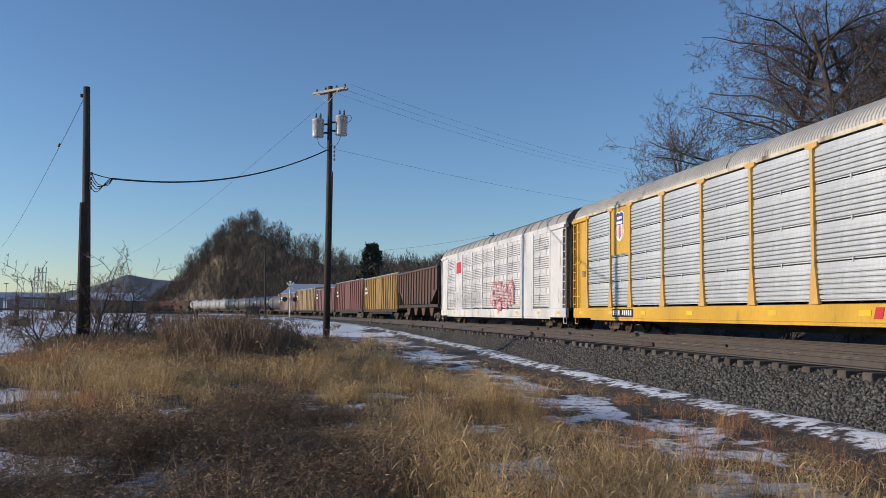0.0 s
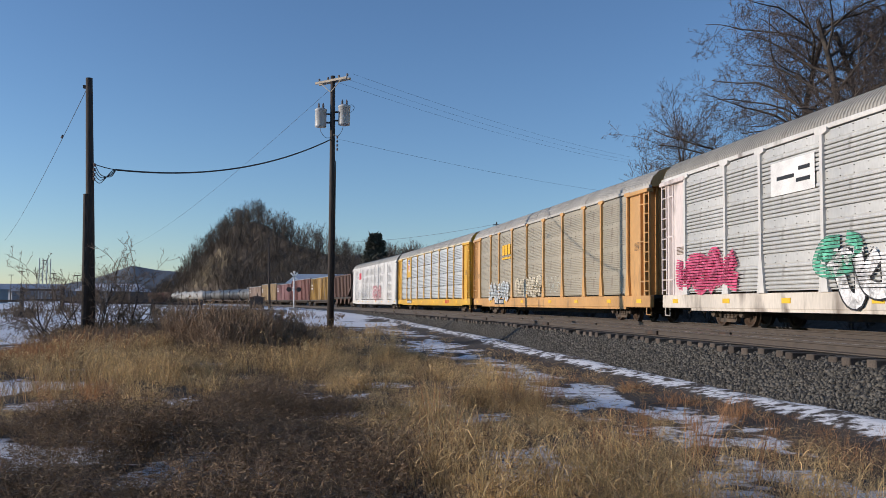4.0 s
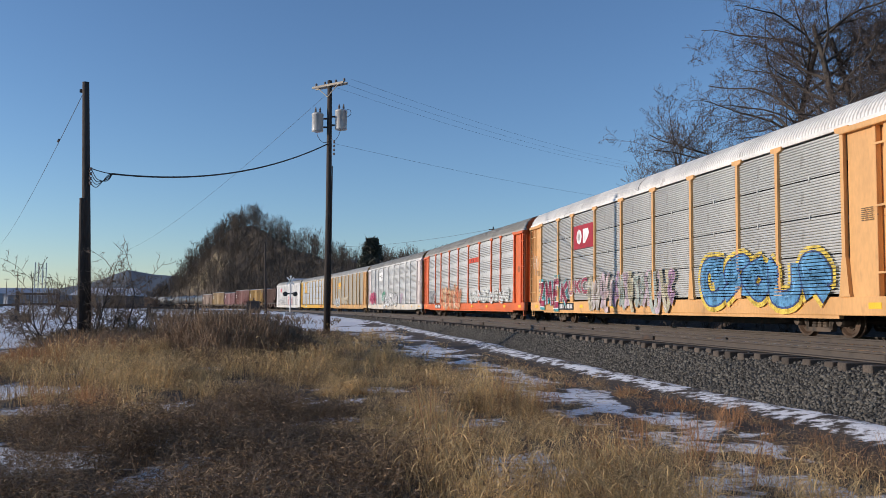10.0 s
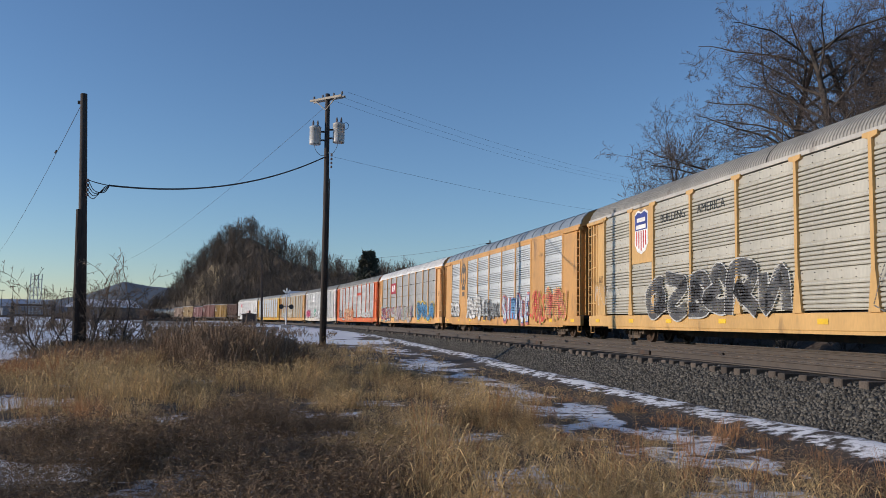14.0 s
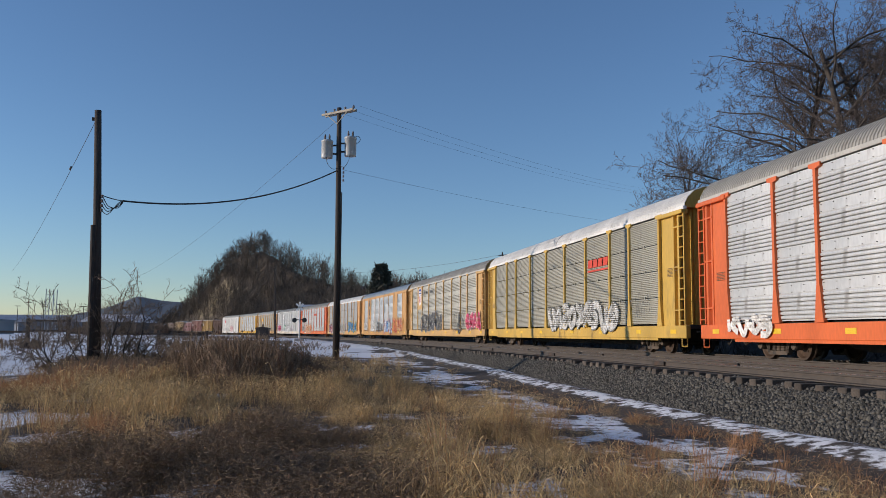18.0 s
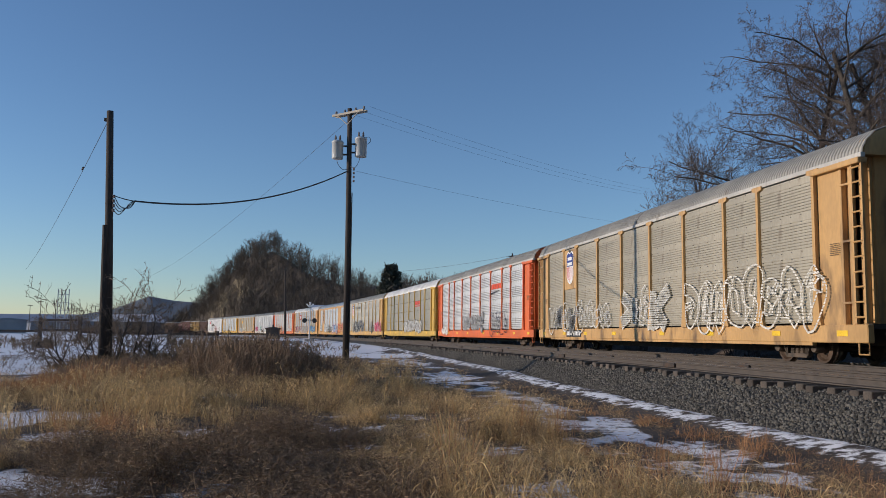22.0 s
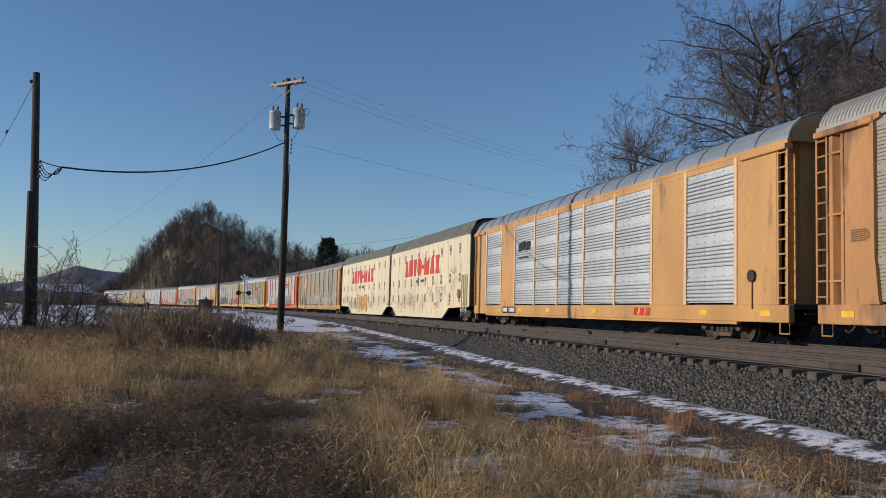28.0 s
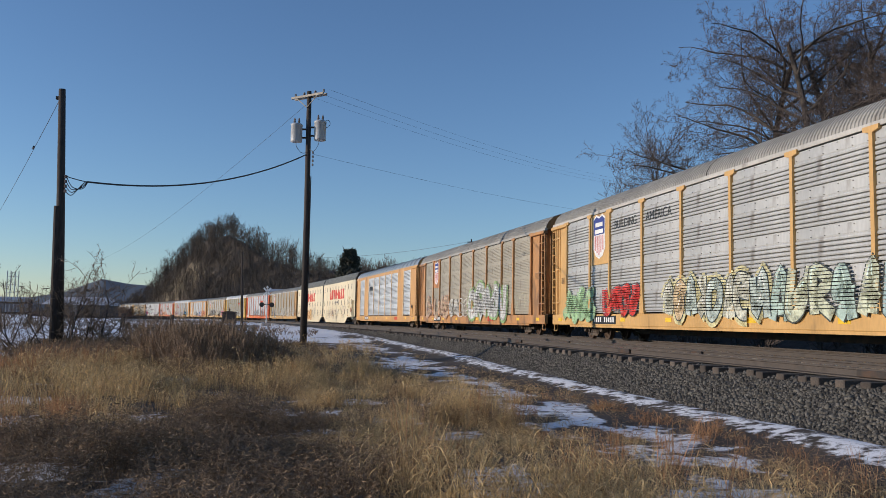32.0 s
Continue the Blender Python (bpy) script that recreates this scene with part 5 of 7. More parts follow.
def tank_car(label, color, length):
    car = tagged(new("tank_car"), label, "rail car", group="freight train")
    L = length / 2 - 0.7
    part("tank", Shape().lathe([(0.2, -L), (0.8, -L + 0.06), (1.25, -L + 0.3), (1.48, -L + 0.75), (1.5, -L + 1.2), (1.5, L - 1.2), (1.48, L - 0.75), (1.25, L - 0.3), (0.8, L - 0.06), (0.2, L)], "x", (0, 0, 2.75), 22), color, car, smooth=True)
    part("dome", Shape().lathe([(0.5, 4.1), (0.5, 4.55), (0.3, 4.65)], "z", sides=14), color, car)
    bands = Shape()
    for x in (-L * 0.6, 0, L * 0.6):
        bands.lathe([(1.515, x - 0.06), (1.515, x + 0.06)], "x", (0, 0, 2.75), 22)
    part("band", bands, steel_dark, car)
    part("frame", Shape().box(-L - 0.2, L + 0.2, -0.35, 0.35, 0.8, 1.2).box(-L, -L + 1.6, -1.45, 1.45, 1.1, 1.3).box(L - 1.6, L, -1.45, 1.45, 1.1, 1.3), steel_dark, car)
    part("ladder", ladder_mesh(3.0, 9), steel_dark, car, at=(-0.18, -1.62, 1.2))
    part("walkway", Shape().box(-1.6, 1.6, -1.7, -1.4, 3.2, 3.25).tube([(-1.6, -1.65, 4.2), (1.6, -1.65, 4.2)], 0.03, 5), steel_dark, car)
    trucks(car, (-L + 1.4, L - 1.4), spin=False), couplers(car, L + 0.4)
    return car


def lead_cars():
    """(car, length) from the autoracks forward."""
    brown, red, pink = paint((0.10, 0.05, 0.036), 0.7, 0.6), paint((0.15, 0.055, 0.045), 0.7, 0.62), paint((0.19, 0.085, 0.085), 0.7, 0.62)
    yel, tan, dust = paint((0.30, 0.17, 0.03), 0.6, 0.56), paint((0.30, 0.20, 0.09), 0.6, 0.6), paint((0.24, 0.17, 0.13), 0.7, 0.56)
    roof = paint((0.32, 0.34, 0.36), 0.5, 0.7, 0.2)
    out = [(hopper_car("rust-brown ribbed hopper car", brown, 17.3, 4.55), 17.3), (box_car("dirty yellow ribbed box car", yel, roof, 20.2, 4.75, 16, 1.6, 1), 20.2),
           (box_car("dark red high-cube box car", red, roof, 21.2, 4.9, 14, 1.6, 2), 21.2), (box_car("faded maroon box car", pink, roof, 18.2, 4.4, 12, 1.4, 3), 18.2),
           (box_car("tan box car with dark door frames", tan, roof, 20.4, 4.75, 14, 1.6, 4), 20.4), (box_car("dusty pinkish box car", dust, roof, 18.6, 4.4, 12, 1.4, 5), 18.6)]
    black, grey, white = paint((0.05, 0.05, 0.054), 0.4, 0.7), paint((0.12, 0.118, 0.11), 0.45, 0.62), paint((0.36, 0.35, 0.33), 0.5, 0.66)
    for k, c in enumerate((grey, black, black, grey, black, white, white, white, white)):
        out.append((tank_car("%s tank car with dome" % ("sooty black" if c is black else "grey" if c is grey else "dusty white"), c, 16.2), 16.2))
    for k in range(5):
        out.append((hopper_car("brown loaded hopper car far ahead", (brown, red)[k % 2], 16.4, 4.3), 16.4))
    return out


for k, car in enumerate(train_cars()):
    TRAIN.append((car, k * 28.6 + 14.3, 10.05))
back = 11 * 28.6
TRAIN.append((cream_unit("front unit of a tall cream car, red block emblem, orange graffiti", True, 3), back + 11.2, 8.6))
TRAIN.append((cream_unit("rear unit of a tall cream car, red block emblem, scrawls", False, 4), back + 32.7, 8.6))
back += 43.9
for k, car in enumerate(rear_cars()):
    TRAIN.append((car, back + k * 28.6 + 14.3, 10.05))
ahead = -0.4
for car, length in lead_cars():
    TRAIN.append((car, ahead - length / 2, length / 2 - 2.6))
    ahead -= length
# ---- ties and ballast stones ----
ballast = bpy.data.objects["ballast"]
tie_mesh = Shape().box(-0.115, 0.115, -1.32, 1.32, -0.36, -0.185, 0.015).mesh("tie")


def along(s, lat, z=0.0, turn=0.0):
    p = beside(s, lat, z)
    a = track_at(s)[2]
    return pose(p.x, p.y, p.z, 0, 0, math.degrees(math.atan2(math.cos(a), math.sin(a))) + turn)


rng = random.Random(7)
for k in range(150):
    s = -44 + k * 0.53
    part("tie", tie_mesh, tie_wood, ballast, at=along(s + rng.uniform(-0.04, 0.04), NEAR + rng.uniform(-0.09, 0.09), rng.uniform(-0.015, 0.012), rng.uniform(-2, 2)))
for k in range(36):
    s = -50 + k * 2.4
    if k % 4 == 1:
        part("joint_bar", Shape().box(-0.35, 0.35, -0.03, 0.03, -0.14, -0.03, 0.01), steel_dark, ballast, at=along(s, NEAR + 0.80)), part("joint_bar", Shape().box(-0.3, 0.3, -0.03, 0.03, -0.14, -0.03, 0.01), steel_dark, ballast, at=along(s + 1.1, NEAR - 0.70))


def stones(n, seed):
    r = np.random.default_rng(seed)
    s = 34 - 82 * r.random(n) ** 1.35
    lat = 5.2 + 1.42 * r.random(n) + 0.4 * r.random(n) ** 4
    z = np.interp(lat, [5.2, 5.45, 5.66, 6.1, 6.62, 7.1], [-0.215, -0.28, -0.36, -0.66, -0.95, -1.05])
    x, y, a = np.interp(s, _s, _x), np.interp(s, _s, _y), np.interp(s, _s, _a)
    c = np.stack([x + lat * np.cos(a), y - lat * np.sin(a), z], -1)
    size = 0.016 + 0.034 * r.random(n) ** 1.8
    corner = np.array([[1, 0, 0], [-1, 0, 0], [0, 1, 0], [0, -1, 0], [0, 0, 1], [0, 0, -1]], float)
    v = corner[None] * (0.7 + 0.6 * r.random((n, 6, 1))) * size[:, None, None]
    # a random turn for each stone
    q = r.normal(size=(n, 4))
    q /= np.linalg.norm(q, axis=1, keepdims=True)
    w, i, j, k = q.T
    R = np.stack([1 - 2 * (j * j + k * k), 2 * (i * j - k * w), 2 * (i * k + j * w), 2 * (i * j + k * w), 1 - 2 * (i * i + k * k), 2 * (j * k - i * w), 2 * (i * k - j * w), 2 * (j * k + i * w), 1 - 2 * (i * i + j * j)], -1).reshape(-1, 3, 3)
    v = np.einsum("nab,ncb->nca", R, v) + c[:, None]
    tri = np.array([[0, 2, 4], [2, 1, 4], [1, 3, 4], [3, 0, 4], [2, 0, 5], [1, 2, 5], [3, 1, 5], [0, 3, 5]])
    return v.reshape(-1, 3), (tri[None] + 6 * np.arange(n)[:, None, None]).reshape(-1, 3)


tagged(raw_mesh("ballast_stones", *stones(66000, 3), stone_mat), "loose crushed grey stones on the bank", "stones", kind="stuff")


# ---- poles and wires ----
def wire(name, a, b, sag, r, label, n=16, material=None):
    a, b = Vector(a), Vector(b)
    pts = [a.lerp(b, k / n) - Vector((0, 0, 4 * sag * (k / n) * (1 - k / n))) for k in range(n + 1)]
    return tagged(part(name, Shape().tube(pts, r, 5), material or wire_black), label, "wire")


def gz(x, y):
    return float(ground_z(x, y))


def utility_pole():
    x, y = -5.43, 45.0
    z = gz(x, y)
    pole = tagged(new("utility_pole"), "tall dark wooden utility pole with two grey transformers", "utility pole")
    pole.location = (x, y, z)
    H = 12.95 - z
    part("shaft", Shape().tube([(0, 0, -0.3), (-0.04, 0, H * 0.5), (-0.12, 0, H)], 0.185, 14, 0.125), pole_wood, pole, smooth=True)
    arm_at = pose(-0.12, 0, H - 0.28, 0, 0, -36)
    for q in (-0.14, 0.14):
        part("cross_arm", Shape().box(-1.15, 1.15, q - 0.05, q + 0.05, -0.06, 0.06, 0.01), arm_wood, pole, "bleached wooden cross arm", at=arm_at)
    for sgn in (-1, 1):
        part("brace", Shape().tube([(sgn * 0.75, -0.15, -0.05), (0, -0.16, -0.65)], 0.025, 5), arm_wood, pole, at=arm_at)
    for u in (-1.0, -0.35, 0.45, 1.05):
        ins = part("insulator", Shape().lathe([(0.03, 0.06), (0.03, 0.12), (0.07, 0.14), (0.05, 0.19), (0.07, 0.21), (0.04, 0.27)], "z", (u, 0, 0), 10), mat("porcelain", (0.22, 0.2, 0.19), 0.3), pole, at=arm_at)
    for u, zc, h, r in ((-0.72, 9.9 + 0.18 - z, 1.02, 0.31), (0.55, 10.02 + 0.18 - z, 1.1, 0.32)):
        can = part("transformer", Shape().lathe([(r * 0.55, 0), (r * 0.98, 0.03), (r, 0.08), (r, h - 0.12), (r * 1.05, h - 0.11), (r * 1.05, h - 0.04), (r * 0.8, h + 0.02), (0.05, h + 0.05)], "z", (u, -0.1, zc), 22), can_grey, pole, "grey cylindrical transformer", smooth=True)
        for q in (-0.12, 0.12):
            part("bushing", Shape().lathe([(0.05, h), (0.07, h + 0.06), (0.045, h + 0.1), (0.07, h + 0.14), (0.045, h + 0.18), (0.06, h + 0.22), (0.02, h + 0.34)], "z", (u + q, -0.1, zc), 8), mat("porcelain", (0.16, 0.13, 0.12), 0.3), can)
        part("bracket", Shape().box(min(u, -0.1), max(u, -0.1), -0.05, 0.05, zc + 0.25, zc + 0.33).box(min(u, -0.1), max(u, -0.1), -0.05, 0.05, zc + 0.72, zc + 0.8), steel_dark, pole)
        part("lead_wire", Shape().tube(smooth_line3([(u, -0.3, zc + 0.1), (u * 0.9, -0.45, zc - 0.3), (u * 0.5, -0.4, zc - 0.62), (0.0, -0.18, zc - 0.5)]), 0.014, 5), wire_black, pole)
    part("loop_wire", Shape().tube(smooth_line3([(0.6, -0.1, 11.2 - z), (0.95, -0.1, 11.35 - z), (1.08, -0.1, 11.15 - z), (0.9, -0.1, 10.95 - z), (0.7, -0.1, 11.0 - z)]), 0.014, 5), wire_black, pole)
    for k in range(4):
        part("spool", Shape().lathe([(0.04, -0.06), (0.06, -0.03), (0.04, 0), (0.06, 0.03), (0.04, 0.06)], "z", (0.2, -0.12, 9.55 - z - k * 0.22), 8), mat("porcelain", (0.2, 0.15, 0.13), 0.3), pole)
    part("riser", Shape().tube([(0.17, -0.1, 0.2), (0.13, -0.1, 9.0)], 0.03, 6), steel_dark, pole)
    return pole


def smooth_line3(pts, k=5):
    out = []
    for i in range(len(pts) - 1):
        p = [Vector(pts[max(i - 1, 0)]), Vector(pts[i]), Vector(pts[i + 1]), Vector(pts[min(i + 2, len(pts) - 1)])]
        for j in range(k):
            t = j / k
            out.append(0.5 * (2 * p[1] + (p[2] - p[0]) * t + (2 * p[0] - 5 * p[1] + 4 * p[2] - p[3]) * t * t + (3 * p[1] - p[0] - 3 * p[2] + p[3]) * t ** 3))
    return out + [Vector(pts[-1])]


def service_pole():
    x, y = -12.84, 31.8
    z = gz(x, y)
    pole = tagged(new("service_pole"), "leaning dark wooden pole with a short stub pole lashed to it", "utility pole")
    pole.location = (x, y, z)
    part("shaft", Shape().tube([(0, 0, -0.3), (-0.18, 0, 4.5), (-0.42, 0, 9.12 - z)], 0.19, 14, 0.125), pole_wood, pole, smooth=True)
    part("stub", Shape().tube([(-0.16, -0.16, -0.3), (-0.31, -0.14, 4.63 - z)], 0.12, 10, 0.1), pole_wood, pole)
    part("bolt_clamp", Shape().box(-0.62, -0.4, -0.06, 0.06, 8.72 - z, 8.84 - z), steel_dark, pole)
    for k in range(4):
        part("spool", Shape().lathe([(0.04, -0.06), (0.06, -0.03), (0.04, 0), (0.06, 0.03), (0.04, 0.06)], "z", (-0.05, -0.1, 5.75 - z - k * 0.18), 8), mat("porcelain", (0.2, 0.15, 0.13), 0.3), pole)
        part("drip_loop", Shape().tube(smooth_line3([(0.0, -0.12, 5.7 - z - k * 0.18), (0.25, -0.2, 5.35 - z - k * 0.1), (0.6, -0.15, 5.3 - z + k * 0.06), (0.75, 0.0, 5.62 - z)]), 0.016, 5), wire_black, pole)
    return pole


utility_pole(), service_pole()
wire("service_cable", (-12.2, 32.0, 5.62), (-5.62, 44.9, 9.42), 0.72, 0.035, "thick black twisted service cable sagging between the poles", 22)
wire("service_wire", (-12.9, 31.8, 5.78), (-12.2, 32.0, 5.62), 0.02, 0.018, "black wire from pole to cable", 4)
for k, (dx, dz) in enumerate(((0.0, 0.0), (0.55, 0.0), (1.1, 0.02))):
    a = Vector((-5.0 - 0.9 + dx * 1.35, 45.0 + 0.65 - dx * 0.95, 12.95 + dz))
    wire("power_line", a, (34 + dx * 2, 108 - dx * 1.5, 18.6), 1.2, 0.0055, "thin power line running across the tracks")
wire("phone_line", (-5.3, 45, 9.5), (38, 108.5, 14.5), 0.9, 0.0065, "thin wire from the pole across the tracks")
wire("guy_wire", (-5.7, 45, 12.2), (-54.9, 150, 10.0), 1.2, 0.009, "thin wire running away beside the road")
w = wire("span_wire", (-13.3, 31.8, 8.78), (-56, 110, 8.4), 0.6, 0.012, "thin wire from the leaning pole")
tagged(part("splice", Shape().tube([(-17.95, 40.25, 8.55), (-18.2, 40.7, 8.54)], 0.05, 6), steel_dark), "dark splice on a thin wire", "splice")


# ---- bare trees ----
def tubes(segs, sides=3):
    """Prisms along many segments at once: rows of x0 y0 z0 x1 y1 z1 r0 r1."""
    g = np.asarray(segs, float)
    p, q = g[:, 0:3], g[:, 3:6]
    d = q - p
    d /= np.linalg.norm(d, axis=1, keepdims=True) + 1e-9
    ref = np.where(np.abs(d[:, 2:3]) < 0.9, [[0, 0, 1.0]], [[1.0, 0, 0]])
    u = np.cross(d, ref)
    u /= np.linalg.norm(u, axis=1, keepdims=True)
    w = np.cross(d, u)
    ang = 2 * np.pi * np.arange(sides) / sides
    off = u[:, None] * np.cos(ang)[None, :, None] + w[:, None] * np.sin(ang)[None, :, None]
    v = np.concatenate([p[:, None] + off * g[:, 6, None, None], q[:, None] + off * g[:, 7, None, None]], 1)
    f = np.array([[k, (k + 1) % sides, sides + (k + 1) % sides, sides + k] for k in range(sides)])
    return v.reshape(-1, 3), (f[None] + 2 * sides * np.arange(len(g))[:, None, None]).reshape(-1, 4)


def limbs_and_twigs(limbs, ends):
    """Prisms for the limbs, flat slips for the last twigs."""
    v, f = tubes(sum(limbs, []), 3)
    w, g = tubes(ends, 2)
    return np.concatenate([v, w]), np.concatenate([f, g[::2] + len(v)])


def grow(r, p, d, length, radius, level, out, spec):
    """Adds a limb and its side shoots; out[level] collects segments."""
    n = spec["parts"][level]
    step, pts = length / n, [p]
    rad = [radius]
    for i in range(n):
        d = (d + Vector((r.gauss(0, 1), r.gauss(0, 1), r.gauss(0, 1))) * spec["wander"][level] + Vector((0, 0, spec["lift"][level]))).normalized()
        p = p + d * step
        pts.append(p)
        rad.append(max(spec["thin"], radius * (1 - (i + 1) / n * spec["taper"][level])))
        out[level].append((*pts[-2], *p, rad[-2], rad[-1]))
    if level + 1 >= len(spec["parts"]):
        return
    k = spec["shoots"][level]
    for j in range(k):
        t = spec["from"][level] + (1 - spec["from"][level]) * (j + r.random()) / k
        i = min(n - 1, int(t * n))
        f = t * n - i
        at = pts[i].lerp(pts[i + 1], min(1, f))
        axis = (pts[i + 1] - pts[i]).normalized()
        side = axis.cross(Vector((r.gauss(0, 1), r.gauss(0, 1), r.gauss(0, 1)))).normalized()
        ang = radians(r.uniform(*spec["angle"][level]))
        nd = axis * math.cos(ang) + side * math.sin(ang)
        grow(r, at, nd, length * spec["ratio"][level] * r.uniform(0.7, 1.15) * (1.15 - 0.5 * t), max(spec["thin"], rad[i] * r.uniform(*spec.get("thick", (0.5, 0.72)))), level + 1, out, spec)


OAK = dict(parts=[7, 10, 8, 6, 4, 2], wander=[0.06, 0.13, 0.17, 0.2, 0.22, 0.2], lift=[0.02, 0.005, 0.01, 0.015, 0.02, 0.02], taper=[0.6, 0.8, 0.8, 0.75, 0.7, 0.4], shoots=[15, 10, 8, 5, 3],
           angle=[(42, 80), (35, 65), (38, 75), (40, 75), (35, 70)], ratio=[0.62, 0.48, 0.44, 0.42, 0.45], thin=0.0075, thick=(0.44, 0.6), **{"from": [0.22, 0.2, 0.15, 0.15, 0.15]})
YOUNG = dict(parts=[6, 6, 5, 3, 2], wander=[0.04, 0.08, 0.1, 0.12, 0.12], lift=[0.02, 0.03, 0.025, 0.02, 0.02], taper=[0.75, 0.8, 0.8, 0.6, 0.4], shoots=[24, 10, 6, 4], angle=[(28, 72), (28, 55), (26, 52), (24, 50)], ratio=[0.5, 0.48, 0.48, 0.45],
             thin=0.0085, thick=(0.4, 0.56), **{"from": [0.42, 0.15, 0.15, 0.15]})
SHRUB = dict(parts=[6, 5, 3, 2], wander=[0.17, 0.2, 0.22, 0.2], lift=[0.03, 0.02, 0.02, 0.02], taper=[0.7, 0.75, 0.7, 0.5], shoots=[8, 6, 4], angle=[(30, 70), (35, 75), (35, 75)], ratio=[0.55, 0.48, 0.45], thin=0.008, **{"from": [0.2, 0.2, 0.2]})
FAR_TREE = dict(parts=[3, 2, 1], wander=[0.05, 0.12, 0.15], lift=[0.05, 0.06, 0.04], taper=[0.7, 0.75, 0.5], shoots=[12, 9], angle=[(25, 60), (25, 60)], ratio=[0.55, 0.5], thin=0.04, **{"from": [0.25, 0.2]})


def bare_tree(name, label, category, spec, seed, height, radius, trunk_levels, at, lean=(0, 0), stems=1, woods=None):
    r = random.Random(seed)
    out = [[] for _ in spec["parts"]]
    for k in range(stems):
        d = Vector((lean[0] + (r.uniform(-0.8, 0.8) if stems > 1 else 0), lean[1] + (r.uniform(-0.6, 0.6) if stems > 1 else 0), 1)).normalized()
        grow(r, Vector((r.uniform(-0.25, 0.25) * (stems > 1), r.uniform(-0.25, 0.25) * (stems > 1), -0.2)), d, height * (r.uniform(0.7, 1.1) if stems > 1 else 1), radius, 0, out, spec)
    tree = tagged(new(name), label, category)
    a = raw_mesh("trunk", *tubes(sum(out[:trunk_levels], []), 7), bark, True)
    b = raw_mesh("crown", *limbs_and_twigs(out[trunk_levels:-1], out[-1]), woods or twig)
    a.parent = b.parent = tree
    tree.matrix_basis = at
    return tree


# bank added beyond the tracks, which darkens the view under the cars
BANK = [(-6.6, -1.3), (-8.2, -0.7), (-10.5, 0.5), (-14.0, 1.4), (-20.0, 1.9), (-46.0, 2.2)]
S_BANK = list(np.arange(-96, 90, 3.0)) + list(np.arange(90, 260, 12.0))
strip("wooded_bank", BANK, S_BANK, mat("bank_litter", (0.085, 0.062, 0.045), 0.95, 0, var=0.4, scale=0.3, grain=0.4, grain_scale=4, bump=0.8, world_space=True), "brown leaf-covered bank beyond the tracks", "bank")


def bank(x, y, z=None, rz=0):
    """A place on the bank beyond the tracks."""
    h = float(np.interp(-float(lateral_far(np.array([x]), np.array([y]))[0]), [-q for q, v in BANK], [v for q, v in BANK]))
    return pose(x, y, h - 0.1 if z is None else z, 0, 0, rz)


oak = bare_tree("oak_tree", "large bare oak with spreading tangled limbs behind the tracks", "tree", OAK, 4, 16.5, 0.32, 2, bank(22.9, 45.5))
tagged(copy_thing(oak, bank(31.5, 52, None, 140)), "large bare oak behind the train, tangled grey limbs")
tagged(copy_thing(oak, bank(27.0, 39, None, 250)), "bare oak with tangled limbs behind the train")
tagged(copy_thing(oak, bank(22.6, 52, None, 200)), "bare oak with low spreading limbs behind the train")
tagged(copy_thing(oak, bank(26.0, 46, None, 310)), "bare oak with crooked limbs behind the train")
tagged(copy_thing(oak, bank(30.0, 44.5, None, 185)), "tall bare oak with dense twigs behind the train")
tagged(copy_thing(oak, bank(34.5, 49, None, 20)), "bare oak at the edge of a wood behind the train")
tagged(copy_thing(oak, bank(27.4, 50.5, None, 65)), "tall bare oak among others behind the train")
bare_tree("young_tree", "slender bare tree with upswept twigs behind the train", "tree", YOUNG, 14, 11.2, 0.16, 2, bank(16.6, 55))

# ---- shrubs by the leaning pole ----
shrub_twig = mat("shrub_twigs", (0.19, 0.14, 0.10), 0.9, 0, var=0.2, scale=0.5, island=0.3, bump=0)
for k, (x, y, h, n, lx) in enumerate(((-12.6, 31.2, 3.6, 5, 0.0), (-14.0, 31.6, 3.1, 4, -0.3), (-11.9, 32.4, 3.2, 4, 0.25), (-15.2, 32.5, 2.4, 3, -0.25), (-13.2, 33.0, 3.4, 4, -0.1))):
    bare_tree("shrub", "leafless twiggy shrub round the foot of a pole", "shrub", SHRUB, 20 + k, h, 0.03, 1, bank(x, y, gz(x, y)), (lx, 0), n, shrub_twig)
bare_tree("sapling", "thin leafless sapling with crooked twigs in the grass", "sapling", SHRUB, 31, 3.3, 0.045, 1, bank(-11.3, 32, gz(-11.3, 32)), (0.05, 0), 1, shrub_twig)
bare_tree("sapling", "thin leafless sapling in the grass", "sapling", SHRUB, 33, 2.2, 0.03, 1, bank(-10.6, 31, gz(-10.6, 31)), (0.15, 0), 2, shrub_twig)

# ---- the wooded hill beyond the tracks ----
HILL_S = [-560, -500, -482, -462, -440, -405, -365, -330, -300, -270, -240, -200, -160, -125, -100]
HILL_H = [0, 0, 1, 17, 34, 41.5, 37, 29, 18, 12, 11, 10.5, 9, 4, 0]


def hill_z(s, lat):
    h = np.interp(s, HILL_S, HILL_H)
    foot = 17 + 8 * np.clip((s + 330) / 120, 0, 1)
    rise = np.clip((-lat - foot) / (26 + 22 * np.clip((s + 360) / 120, 0, 1)), 0, 1)
    rise = rise ** 0.8
    near = np.clip((s + 330) / 60, 0, 1)
    fall = np.clip(1 - (-lat - 48 - 40 * near) / (42 + 110 * near), 0, 1)
    bumps = (fbm(s / 14, lat / 9, 51, 4) - 0.5) * 9 * np.clip(h / 25, 0, 1) * np.clip(rise * 3, 0, 1)
    return h * rise * fall + bumps - 0.6


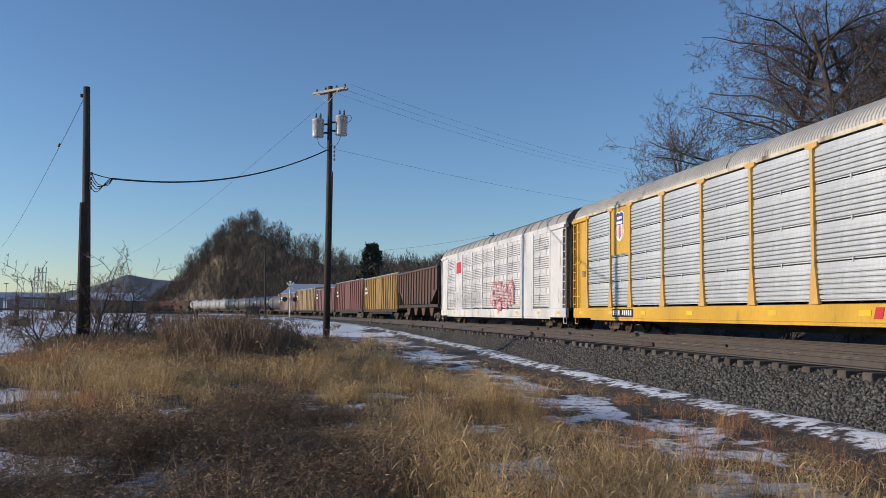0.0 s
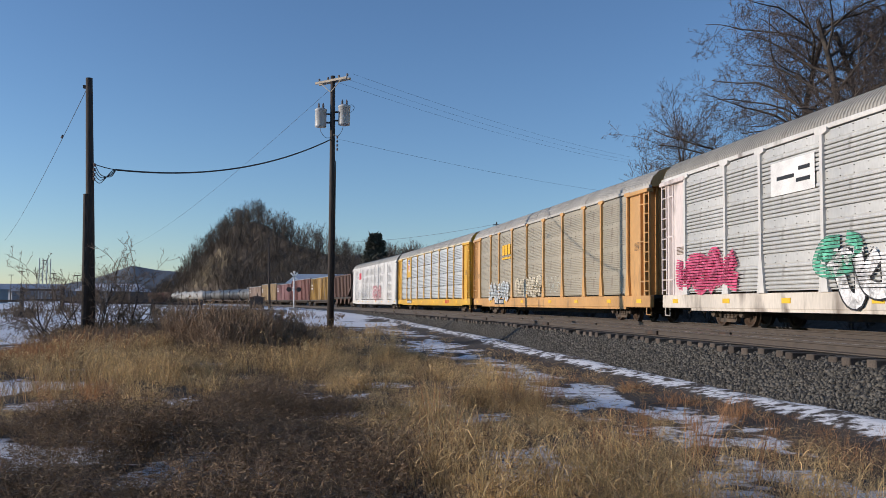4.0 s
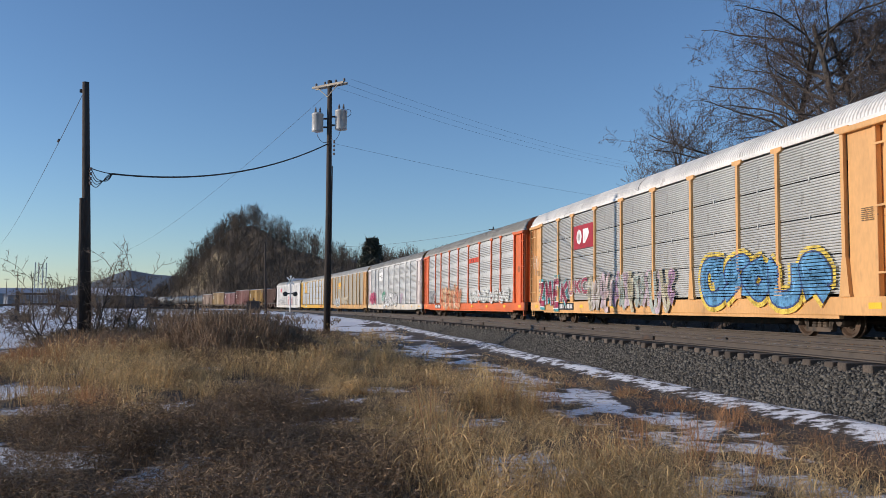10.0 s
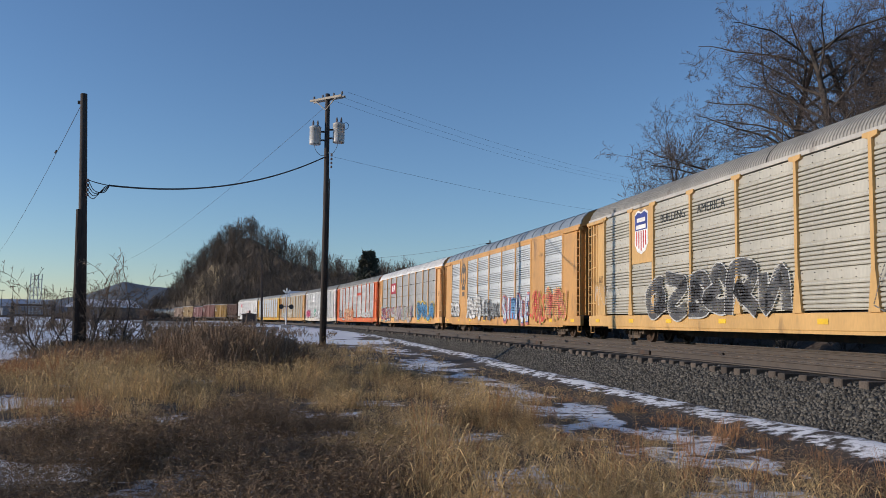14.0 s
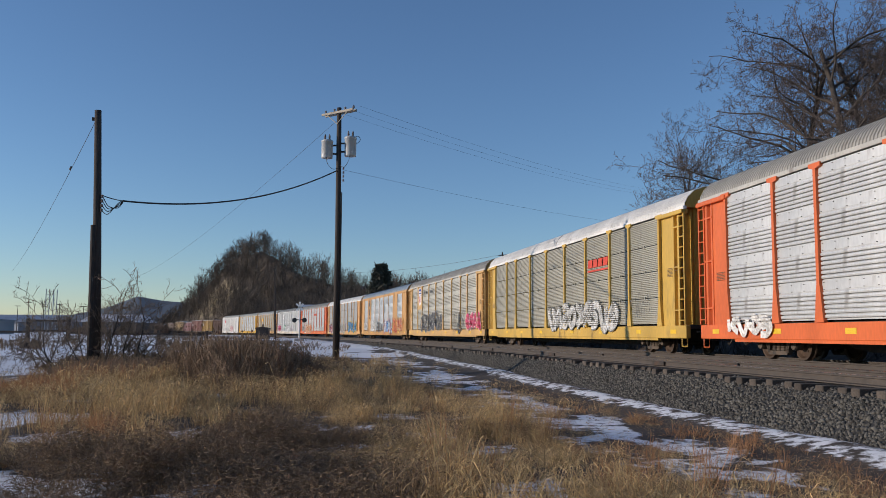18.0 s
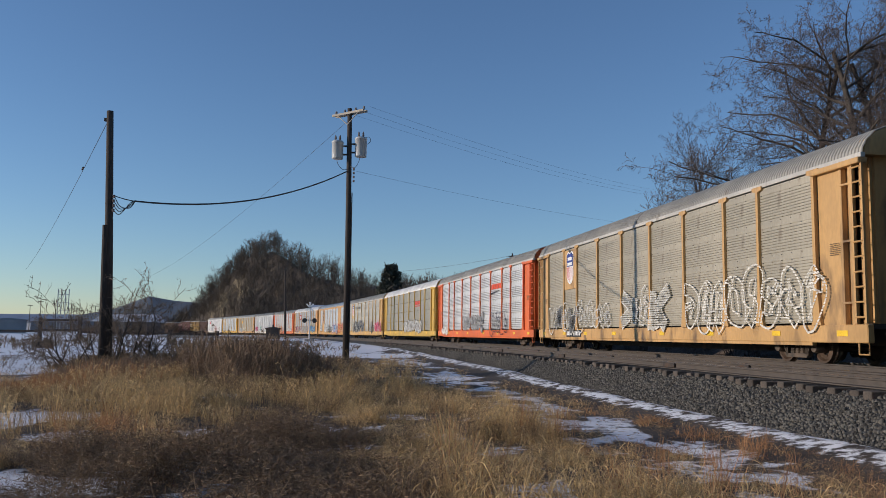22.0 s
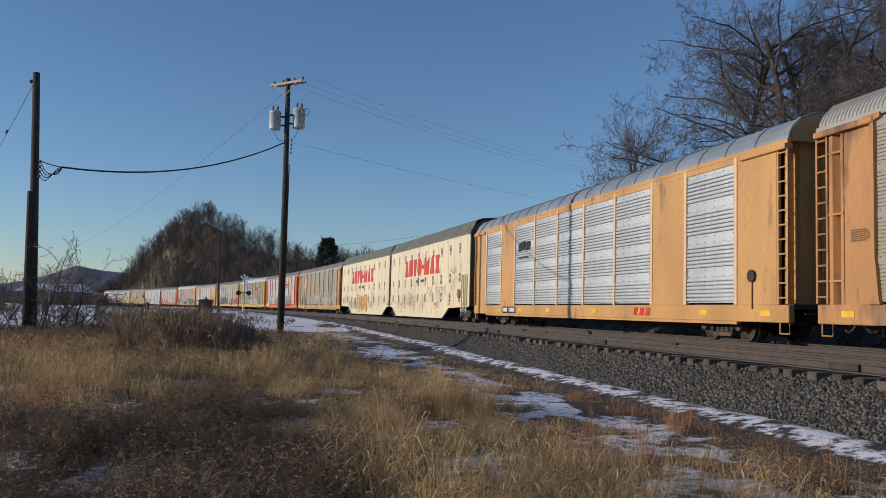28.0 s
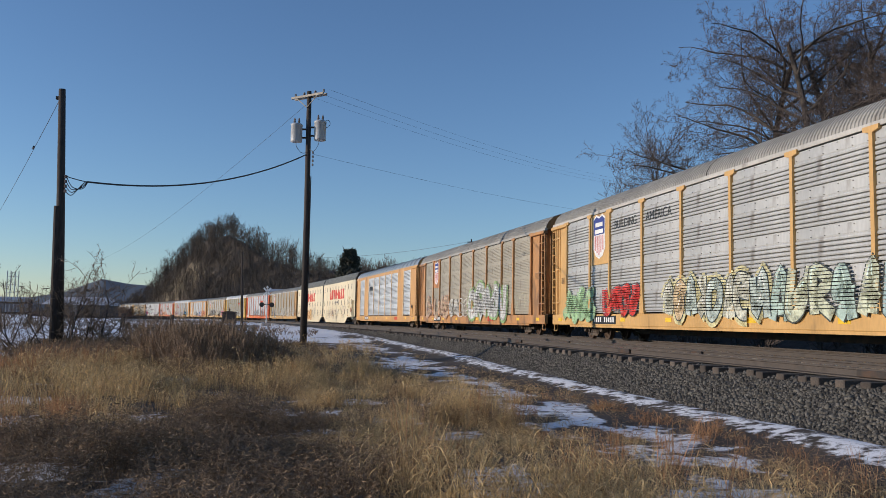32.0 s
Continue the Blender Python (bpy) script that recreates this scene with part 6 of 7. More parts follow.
def rock_share(s, lat):
    """Bare rock on the steep end of the hill."""
    u = np.exp(-(((np.asarray(s, float) + 392) / 42) ** 2)) * np.exp(-(((np.asarray(lat, float) + 26) / 9) ** 2))
    return u + 0.3 * np.exp(-(((np.asarray(s, float) + 350) / 40) ** 2 + ((np.asarray(lat, float) + 32) / 9) ** 2))


hs, hl = np.arange(-570, -90, 3.0), -np.concatenate([np.arange(12, 70, 2.0), np.arange(70, 290, 8.0)])
HS, HL = np.meshgrid(hs, hl)
HX0, HY0, HA = np.interp(HS, _s, _x), np.interp(HS, _s, _y), np.interp(HS, _s, _a)
HX, HY, HZ = HX0 + HL * np.cos(HA), HY0 - HL * np.sin(HA), hill_z(HS, HL)
hi = np.arange(HS.size).reshape(HS.shape)
hill_quads = np.stack([hi[:-1, :-1], hi[1:, :-1], hi[1:, 1:], hi[:-1, 1:]], -1).reshape(-1, 4)


def hill_material():
    m = mat("leaf_litter", (0.085, 0.066, 0.05), 0.95, 0, var=0.35, scale=0.05, grain=0.4, grain_scale=0.8, bump=0.5, world_space=True)
    nt = m.node_tree
    bsdf = nt.nodes["Principled BSDF"]
    soil = bsdf.inputs["Base Color"].links[0].from_socket
    geo = nt.nodes.new("ShaderNodeNewGeometry")
    att = nt.nodes.new("ShaderNodeAttribute")
    att.attribute_name = "rock"
    ns = nt.nodes.new("ShaderNodeTexNoise")
    ns.inputs["Scale"].default_value, ns.inputs["Detail"].default_value = 0.3, 9
    mp = nt.nodes.new("ShaderNodeMapping")
    mp.inputs["Scale"].default_value = (1, 1, 0.45)
    nt.links.new(geo.outputs["Position"], mp.inputs[0]), nt.links.new(mp.outputs[0], ns.inputs["Vector"])
    ad = nt.nodes.new("ShaderNodeMath")
    ad.operation = "ADD"
    nt.links.new(ns.outputs["Fac"], ad.inputs[0]), nt.links.new(att.outputs["Fac"], ad.inputs[1])
    mr = nt.nodes.new("ShaderNodeMapRange")
    mr.inputs[1].default_value, mr.inputs[2].default_value = 1.12, 1.4
    nt.links.new(ad.outputs[0], mr.inputs[0])
    mx = nt.nodes.new("ShaderNodeMix")
    mx.data_type = "RGBA"
    nt.links.new(mr.outputs[0], mx.inputs["Factor"]), nt.links.new(soil, mx.inputs[6])
    mx.inputs[7].default_value = (0.225, 0.18, 0.115, 1)
    nt.links.new(mx.outputs[2], bsdf.inputs["Base Color"])
    return m


hill = raw_mesh("hill", np.stack([HX, HY, HZ], -1).reshape(-1, 3), hill_quads, hill_material())
ra = hill.data.attributes.new("rock", "FLOAT", "POINT")
ra.data.foreach_set("value", rock_share(HS, HL).astype(np.float32).ravel())
tagged(hill, "steep wooded hill with a pale rock face at its end", "hill", kind="structure")


def far_trees(kinds, places, material, name, label):
    """Many small bare trees in one mesh. places: rows of x, y, z, height, turn, kind."""
    vs, fs, n = [], [], 0
    for x, y, z, h, turn, k in places:
        v, f = kinds[int(k)]
        c, s = math.cos(turn), math.sin(turn)
        w = v * h
        vs.append(np.stack([w[:, 0] * c - w[:, 1] * s + x, w[:, 0] * s + w[:, 1] * c + y, w[:, 2] + z], -1))
        fs.append(f + n)
        n += len(v)
    return tagged(raw_mesh(name, np.concatenate(vs), np.concatenate(fs), material), label, "woods", kind="stuff")


def tree_kind(seed, spec=FAR_TREE, stems=1):
    r, out = random.Random(seed), [[], [], []]
    for k in range(stems):
        grow(r, Vector((0, 0, 0)), Vector((r.uniform(-0.3, 0.3) * (stems > 1), r.uniform(-0.3, 0.3) * (stems > 1), 1)).normalized(), 10.0, 0.17, 0, out, spec)
    v, f = limbs_and_twigs(out[:2], out[2])
    top = v[:, 2].max()
    return v / top, f


KINDS = [tree_kind(k) for k in range(6)]
r = np.random.default_rng(5)
places = []
while len(places) < 1900:
    s, lat = r.uniform(-500, -110), -(r.uniform(18, 58) if r.random() < 0.68 else r.uniform(58, 120))
    h = float(np.interp(s, HILL_S, HILL_H))
    z = float(hill_z(np.array([s]), np.array([lat]))[0])
    slope = float(hill_z(np.array([s]), np.array([lat - 3]))[0]) - z
    if rock_share(s, lat) > 0.5 and r.random() < 0.1:
        continue
    p = beside(s, lat)
    places.append((p.x, p.y, z - 0.3, r.uniform(7.5, 13.5), r.uniform(0, 6.28), r.integers(0, 6)))
for k in range(260):  # scrub that clings to the rock face
    s, lat = r.uniform(-445, -345), -r.uniform(17, 38)
    p = beside(s, lat)
    places.append((p.x, p.y, float(hill_z(np.array([s]), np.array([lat]))[0]) - 0.4, r.uniform(3.5, 7.5), r.uniform(0, 6.28), r.integers(0, 6)))
wood_far = mat("far_twigs", (0.10, 0.082, 0.066), 0.95, 0, var=0.25, scale=0.03, island=0.35, bump=0, world_space=True)
far_trees(KINDS, places, wood_far, "hill_woods", "dense leafless grey-brown woods on the hill")
# brush along the line at the hill's foot and to the left of it
BUSH = dict(parts=[2, 2, 2], wander=[0.15, 0.2, 0.2], lift=[0.05, 0.03, 0.0], taper=[0.6, 0.6, 0.5], shoots=[6, 5], angle=[(25, 65), (25, 65)], ratio=[0.6, 0.5], thin=0.06, **{"from": [0.1, 0.1]})
BUSHES = [tree_kind(50 + k, BUSH, 4) for k in range(4)]
places = []
for k in range(420):
    s, lat = r.uniform(-640, -360), r.uniform(8, 34)
    p = beside(s, lat)
    places.append((p.x, p.y, -0.8, r.uniform(1.5, 4.2), r.uniform(0, 6.28), r.integers(0, 4)))
for k in range(230):
    s, lat = r.uniform(-430, -325), r.uniform(6, 9.5)
    p = beside(s, lat)
    places.append((p.x, p.y, -0.8, r.uniform(3.6, 5.6), r.uniform(0, 6.28), r.integers(0, 4)))
for k in range(160):
    s, lat = r.uniform(-420, -190), -r.uniform(7, 18)
    p = beside(s, lat)
    places.append((p.x, p.y, -0.8, r.uniform(1.8, 4.5), r.uniform(0, 6.28), r.integers(0, 4)))
far_trees(BUSHES, places, mat("brown_brush", (0.17, 0.11, 0.075), 0.95, 0, var=0.25, scale=0.05, island=0.35, bump=0, world_space=True), "lineside_brush", "tangled brown brush beside the far tracks")
# unseen thicket at the bank's foot behind the tracks, added to block skylight
places = []
for k in range(260):
    s, lat = r.uniform(-92, 70), -r.uniform(6.2, 12)
    p = beside(s, lat)
    places.append((p.x, p.y, float(np.interp(-lat, [-q for q, v in BANK], [v for q, v in BANK])) - 0.3, r.uniform(2.0, 3.4), r.uniform(0, 6.28), r.integers(0, 4)))
far_trees(BUSHES, places, wood_far, "bank_thicket", "tangled bare thicket added behind the train to block skylight")
# ridge trees seen over the train
places = []
for k in range(130):
    s, lat = r.uniform(-262, -100), -r.uniform(50, 88)
    p = beside(s, lat)
    places.append((p.x, p.y, float(hill_z(np.array([s]), np.array([lat]))[0]) - 0.5, r.uniform(7, 15), r.uniform(0, 6.28), r.integers(0, 6)))
far_trees(KINDS, places, wood_far, "ridge_trees", "row of bare trees along the ridge")


def evergreen(x, y, z, h, w, seed):
    r = np.random.default_rng(seed)
    tree = tagged(new("evergreen_tree"), "dark green evergreen tree on the ridge", "tree")
    tree.location = (x, y, z)
    part("trunk", Shape().tube([(0, 0, 0), (0, 0, h * 0.9)], 0.3, 7, 0.06), bark, tree)
    n = 2600
    t = r.random(n) ** 0.7
    rad = w * (1 - t * 0.75) * np.sqrt(r.random(n)) * (0.8 + 0.4 * hash_noise(t * 9, np.zeros(n), 4))
    a = r.random(n) * 6.283
    c = np.stack([rad * np.cos(a), rad * np.sin(a), 0.8 + t * (h - 0.8)], -1)
    e1, e2 = r.normal(size=(n, 3)) * 0.38, r.normal(size=(n, 3)) * 0.38
    v = np.stack([c - e1, c + e2, c + e1 + [0, 0, -0.2]], 1).reshape(-1, 3)
    crown = raw_mesh("crown", v, np.arange(3 * n).reshape(-1, 3), mat("needles", (0.05, 0.052, 0.035), 0.8, 0, var=0.3, scale=0.3, island=0.4, bump=0))
    crown.parent = tree


evergreen(-15.8, 230, 7.0, 12.5, 5.6, 2)


# ---- distant ridges ----
def ridge(name, points, depth, material, label, seed):
    """A far ridge: a hill mesh with rough crest through (x, y, height) points."""
    rows, n = [], 90
    pts = np.array(points, float)
    t = np.linspace(0, len(pts) - 1, n)
    cx, cy, ch = (np.interp(t, np.arange(len(pts)), pts[:, i]) for i in range(3))
    ch = ch * (0.97 + 0.06 * fbm(t * 0.8, t * 0, seed, 3))
    prof = [(-1.0, -3.0), (-0.6, 0.25), (-0.3, 0.62), (-0.1, 0.93), (0, 1.0), (0.15, 0.9), (0.6, 0.3), (1.0, -0.1)]
    v = []
    for u, k in prof:
        w = ch * max(k, 0) + min(k, 0) * 2
        k = float(k)
        v.append(np.stack([cx * (1 + u * depth / np.hypot(cx, cy)), cy * (1 + u * depth / np.hypot(cx, cy)), w + (fbm(t * 5 + u, t * 0 + u * 3, seed + 2, 3) - 0.5) * ch * 0.02 * (0 < k < 1)], -1))
    idx = np.arange(n * len(prof)).reshape(len(prof), n)
    q = np.stack([idx[:-1, :-1], idx[:-1, 1:], idx[1:, 1:], idx[1:, :-1]], -1).reshape(-1, 4)
    return tagged(raw_mesh(name, np.concatenate(v), q, material, True), label, "hills", kind="structure")


# haze of the distance is put into the hills' blue and pale colours
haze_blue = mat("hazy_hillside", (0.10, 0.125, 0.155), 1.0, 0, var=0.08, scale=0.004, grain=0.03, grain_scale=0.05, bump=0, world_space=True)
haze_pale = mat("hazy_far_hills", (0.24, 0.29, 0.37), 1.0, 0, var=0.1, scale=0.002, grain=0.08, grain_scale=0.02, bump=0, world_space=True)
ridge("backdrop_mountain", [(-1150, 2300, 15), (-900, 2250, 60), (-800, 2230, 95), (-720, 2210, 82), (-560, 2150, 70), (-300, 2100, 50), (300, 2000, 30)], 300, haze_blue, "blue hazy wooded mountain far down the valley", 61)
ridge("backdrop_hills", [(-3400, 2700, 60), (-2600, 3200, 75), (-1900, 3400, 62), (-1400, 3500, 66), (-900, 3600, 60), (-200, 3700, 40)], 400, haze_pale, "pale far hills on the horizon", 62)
# ---- dry grass, weeds and brush ----
def strands(P, W, r):
    """Flat bent ribbons. P: rows of points along each, W: half widths at the points."""
    n, k = P.shape[:2]
    a = r.random(n) * 6.283
    side = np.stack([np.cos(a), np.sin(a), r.normal(size=n) * 0.25], -1)[:, None] * W[..., None]
    v = np.concatenate([P - side, P + side], 1).reshape(-1, 3)
    f = np.array([[j, j + 1, k + j + 1, k + j] for j in range(k - 1)])
    return v, (f[None] + 2 * k * np.arange(n)[:, None, None]).reshape(-1, 4)


def bits(c, length, width, r, rise=0.3):
    """Short curled bits of leaf at the places c."""
    n = len(c)
    d = r.normal(size=(n, 3)) * [1, 1, 0.7] + [0, 0, rise]
    d /= np.linalg.norm(d, axis=1, keepdims=True)
    e = np.cross(d, r.normal(size=(n, 3)))
    e /= np.linalg.norm(e, axis=1, keepdims=True) + 1e-6
    a, b = d * (length * (0.5 + r.random(n)))[:, None] * 0.5, e * (width * (0.6 + 0.8 * r.random(n)))[:, None] * 0.5
    v = np.stack([c - a - b, c - a + b, c + a + b * 0.4, c + a - b * 0.4], 1).reshape(-1, 3)
    return v, np.arange(4 * n).reshape(-1, 4)


def merge(pieces):
    vs, fs, n = [], [], 0
    for v, f in pieces:
        vs.append(v), fs.append(f + n)
        n += len(v)
    return np.concatenate(vs), np.concatenate(fs)


def outward(r, n, spread):
    """Feet of stems round a tuft's middle and the level way that each one leans."""
    foot = np.concatenate([r.normal(size=(n, 2)) * spread, np.zeros((n, 1))], 1)
    a = np.arctan2(foot[:, 1], foot[:, 0]) + r.normal(size=n) * 0.9
    return foot, np.stack([np.cos(a), np.sin(a), np.zeros(n)], -1)


UP = np.array([0, 0, 1.0])


def foxtail(r, stems, leaves, wide):
    """A tuft of bristle grass, one metre high: arching stems with nodding bristly heads, and drooping blades."""
    foot, d = outward(r, stems, 0.09)
    h, lean = 0.5 + 0.5 * r.random((stems, 1)), 0.04 + 0.24 * r.random((stems, 1))
    at = lambda t: foot + UP * h * (t - 0.12 * lean * t * t) + d * lean * h * t * t
    top, nod = at(1.0), 0.026 + 0.034 * r.random((stems, 1))
    bow = r.random((stems, 1))
    head = [top + d * nod * 0.8 + UP * nod * (1.2 - bow), top + d * nod * 1.9 + UP * nod * (1.3 - 2.2 * bow), top + d * nod * 2.6 + UP * nod * (0.9 - 3.4 * bow)]
    P = np.stack([at(0.0), at(0.4), at(0.75), top] + head, 1)
    W = np.array([0.8, 0.7, 0.6, 0.7, 2.2, 2.4, 0.7]) * wide * (0.7 + 0.6 * r.random((stems, 1)))
    lf, ld = outward(r, leaves, 0.09)
    lh, ll = 0.25 + 0.5 * r.random((leaves, 1)), 0.05 + 0.2 * r.random((leaves, 1))
    Q = np.stack([lf, lf + UP * lh * 0.6 + ld * ll * 0.35, lf + UP * lh * 0.85 + ld * ll * 0.8, lf + UP * lh * (0.85 - 0.4 * r.random((leaves, 1))) + ld * ll * 1.5], 1)
    V = np.array([0.8, 0.9, 0.7, 0.2]) * wide * (0.7 + 0.8 * r.random((leaves, 1)))
    return merge([strands(P, W, r), strands(Q, V, r)])


def dead_weed(r, stalks, twigs, leaves, wide):
    """Dead branching weeds, one metre high, with curled dark leaves and seed clusters."""
    foot, d = outward(r, stalks, 0.13)
    h, lean = 0.5 + 0.5 * r.random((stalks, 1)), 0.1 + 0.3 * r.random((stalks, 1))
    at = lambda t, i=slice(None): foot[i] + UP * h[i] * t + d[i] * lean[i] * h[i] * t ** 1.5
    P = np.stack([at(t) for t in (0.0, 0.35, 0.7, 1.0)], 1)
    out = [strands(P, np.array([1.3, 1.2, 1.0, 0.7]) * wide * np.ones((stalks, 1)), r)]
    i = np.repeat(np.arange(stalks), twigs)
    t = 0.3 + 0.68 * r.random((len(i), 1))
    p = at(t, i)
    a = r.random(len(i)) * 6.283
    q = np.stack([np.cos(a), np.sin(a), 0.7 + 0.7 * r.random(len(i))], -1) * (0.06 + 0.14 * r.random((len(i), 1))) * (1.3 - t)
    out.append(strands(np.stack([p, p + q * [1, 1, 0.7], p + q * [1.2, 1.2, 1.5]], 1), np.array([0.8, 0.7, 0.6]) * wide * np.ones((len(i), 1)), r))
    k = r.integers(0, len(i), leaves * stalks)
    c = p[k] + q[k] * [1.1, 1.1, 1.2] * r.random((len(k), 1)) + r.normal(size=(len(k), 3)) * 0.018
    out.append(bits(c, np.full(len(k), 0.03 + wide * 5), np.full(len(k), 0.010 + wide * 1.6), r))
    return merge(out)


def broom(r, stems, fluff, wide):
    """A dense upright tuft of broom grass, one metre high, fluffy along its upper half."""
    foot, d = outward(r, stems, 0.07)
    h, lean = 0.6 + 0.4 * r.random((stems, 1)), 0.04 + 0.26 * r.random((stems, 1)) ** 1.5
    at = lambda t, i=slice(None): foot[i] + UP * h[i] * t + d[i] * lean[i] * h[i] * t * t
    P = np.stack([at(t) for t in (0.0, 0.4, 0.75, 1.0)], 1)
    i = r.integers(0, stems, fluff)
    c = at(0.35 + 0.65 * r.random((fluff, 1)), i) + r.normal(size=(fluff, 3)) * 0.02
    return merge([strands(P, np.array([1.0, 1.1, 1.1, 0.5]) * wide * (0.7 + 0.7 * r.random((stems, 1))), r), bits(c, np.full(fluff, 0.05 + wide * 5), np.full(fluff, wide * 2.0), r, 1.6)])


def scatter(n, d0, d1, seed, half=31.0, turn=1.0):
    r = np.random.default_rng(seed)
    d = np.sqrt(d0 ** 2 + (d1 ** 2 - d0 ** 2) * r.random(n))
    a = np.radians(turn + half * (2 * r.random(n) - 1))
    return d * np.sin(a), d * np.cos(a)


def planted(kinds, x, y, h, r, squat=0.75):
    """Copies of the tufts at x, y with height h, turned and leaned at random."""
    pick, out = r.integers(0, len(kinds), len(x)), []
    z = ground_z(x, y) - 0.02
    for k, (v, f) in enumerate(kinds):
        i = np.flatnonzero(pick == k)
        if not len(i):
            continue
        a, s = r.random(len(i)) * 6.283, h[i]
        w = squat + (1 - squat) * s
        w = w * r.uniform(0.75, 1.25, len(i))
        c, q = np.cos(a)[:, None], np.sin(a)[:, None]
        X, Y, Z = v[None, :, 0] * w[:, None], v[None, :, 1] * w[:, None], v[None, :, 2] * s[:, None]
        lx, ly = r.normal(size=(len(i), 1)) * 0.13, r.normal(size=(len(i), 1)) * 0.13
        P = np.stack([X * c - Y * q + x[i][:, None] + Z * lx, X * q + Y * c + y[i][:, None] + Z * ly, Z + z[i][:, None]], -1)
        out.append((P.reshape(-1, 3), (f[None] + len(v) * np.arange(len(i))[:, None, None]).reshape(-1, 4)))
    return out


def bump_at(x, y, cx, cy, rx, ry):
    return np.exp(-(((x - cx) / rx) ** 2 + ((y - cy) / ry) ** 2))


def kinds_at(x, y):
    """Shares of golden grass, dark weeds and rusty grass."""
    patch = fbm(x / 1.4, y / 1.7, 71, 3)
    # the bump at (-2.9, 15) is a shaded patch, put in as dark weeds
    dark = 1.7 * bump_at(x, y, -3.0, 7.0, 2.6, 3.4) + 0.5 * bump_at(x, y, -5.0, 8.5, 2.2, 1.7) + 1.3 * bump_at(x, y, -1.7, 9.5, 1.2, 3.0) + 1.3 * bump_at(x, y, -2.9, 15, 1.0, 3.6) + 0.9 * bump_at(x, y, -5.5, 21, 3.0, 2.2) + 0.8 * bump_at(x, y, 1.2, 24, 1.2, 4)
    dark += 0.7 * bump_at(x, y, 5.0, 9.5, 1.6, 2.0) + 0.25 * bump_at(x, y, -7.0, 18.0, 3.0, 2.4)
    dark = np.clip(dark * 1.1 + (patch - 0.5) * 2.2 - 0.12, 0, 1)
    rust = 1.9 * bump_at(x, y, -10.6, 20.5, 1.9, 2.4) + 0.4 * bump_at(x, y, -8.2, 24.5, 3.0, 2.5) + 1.4 * bump_at(x, y, 3.9, 12.0, 1.2, 4.0) + 0.5 * bump_at(x, y, 2.3, 15, 1.2, 5) + 0.9 * bump_at(x, y, -4.6, 11.6, 0.8, 0.9)
    rust = np.clip(rust + (fbm(x / 1.5, y / 1.5, 75, 3) - 0.66) * 0.7, 0, 1)
    rust = rust * np.clip((fbm(x / 0.7, y / 0.7, 77, 2) - 0.36) * 5, 0, 1)
    dark = np.maximum(dark, 0.8 * bump_at(x, y, -9.5, 21.5, 3.0, 3.4) * (1 - rust))
    return np.clip(1 - np.maximum(dark, rust), 0, 1), dark, rust


def cover(x, y):
    """How thick the growth stands: thin on snow and by the bank of stones, none on it."""
    lat = lateral(x, y)
    c = snow_cover(x, y)
    thick = np.clip((lat - 7.3) / 0.9, 0, 1) * np.clip(1.15 - c * 1.9, 0.05, 1)
    thick *= np.clip((fbm(x / 0.8, y / 0.9, 91, 3) - 0.36) * 5, 0.1, 1)  # clumps with gaps between
    thick *= 0.3 + 0.7 * np.clip((lat - 9.2) / 4.0, 0, 1)  # sparser by the track
    left = np.clip((x + 0.36 * y + 4.5) / 3, 0.0, 1)  # the snowy field is nearly bare
    return thick * np.clip((46 - y) / 8, 0.08, 1) * np.maximum(left, np.clip((27 - y) / 3, 0, 1)), lat


gold_mat = mat("golden_grass", (0.63, 0.445, 0.215), 0.75, 0, var=0.35, scale=2.2, island=0.4, bump=0, world_space=True)
tawny_mat = mat("tawny_grass", (0.43, 0.285, 0.15), 0.8, 0, var=0.4, scale=2.2, island=0.4, bump=0, world_space=True)
weed_mat = mat("dark_weeds", (0.215, 0.143, 0.084), 0.9, 0, var=0.35, scale=2.2, island=0.5, bump=0, world_space=True)
rust_mat = mat("rusty_grass", (0.4, 0.21, 0.10), 0.8, 0, var=0.3, scale=2.2, island=0.4, bump=0, world_space=True)


def see_through(m, share):
    """Thin dry blades let part of the light through."""
    nt = m.node_tree
    bsdf, out = nt.nodes["Principled BSDF"], nt.nodes["Material Output"]
    tr, mx = nt.nodes.new("ShaderNodeBsdfTranslucent"), nt.nodes.new("ShaderNodeMixShader")
    nt.links.new(bsdf.inputs["Base Color"].links[0].from_socket, tr.inputs["Color"])
    mx.inputs[0].default_value = share
    nt.links.new(bsdf.outputs[0], mx.inputs[1]), nt.links.new(tr.outputs[0], mx.inputs[2]), nt.links.new(mx.outputs[0], out.inputs["Surface"])


for m in (gold_mat, tawny_mat, rust_mat):
    see_through(m, 0.3)
soups = {"gold": [], "tawny": [], "weed": [], "rust": []}
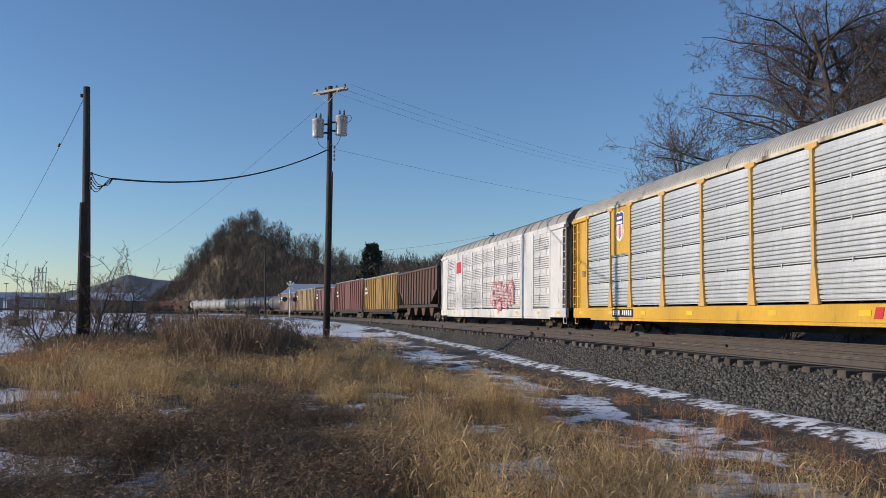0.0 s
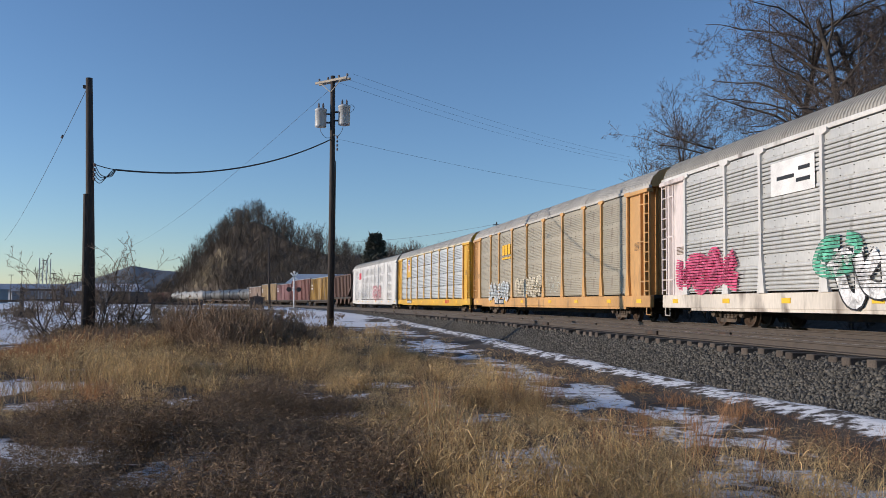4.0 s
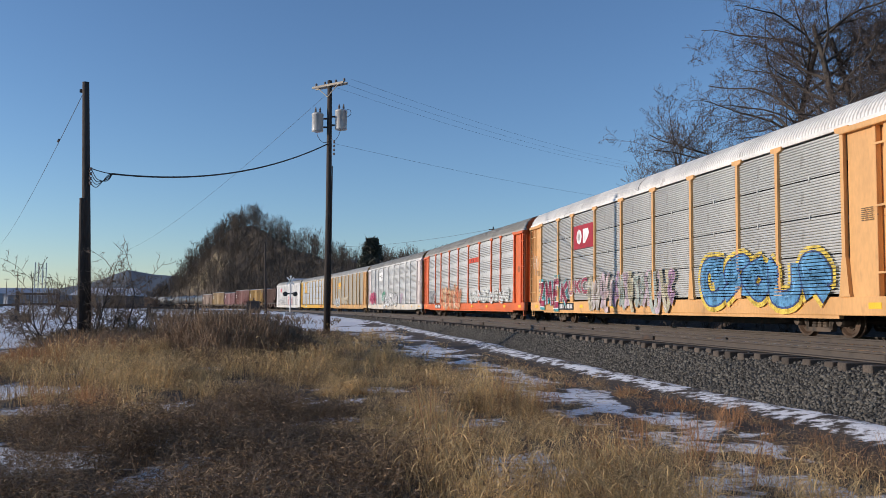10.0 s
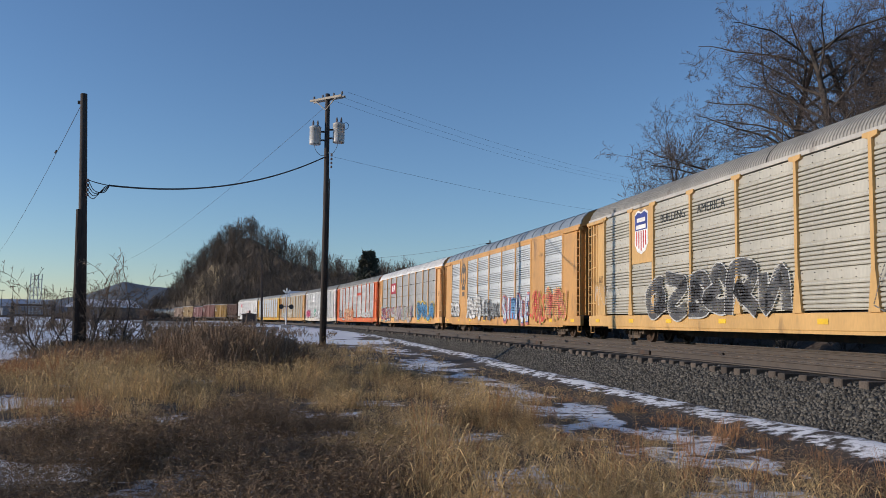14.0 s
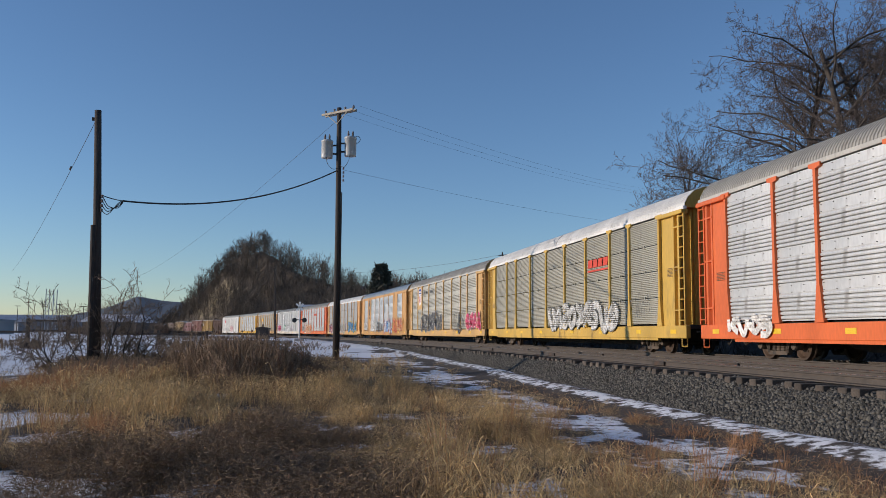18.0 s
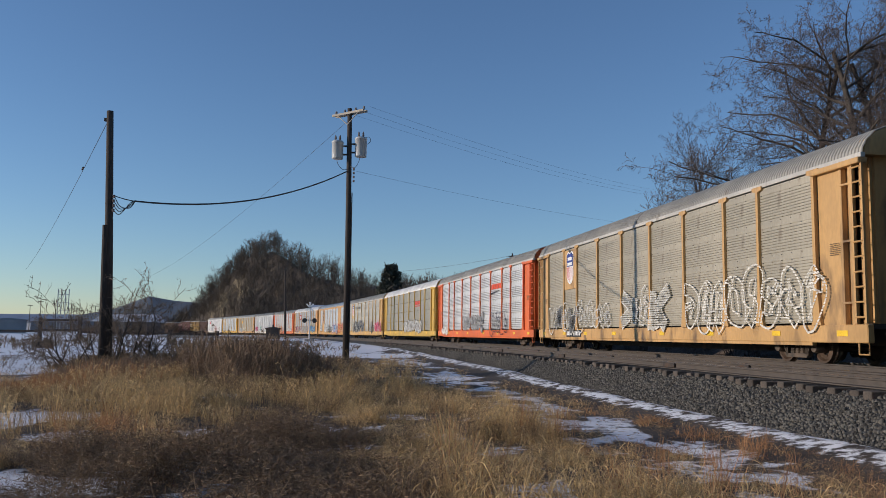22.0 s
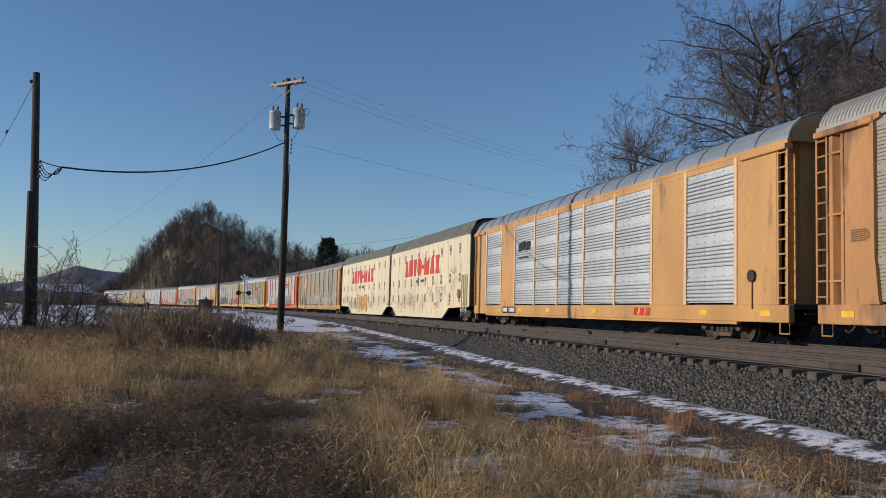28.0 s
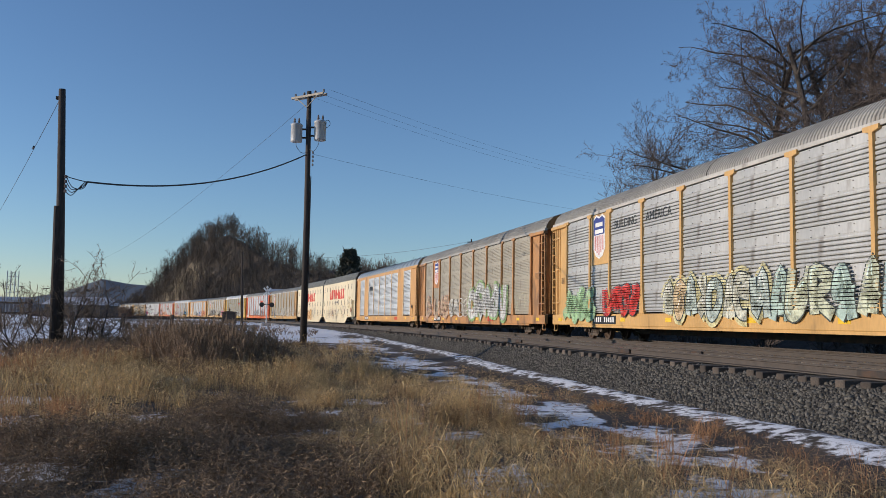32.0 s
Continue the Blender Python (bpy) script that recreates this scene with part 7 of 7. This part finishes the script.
#        tufts, from, to, half width, share of stems
BANDS = ((6800, 5.4, 13.5, 0.0018, 1.0), (9000, 13.5, 26, 0.0034, 0.65), (6200, 26, 48, 0.007, 0.4))
for band, (n, d0, d1, wide, share) in enumerate(BANDS):
    r = np.random.default_rng(800 + band)
    q = lambda k: max(3, int(k * share))
    forms = {"gold": [foxtail(r, q(20), q(20), wide) for k in range(6)], "tawny": [foxtail(r, q(9), q(30), wide) for k in range(6)],
             "weed": [dead_weed(r, q(8), q(8), q(17), wide * 0.8) for k in range(6)], "rust": [broom(r, q(30), q(34), wide) for k in range(6)]}
    x, y = scatter(n, d0, d1, 820 + band)
    thick, lat = cover(x, y)
    k = r.random(n) < thick * 1.25
    x, y, lat = x[k], y[k], lat[k]
    g, d, u = kinds_at(x, y)
    pick = r.random(len(x)) * (g + d + u + 1e-6)
    swell = 0.3 + 1.25 * np.clip((fbm(x / 1.3, y / 1.5, 81, 3) - 0.28) * 1.9, 0, 1)  # taller clumps throw shade on lower ones
    size = swell * (0.75 + 0.5 * r.random(len(x))) * np.clip(0.42 + (lat - 8.0) / 6, 0.42, 1)
    pick = np.where((pick >= g) & (pick < g + d) & (r.random(len(x)) < 0.46), g * r.random(len(x)), pick)  # stray grass among the weeds
    choose = (pick < g * 0.6, (pick >= g * 0.6) & (pick < g), (pick >= g) & (pick < g + d), pick >= g + d)
    for (name, high), sel in zip((("gold", 0.5), ("tawny", 0.38), ("weed", 0.46), ("rust", 0.66)), choose):
        soups[name] += planted(forms[name], x[sel], y[sel], high * size[sel], r)
# thinner growth all round, to the sides and behind
r = np.random.default_rng(590)
x, y = scatter(1500, 1.6, 24, 591, half=148, turn=181)
k = lateral(x, y) > 8.0
x, y = x[k], y[k]
half = len(x) // 2
soups["tawny"] += planted([foxtail(r, 8, 8, 0.004)], x[:half], y[:half], 0.25 + 0.3 * r.random(half), r)
soups["weed"] += planted([dead_weed(r, 5, 5, 8, 0.004)], x[half:], y[half:], 0.25 + 0.3 * r.random(len(x) - half), r)
# litter on the bare ground and the snow
for band, (n, d0, d1, blen, bwid) in enumerate(((52000, 4.6, 13, 0.05, 0.006), (40000, 13, 28, 0.08, 0.011))):
    x, y = scatter(n, d0, d1, 700 + band)
    r = np.random.default_rng(705 + band)
    lat = lateral(x, y)
    k = (lat > 6.3) & (r.random(n) < np.clip(0.25 + (lat - 6.6) * 0.5, 0.05, 0.9) * np.clip(1.1 - snow_cover(x, y) * 1.6, 0.18, 1) * np.clip((fbm(x / 0.4, y / 0.4, 95, 2) - 0.3) * 3, 0.1, 1))
    x, y = x[k], y[k]
    dice = r.random(len(x))
    c = np.stack([x, y, ground_z(x, y) + 0.07 * r.random(len(x))], -1)
    for name, sel in (("weed", dice < 0.55), ("tawny", (dice >= 0.55) & (dice < 0.78)), ("rust", dice >= 0.78)):
        m = int(sel.sum())
        soups[name].append(bits(c[sel], np.full(m, blen), np.full(m, bwid), r, 0.1))


def join(name, pieces, material, label):
    return tagged(raw_mesh(name, *merge(pieces), material), label, "grass", kind="stuff")


join("golden_grass", soups["gold"], gold_mat, "tall dry golden grass with nodding seed heads")
join("tawny_grass", soups["tawny"], tawny_mat, "tangled tawny dry grass")
join("dark_weeds", soups["weed"], weed_mat, "dark brown dead weeds and stalks")
join("rusty_grass", soups["rust"], rust_mat, "rust-red dry grass in clumps")


# a mound of dense brown brush, and low brush before the leaning pole
def brush(n, cx, cy, rx, ry, h0, h1, width, seed):
    """A thicket of thin branching stems: lower towards its rim, uneven on top."""
    r = np.random.default_rng(seed)
    k = 22
    a, q = r.random(n // k) * 6.283, np.sqrt(r.random(n // k))
    mx, my = cx + rx * q * np.cos(a), cy + ry * q * np.sin(a)
    top = (h0 + (h1 - h0) * fbm(mx / 0.9, my / 0.9, seed, 3) * (0.7 + 0.6 * r.random(n // k))) * (1 - 0.55 * q ** 3)
    return planted([dead_weed(r, 6, 6, 10, width) for j in range(5)], mx, my, top, r, 0.9)


brush_mat = mat("brown_brush_near", (0.29, 0.2, 0.128), 0.9, 0, var=0.3, scale=0.7, island=0.4, bump=0, world_space=True)
join("brush", brush(14000, -5.2, 24.6, 1.8, 2.2, 0.9, 2.1, 0.005, 5) + brush(12000, -6.6, 26.2, 1.6, 2.0, 0.8, 2.1, 0.0055, 6) + brush(9000, -10.0, 26.5, 2.6, 2.2, 0.35, 1.1, 0.005, 7), brush_mat, "dense mound of leafless brown brush")
join("snow_weeds", brush(2200, -17, 34, 7, 7, 0.15, 0.6, 0.006, 15) + brush(5000, -10, 38, 7, 7, 0.2, 0.9, 0.008, 16) + brush(4200, -22, 60, 16, 16, 0.35, 1.3, 0.014, 17) + brush(5200, -11.5, 31.5, 3.4, 1.8, 0.3, 1.2, 0.007, 18), weed_mat, "sparse dead stalks standing in snow")
# ---- crossing signal, masts, boxes, fence and far buildings ----
def crossing_signal():
    x, y = -17.3, 105.0
    z = gz(x, y)
    post = tagged(new("crossing_signal"), "white railway crossing signal mast with dark lamps", "signal")
    post.location = (x, y, z)
    white, black = mat("signal_white", (0.7, 0.7, 0.68), 0.5, dirt=(0.4, 0.36, 0.3), dirt_at=0.66), plate_black
    part("mast", Shape().tube([(0, 0, 0), (0, 0, 4.75)], 0.09, 8), white, post)
    part("base", Shape().box(-0.55, 0.55, -0.4, 0.4, -0.3, 0.35, 0.05), mat("concrete", (0.32, 0.3, 0.28), 0.9), post)
    for a in (45, -45):
        part("crossbuck", Shape().box(-0.62, 0.62, -0.13, -0.1, -0.1, 0.1), white, post, at=pose(0, 0, 4.25, 0, a, 0))
    part("lamp_arm", Shape().box(-0.75, 0.75, -0.06, 0.06, 2.62, 2.72), black, post)
    for u in (-0.62, 0.62):
        lamp = part("lamp_disc", Shape().lathe([(0.3, -0.16), (0.3, -0.12), (0.13, -0.1), (0.13, 0.05)], "y", (u, 0, 2.62), 16), black, post)
    part("bell", Shape().lathe([(0.16, 4.75), (0.14, 4.85), (0.05, 4.92)], "z", sides=10), white, post)


def relay_box():
    x, y = -22.9, 110.0
    z = gz(x, y)
    b = tagged(new("relay_cabinet"), "dark rusty trackside relay cabinet with a low roof", "cabinet")
    b.location = (x, y, z)
    dark = mat("cabinet_paint", (0.055, 0.042, 0.036), 0.8, dirt=(0.12, 0.07, 0.04), dirt_at=0.58)
    part("body", Shape().box(-0.8, 0.8, -0.6, 0.6, 0, 1.5, 0.03), dark, b)
    part("roof", Shape().loft([[(u, v, w) for u, w in ((-0.92, 1.5), (0.92, 1.5), (0.85, 1.62), (0, 1.78), (-0.85, 1.62))] for v in (-0.7, 0.7)]), dark, b)
    part("vent", Shape().lathe([(0.1, 1.7), (0.1, 2.0), (0.14, 2.02), (0.03, 2.1)], "z", sides=8), dark, b)
    part("door", Shape().box(-0.6, 0.6, -0.64, -0.6, 0.15, 1.35, 0.01), dark, b)


crossing_signal(), relay_box()
m = tagged(new("wooden_mast"), "thin weathered wooden mast beside the crossing", "pole")
m.location = (-18.35, 95, gz(-18.35, 95))
part("shaft", Shape().tube([(0, 0, -0.3), (-0.3, 0, 8.3)], 0.15, 9, 0.09), pole_wood, m)
part("cap", Shape().box(-0.42, -0.18, -0.1, 0.1, 8.25, 8.4), steel_dark, m)
concrete = mat("old_concrete", (0.36, 0.34, 0.31), 0.9, 0, var=0.2, scale=0.8, bump=0.4)
for a, b, c, d, h, lab in ((-24.5, -15.2, 86, 88.2, 0.32, "low concrete retaining edge with snow"), (-40, -24, 116, 117.2, 0.4, "pale concrete barrier beside the road")):
    w = tagged(part("concrete_edge", Shape().box(a, b, c, d, gz((a + b) / 2, c) - 0.5, gz((a + b) / 2, c) + h, 0.06), concrete), lab, "barrier")
    tagged(part("snow_cap", Shape().box(a + 0.1, b - 0.1, c + 0.1, d - 0.1, gz((a + b) / 2, c) + h - 0.02, gz((a + b) / 2, c) + h + 0.1, 0.05), mat("snow", (0.85, 0.86, 0.9), 0.8, 0, var=0.04, scale=2, bump=0.3)), "thin layer of snow on concrete", "snow", kind="stuff")

# wooden fence and a box on the snowy field
fence = tagged(new("fence"), "dark timber rail fence on the snowy field", "fence")
dark_timber = mat("dark_timber", (0.06, 0.045, 0.036), 0.9, var=0.3, grain=0.3)
fx = [-58, -50.5, -43.0, -38.9, -35.1, -31.2, -26.5, -22.0]
for k, x in enumerate(fx):
    part("post", Shape().box(x - 0.16, x + 0.16, 79.85, 80.15, gz(x, 80) - 0.4, gz(x, 80) + (2.1 if -40 < x < -34 else 1.2), 0.03), dark_timber, fence)
for a, b in zip(fx[:-1], fx[1:]):
    for zz in ((1.8, 0.85) if -40 < a < -36 else (0.7,)):
        part("rail", Shape().box(a, b, 79.9, 80.1, gz(a, 80) + zz, gz(a, 80) + zz + 0.2, 0.02), dark_timber, fence)
bx = tagged(new("timber_block"), "dark weathered timber block lying in snow", "block")
part("body", Shape().box(-0.55, 0.55, -0.4, 0.4, -0.1, 0.42, 0.06), dark_timber, bx)
bx.matrix_basis = pose(-26.5, 55, gz(-26.5, 55), 0, 0, 8)


def shed(name, label, x, y, w, d, h, roof_h, wall_c, roof_c, turn=0, doors=3):
    b = tagged(new(name), label, "building")
    b.matrix_basis = pose(x, y, gz(x, y), 0, 0, turn)
    part("wall", Shape().box(-w / 2, w / 2, -d / 2, d / 2, -0.5, h, 0.02), wall_c, b)
    part("roof", Shape().loft([[(u, v, z) for v, z in ((-d / 2 - 0.4, h - 0.1), (-d / 2 - 0.4, h + 0.05), (0, h + roof_h), (d / 2 + 0.4, h + 0.05), (d / 2 + 0.4, h - 0.1))] for u in (-w / 2 - 0.4, w / 2 + 0.4)]), roof_c, b)
    for k in range(doors):
        u = -w / 2 + (k + 0.5) * w / doors
        dr = part("door", Shape().box(u - 1.0, u + 1.0, -d / 2 - 0.08, -d / 2, 0, 2.6, 0.02), mat("shed_door", (0.2, 0.2, 0.21), 0.6), b)
        part("window", Shape().box(u + 1.5, u + 2.6, -d / 2 - 0.06, -d / 2, 1.3, 2.3, 0.02), mat("window_glass", (0.05, 0.06, 0.08), 0.15), b)
    return b


metal_wall, metal_roof = mat("shed_wall", (0.30, 0.28, 0.25), 0.7, var=0.15, scale=0.3), mat("shed_roof", (0.40, 0.45, 0.52), 0.45, 0.2, var=0.1, scale=0.3)
shed("warehouse", "long shed with a blue-grey metal roof behind the train", -14, 222, 46, 18, 5.4, 3.2, metal_wall, metal_roof, -14, 4)
shed("lineside_shed", "low grey metal shed across the snowy field", -100, 170, 30, 9, 2.7, 0.3, mat("grey_cladding", (0.3, 0.29, 0.28), 0.8, var=0.2, scale=0.3), mat("dark_roof", (0.24, 0.24, 0.25), 0.7), -24, 3)
shed("workshop", "small workshop with a snowy pale roof", -69, 182, 12, 8, 2.8, 1.6, mat("brown_boards", (0.12, 0.09, 0.07), 0.85), mat("pale_roof", (0.5, 0.5, 0.52), 0.6), -8, 1)
shed("hill_house", "long dark house on the wooded ridge", -32, 318, 24, 8, 3.4, 1.6, mat("dark_boards", (0.05, 0.043, 0.04), 0.85), mat("slate_roof", (0.09, 0.095, 0.11), 0.6), -22, 3)
house_at = beside(-292, -60)
bpy.data.objects["hill_house"].location = (house_at.x, house_at.y, float(hill_z(np.array([-292.0]), np.array([-60.0]))[0]) + 0.4)
# plain town beyond the field: low boxes, masts
town = mat("town_wall", (0.26, 0.27, 0.29), 0.9, var=0.2, scale=0.1, obj_random=0.4)
rr = random.Random(12)
for k in range(14):
    a, d = rr.uniform(-29.5, -20.5), rr.uniform(420, 800)
    x, y = d * math.sin(radians(a)), d * math.cos(radians(a))
    w, h = rr.uniform(12, 34), rr.uniform(3.5, 8)
    t = tagged(new("town_building"), "low hazy building of a distant town", "building", group="distant town")
    t.matrix_basis = pose(x, y, -0.6, 0, 0, rr.uniform(-20, 20))
    part("wall", Shape().box(-w / 2, w / 2, -5, 5, -1, h), town, t)
    part("roof", Shape().loft([[(u, v, z) for v, z in ((-5.5, h), (0, h + rr.uniform(0.8, 2)), (5.5, h))] for u in (-w / 2 - 0.5, w / 2 + 0.5)]), town, t)
for x, y, h in ((-118, 262, 9.5), (-134, 275, 10.5), (-97, 230, 8), (-150, 300, 10)):
    t = tagged(new("lamp_mast"), "slim far lamp mast over the valley yard", "mast")
    t.location = (x, y, -0.8)
    part("shaft", Shape().tube([(0, 0, 0), (0, 0, h)], 0.14, 6, 0.08), steel_dark, t)
    part("head", Shape().box(-0.9, 0.9, -0.15, 0.15, h, h + 0.2), steel_dark, t)
hopper = tagged(new("lattice_tower"), "slim grey lattice tower far behind the shrubs", "tower")
hopper.location = (-82, 178, gz(-82, 178))
for u in (-0.8, 0.8):
    for v in (-0.8, 0.8):
        part("leg", Shape().box(u - 0.07, u + 0.07, v - 0.07, v + 0.07, 0, 9.5), galv, hopper)
for k in range(5):
    part("deck", Shape().box(-0.9, 0.9, -0.9, 0.9, 1.7 * k + 1.5, 1.7 * k + 1.58), galv, hopper)
# the pole far behind the train's roof
fp = tagged(new("line_pole"), "far wooden line pole with cross arm on the ridge", "utility pole")
fp.location = (14.5, 190, 6)
part("shaft", Shape().tube([(0, 0, -6), (0, 0, 13.4)], 0.2, 7, 0.14), pole_wood, fp)
part("cross_arm", Shape().box(-0.9, 0.9, -0.1, 0.1, 12.6, 12.8), pole_wood, fp), part("transformer", Shape().lathe([(0.28, 11.2), (0.3, 11.3), (0.3, 12.1), (0.1, 12.2)], "z", (-0.35, -0.2, 0), 9), steel_dark, fp)
wire("ridge_line", (14.5, 190, 18.9), (-34, 262, 19.5), 1.2, 0.03, "thin line along the ridge"), wire("ridge_line", (14.5, 190, 18.9), (40, 150, 19.5), 1.0, 0.03, "thin line along the ridge")
# ---- movement ----
SPEED, START = 12.09, 25.25


def car_rows(center, half):
    """Poses of a car whose middle lies center metres behind the leading autorack's front coupling."""
    rows = []
    for k in range(65):
        t = k * 0.5
        s = center - START - SPEED * t
        a, b = Vector(track_at(s - half)[:2]), Vector(track_at(s + half)[:2])
        mid, d = (a + b) / 2, b - a
        rows.append((t, pose(mid.x, mid.y, 0, 0, 0, math.degrees(math.atan2(d.y, d.x)))))
    return rows


def motions():
    for car, center, half in TRAIN:
        walk(car, car_rows(center, half))
    for ws, radius in WHEELS:
        at = ws.location.copy()
        turn = -math.degrees(SPEED / radius) / FPS
        walk(ws, [(k / FPS, pose(*at, 0, turn * k, 0)) for k in range(961)])


motions()
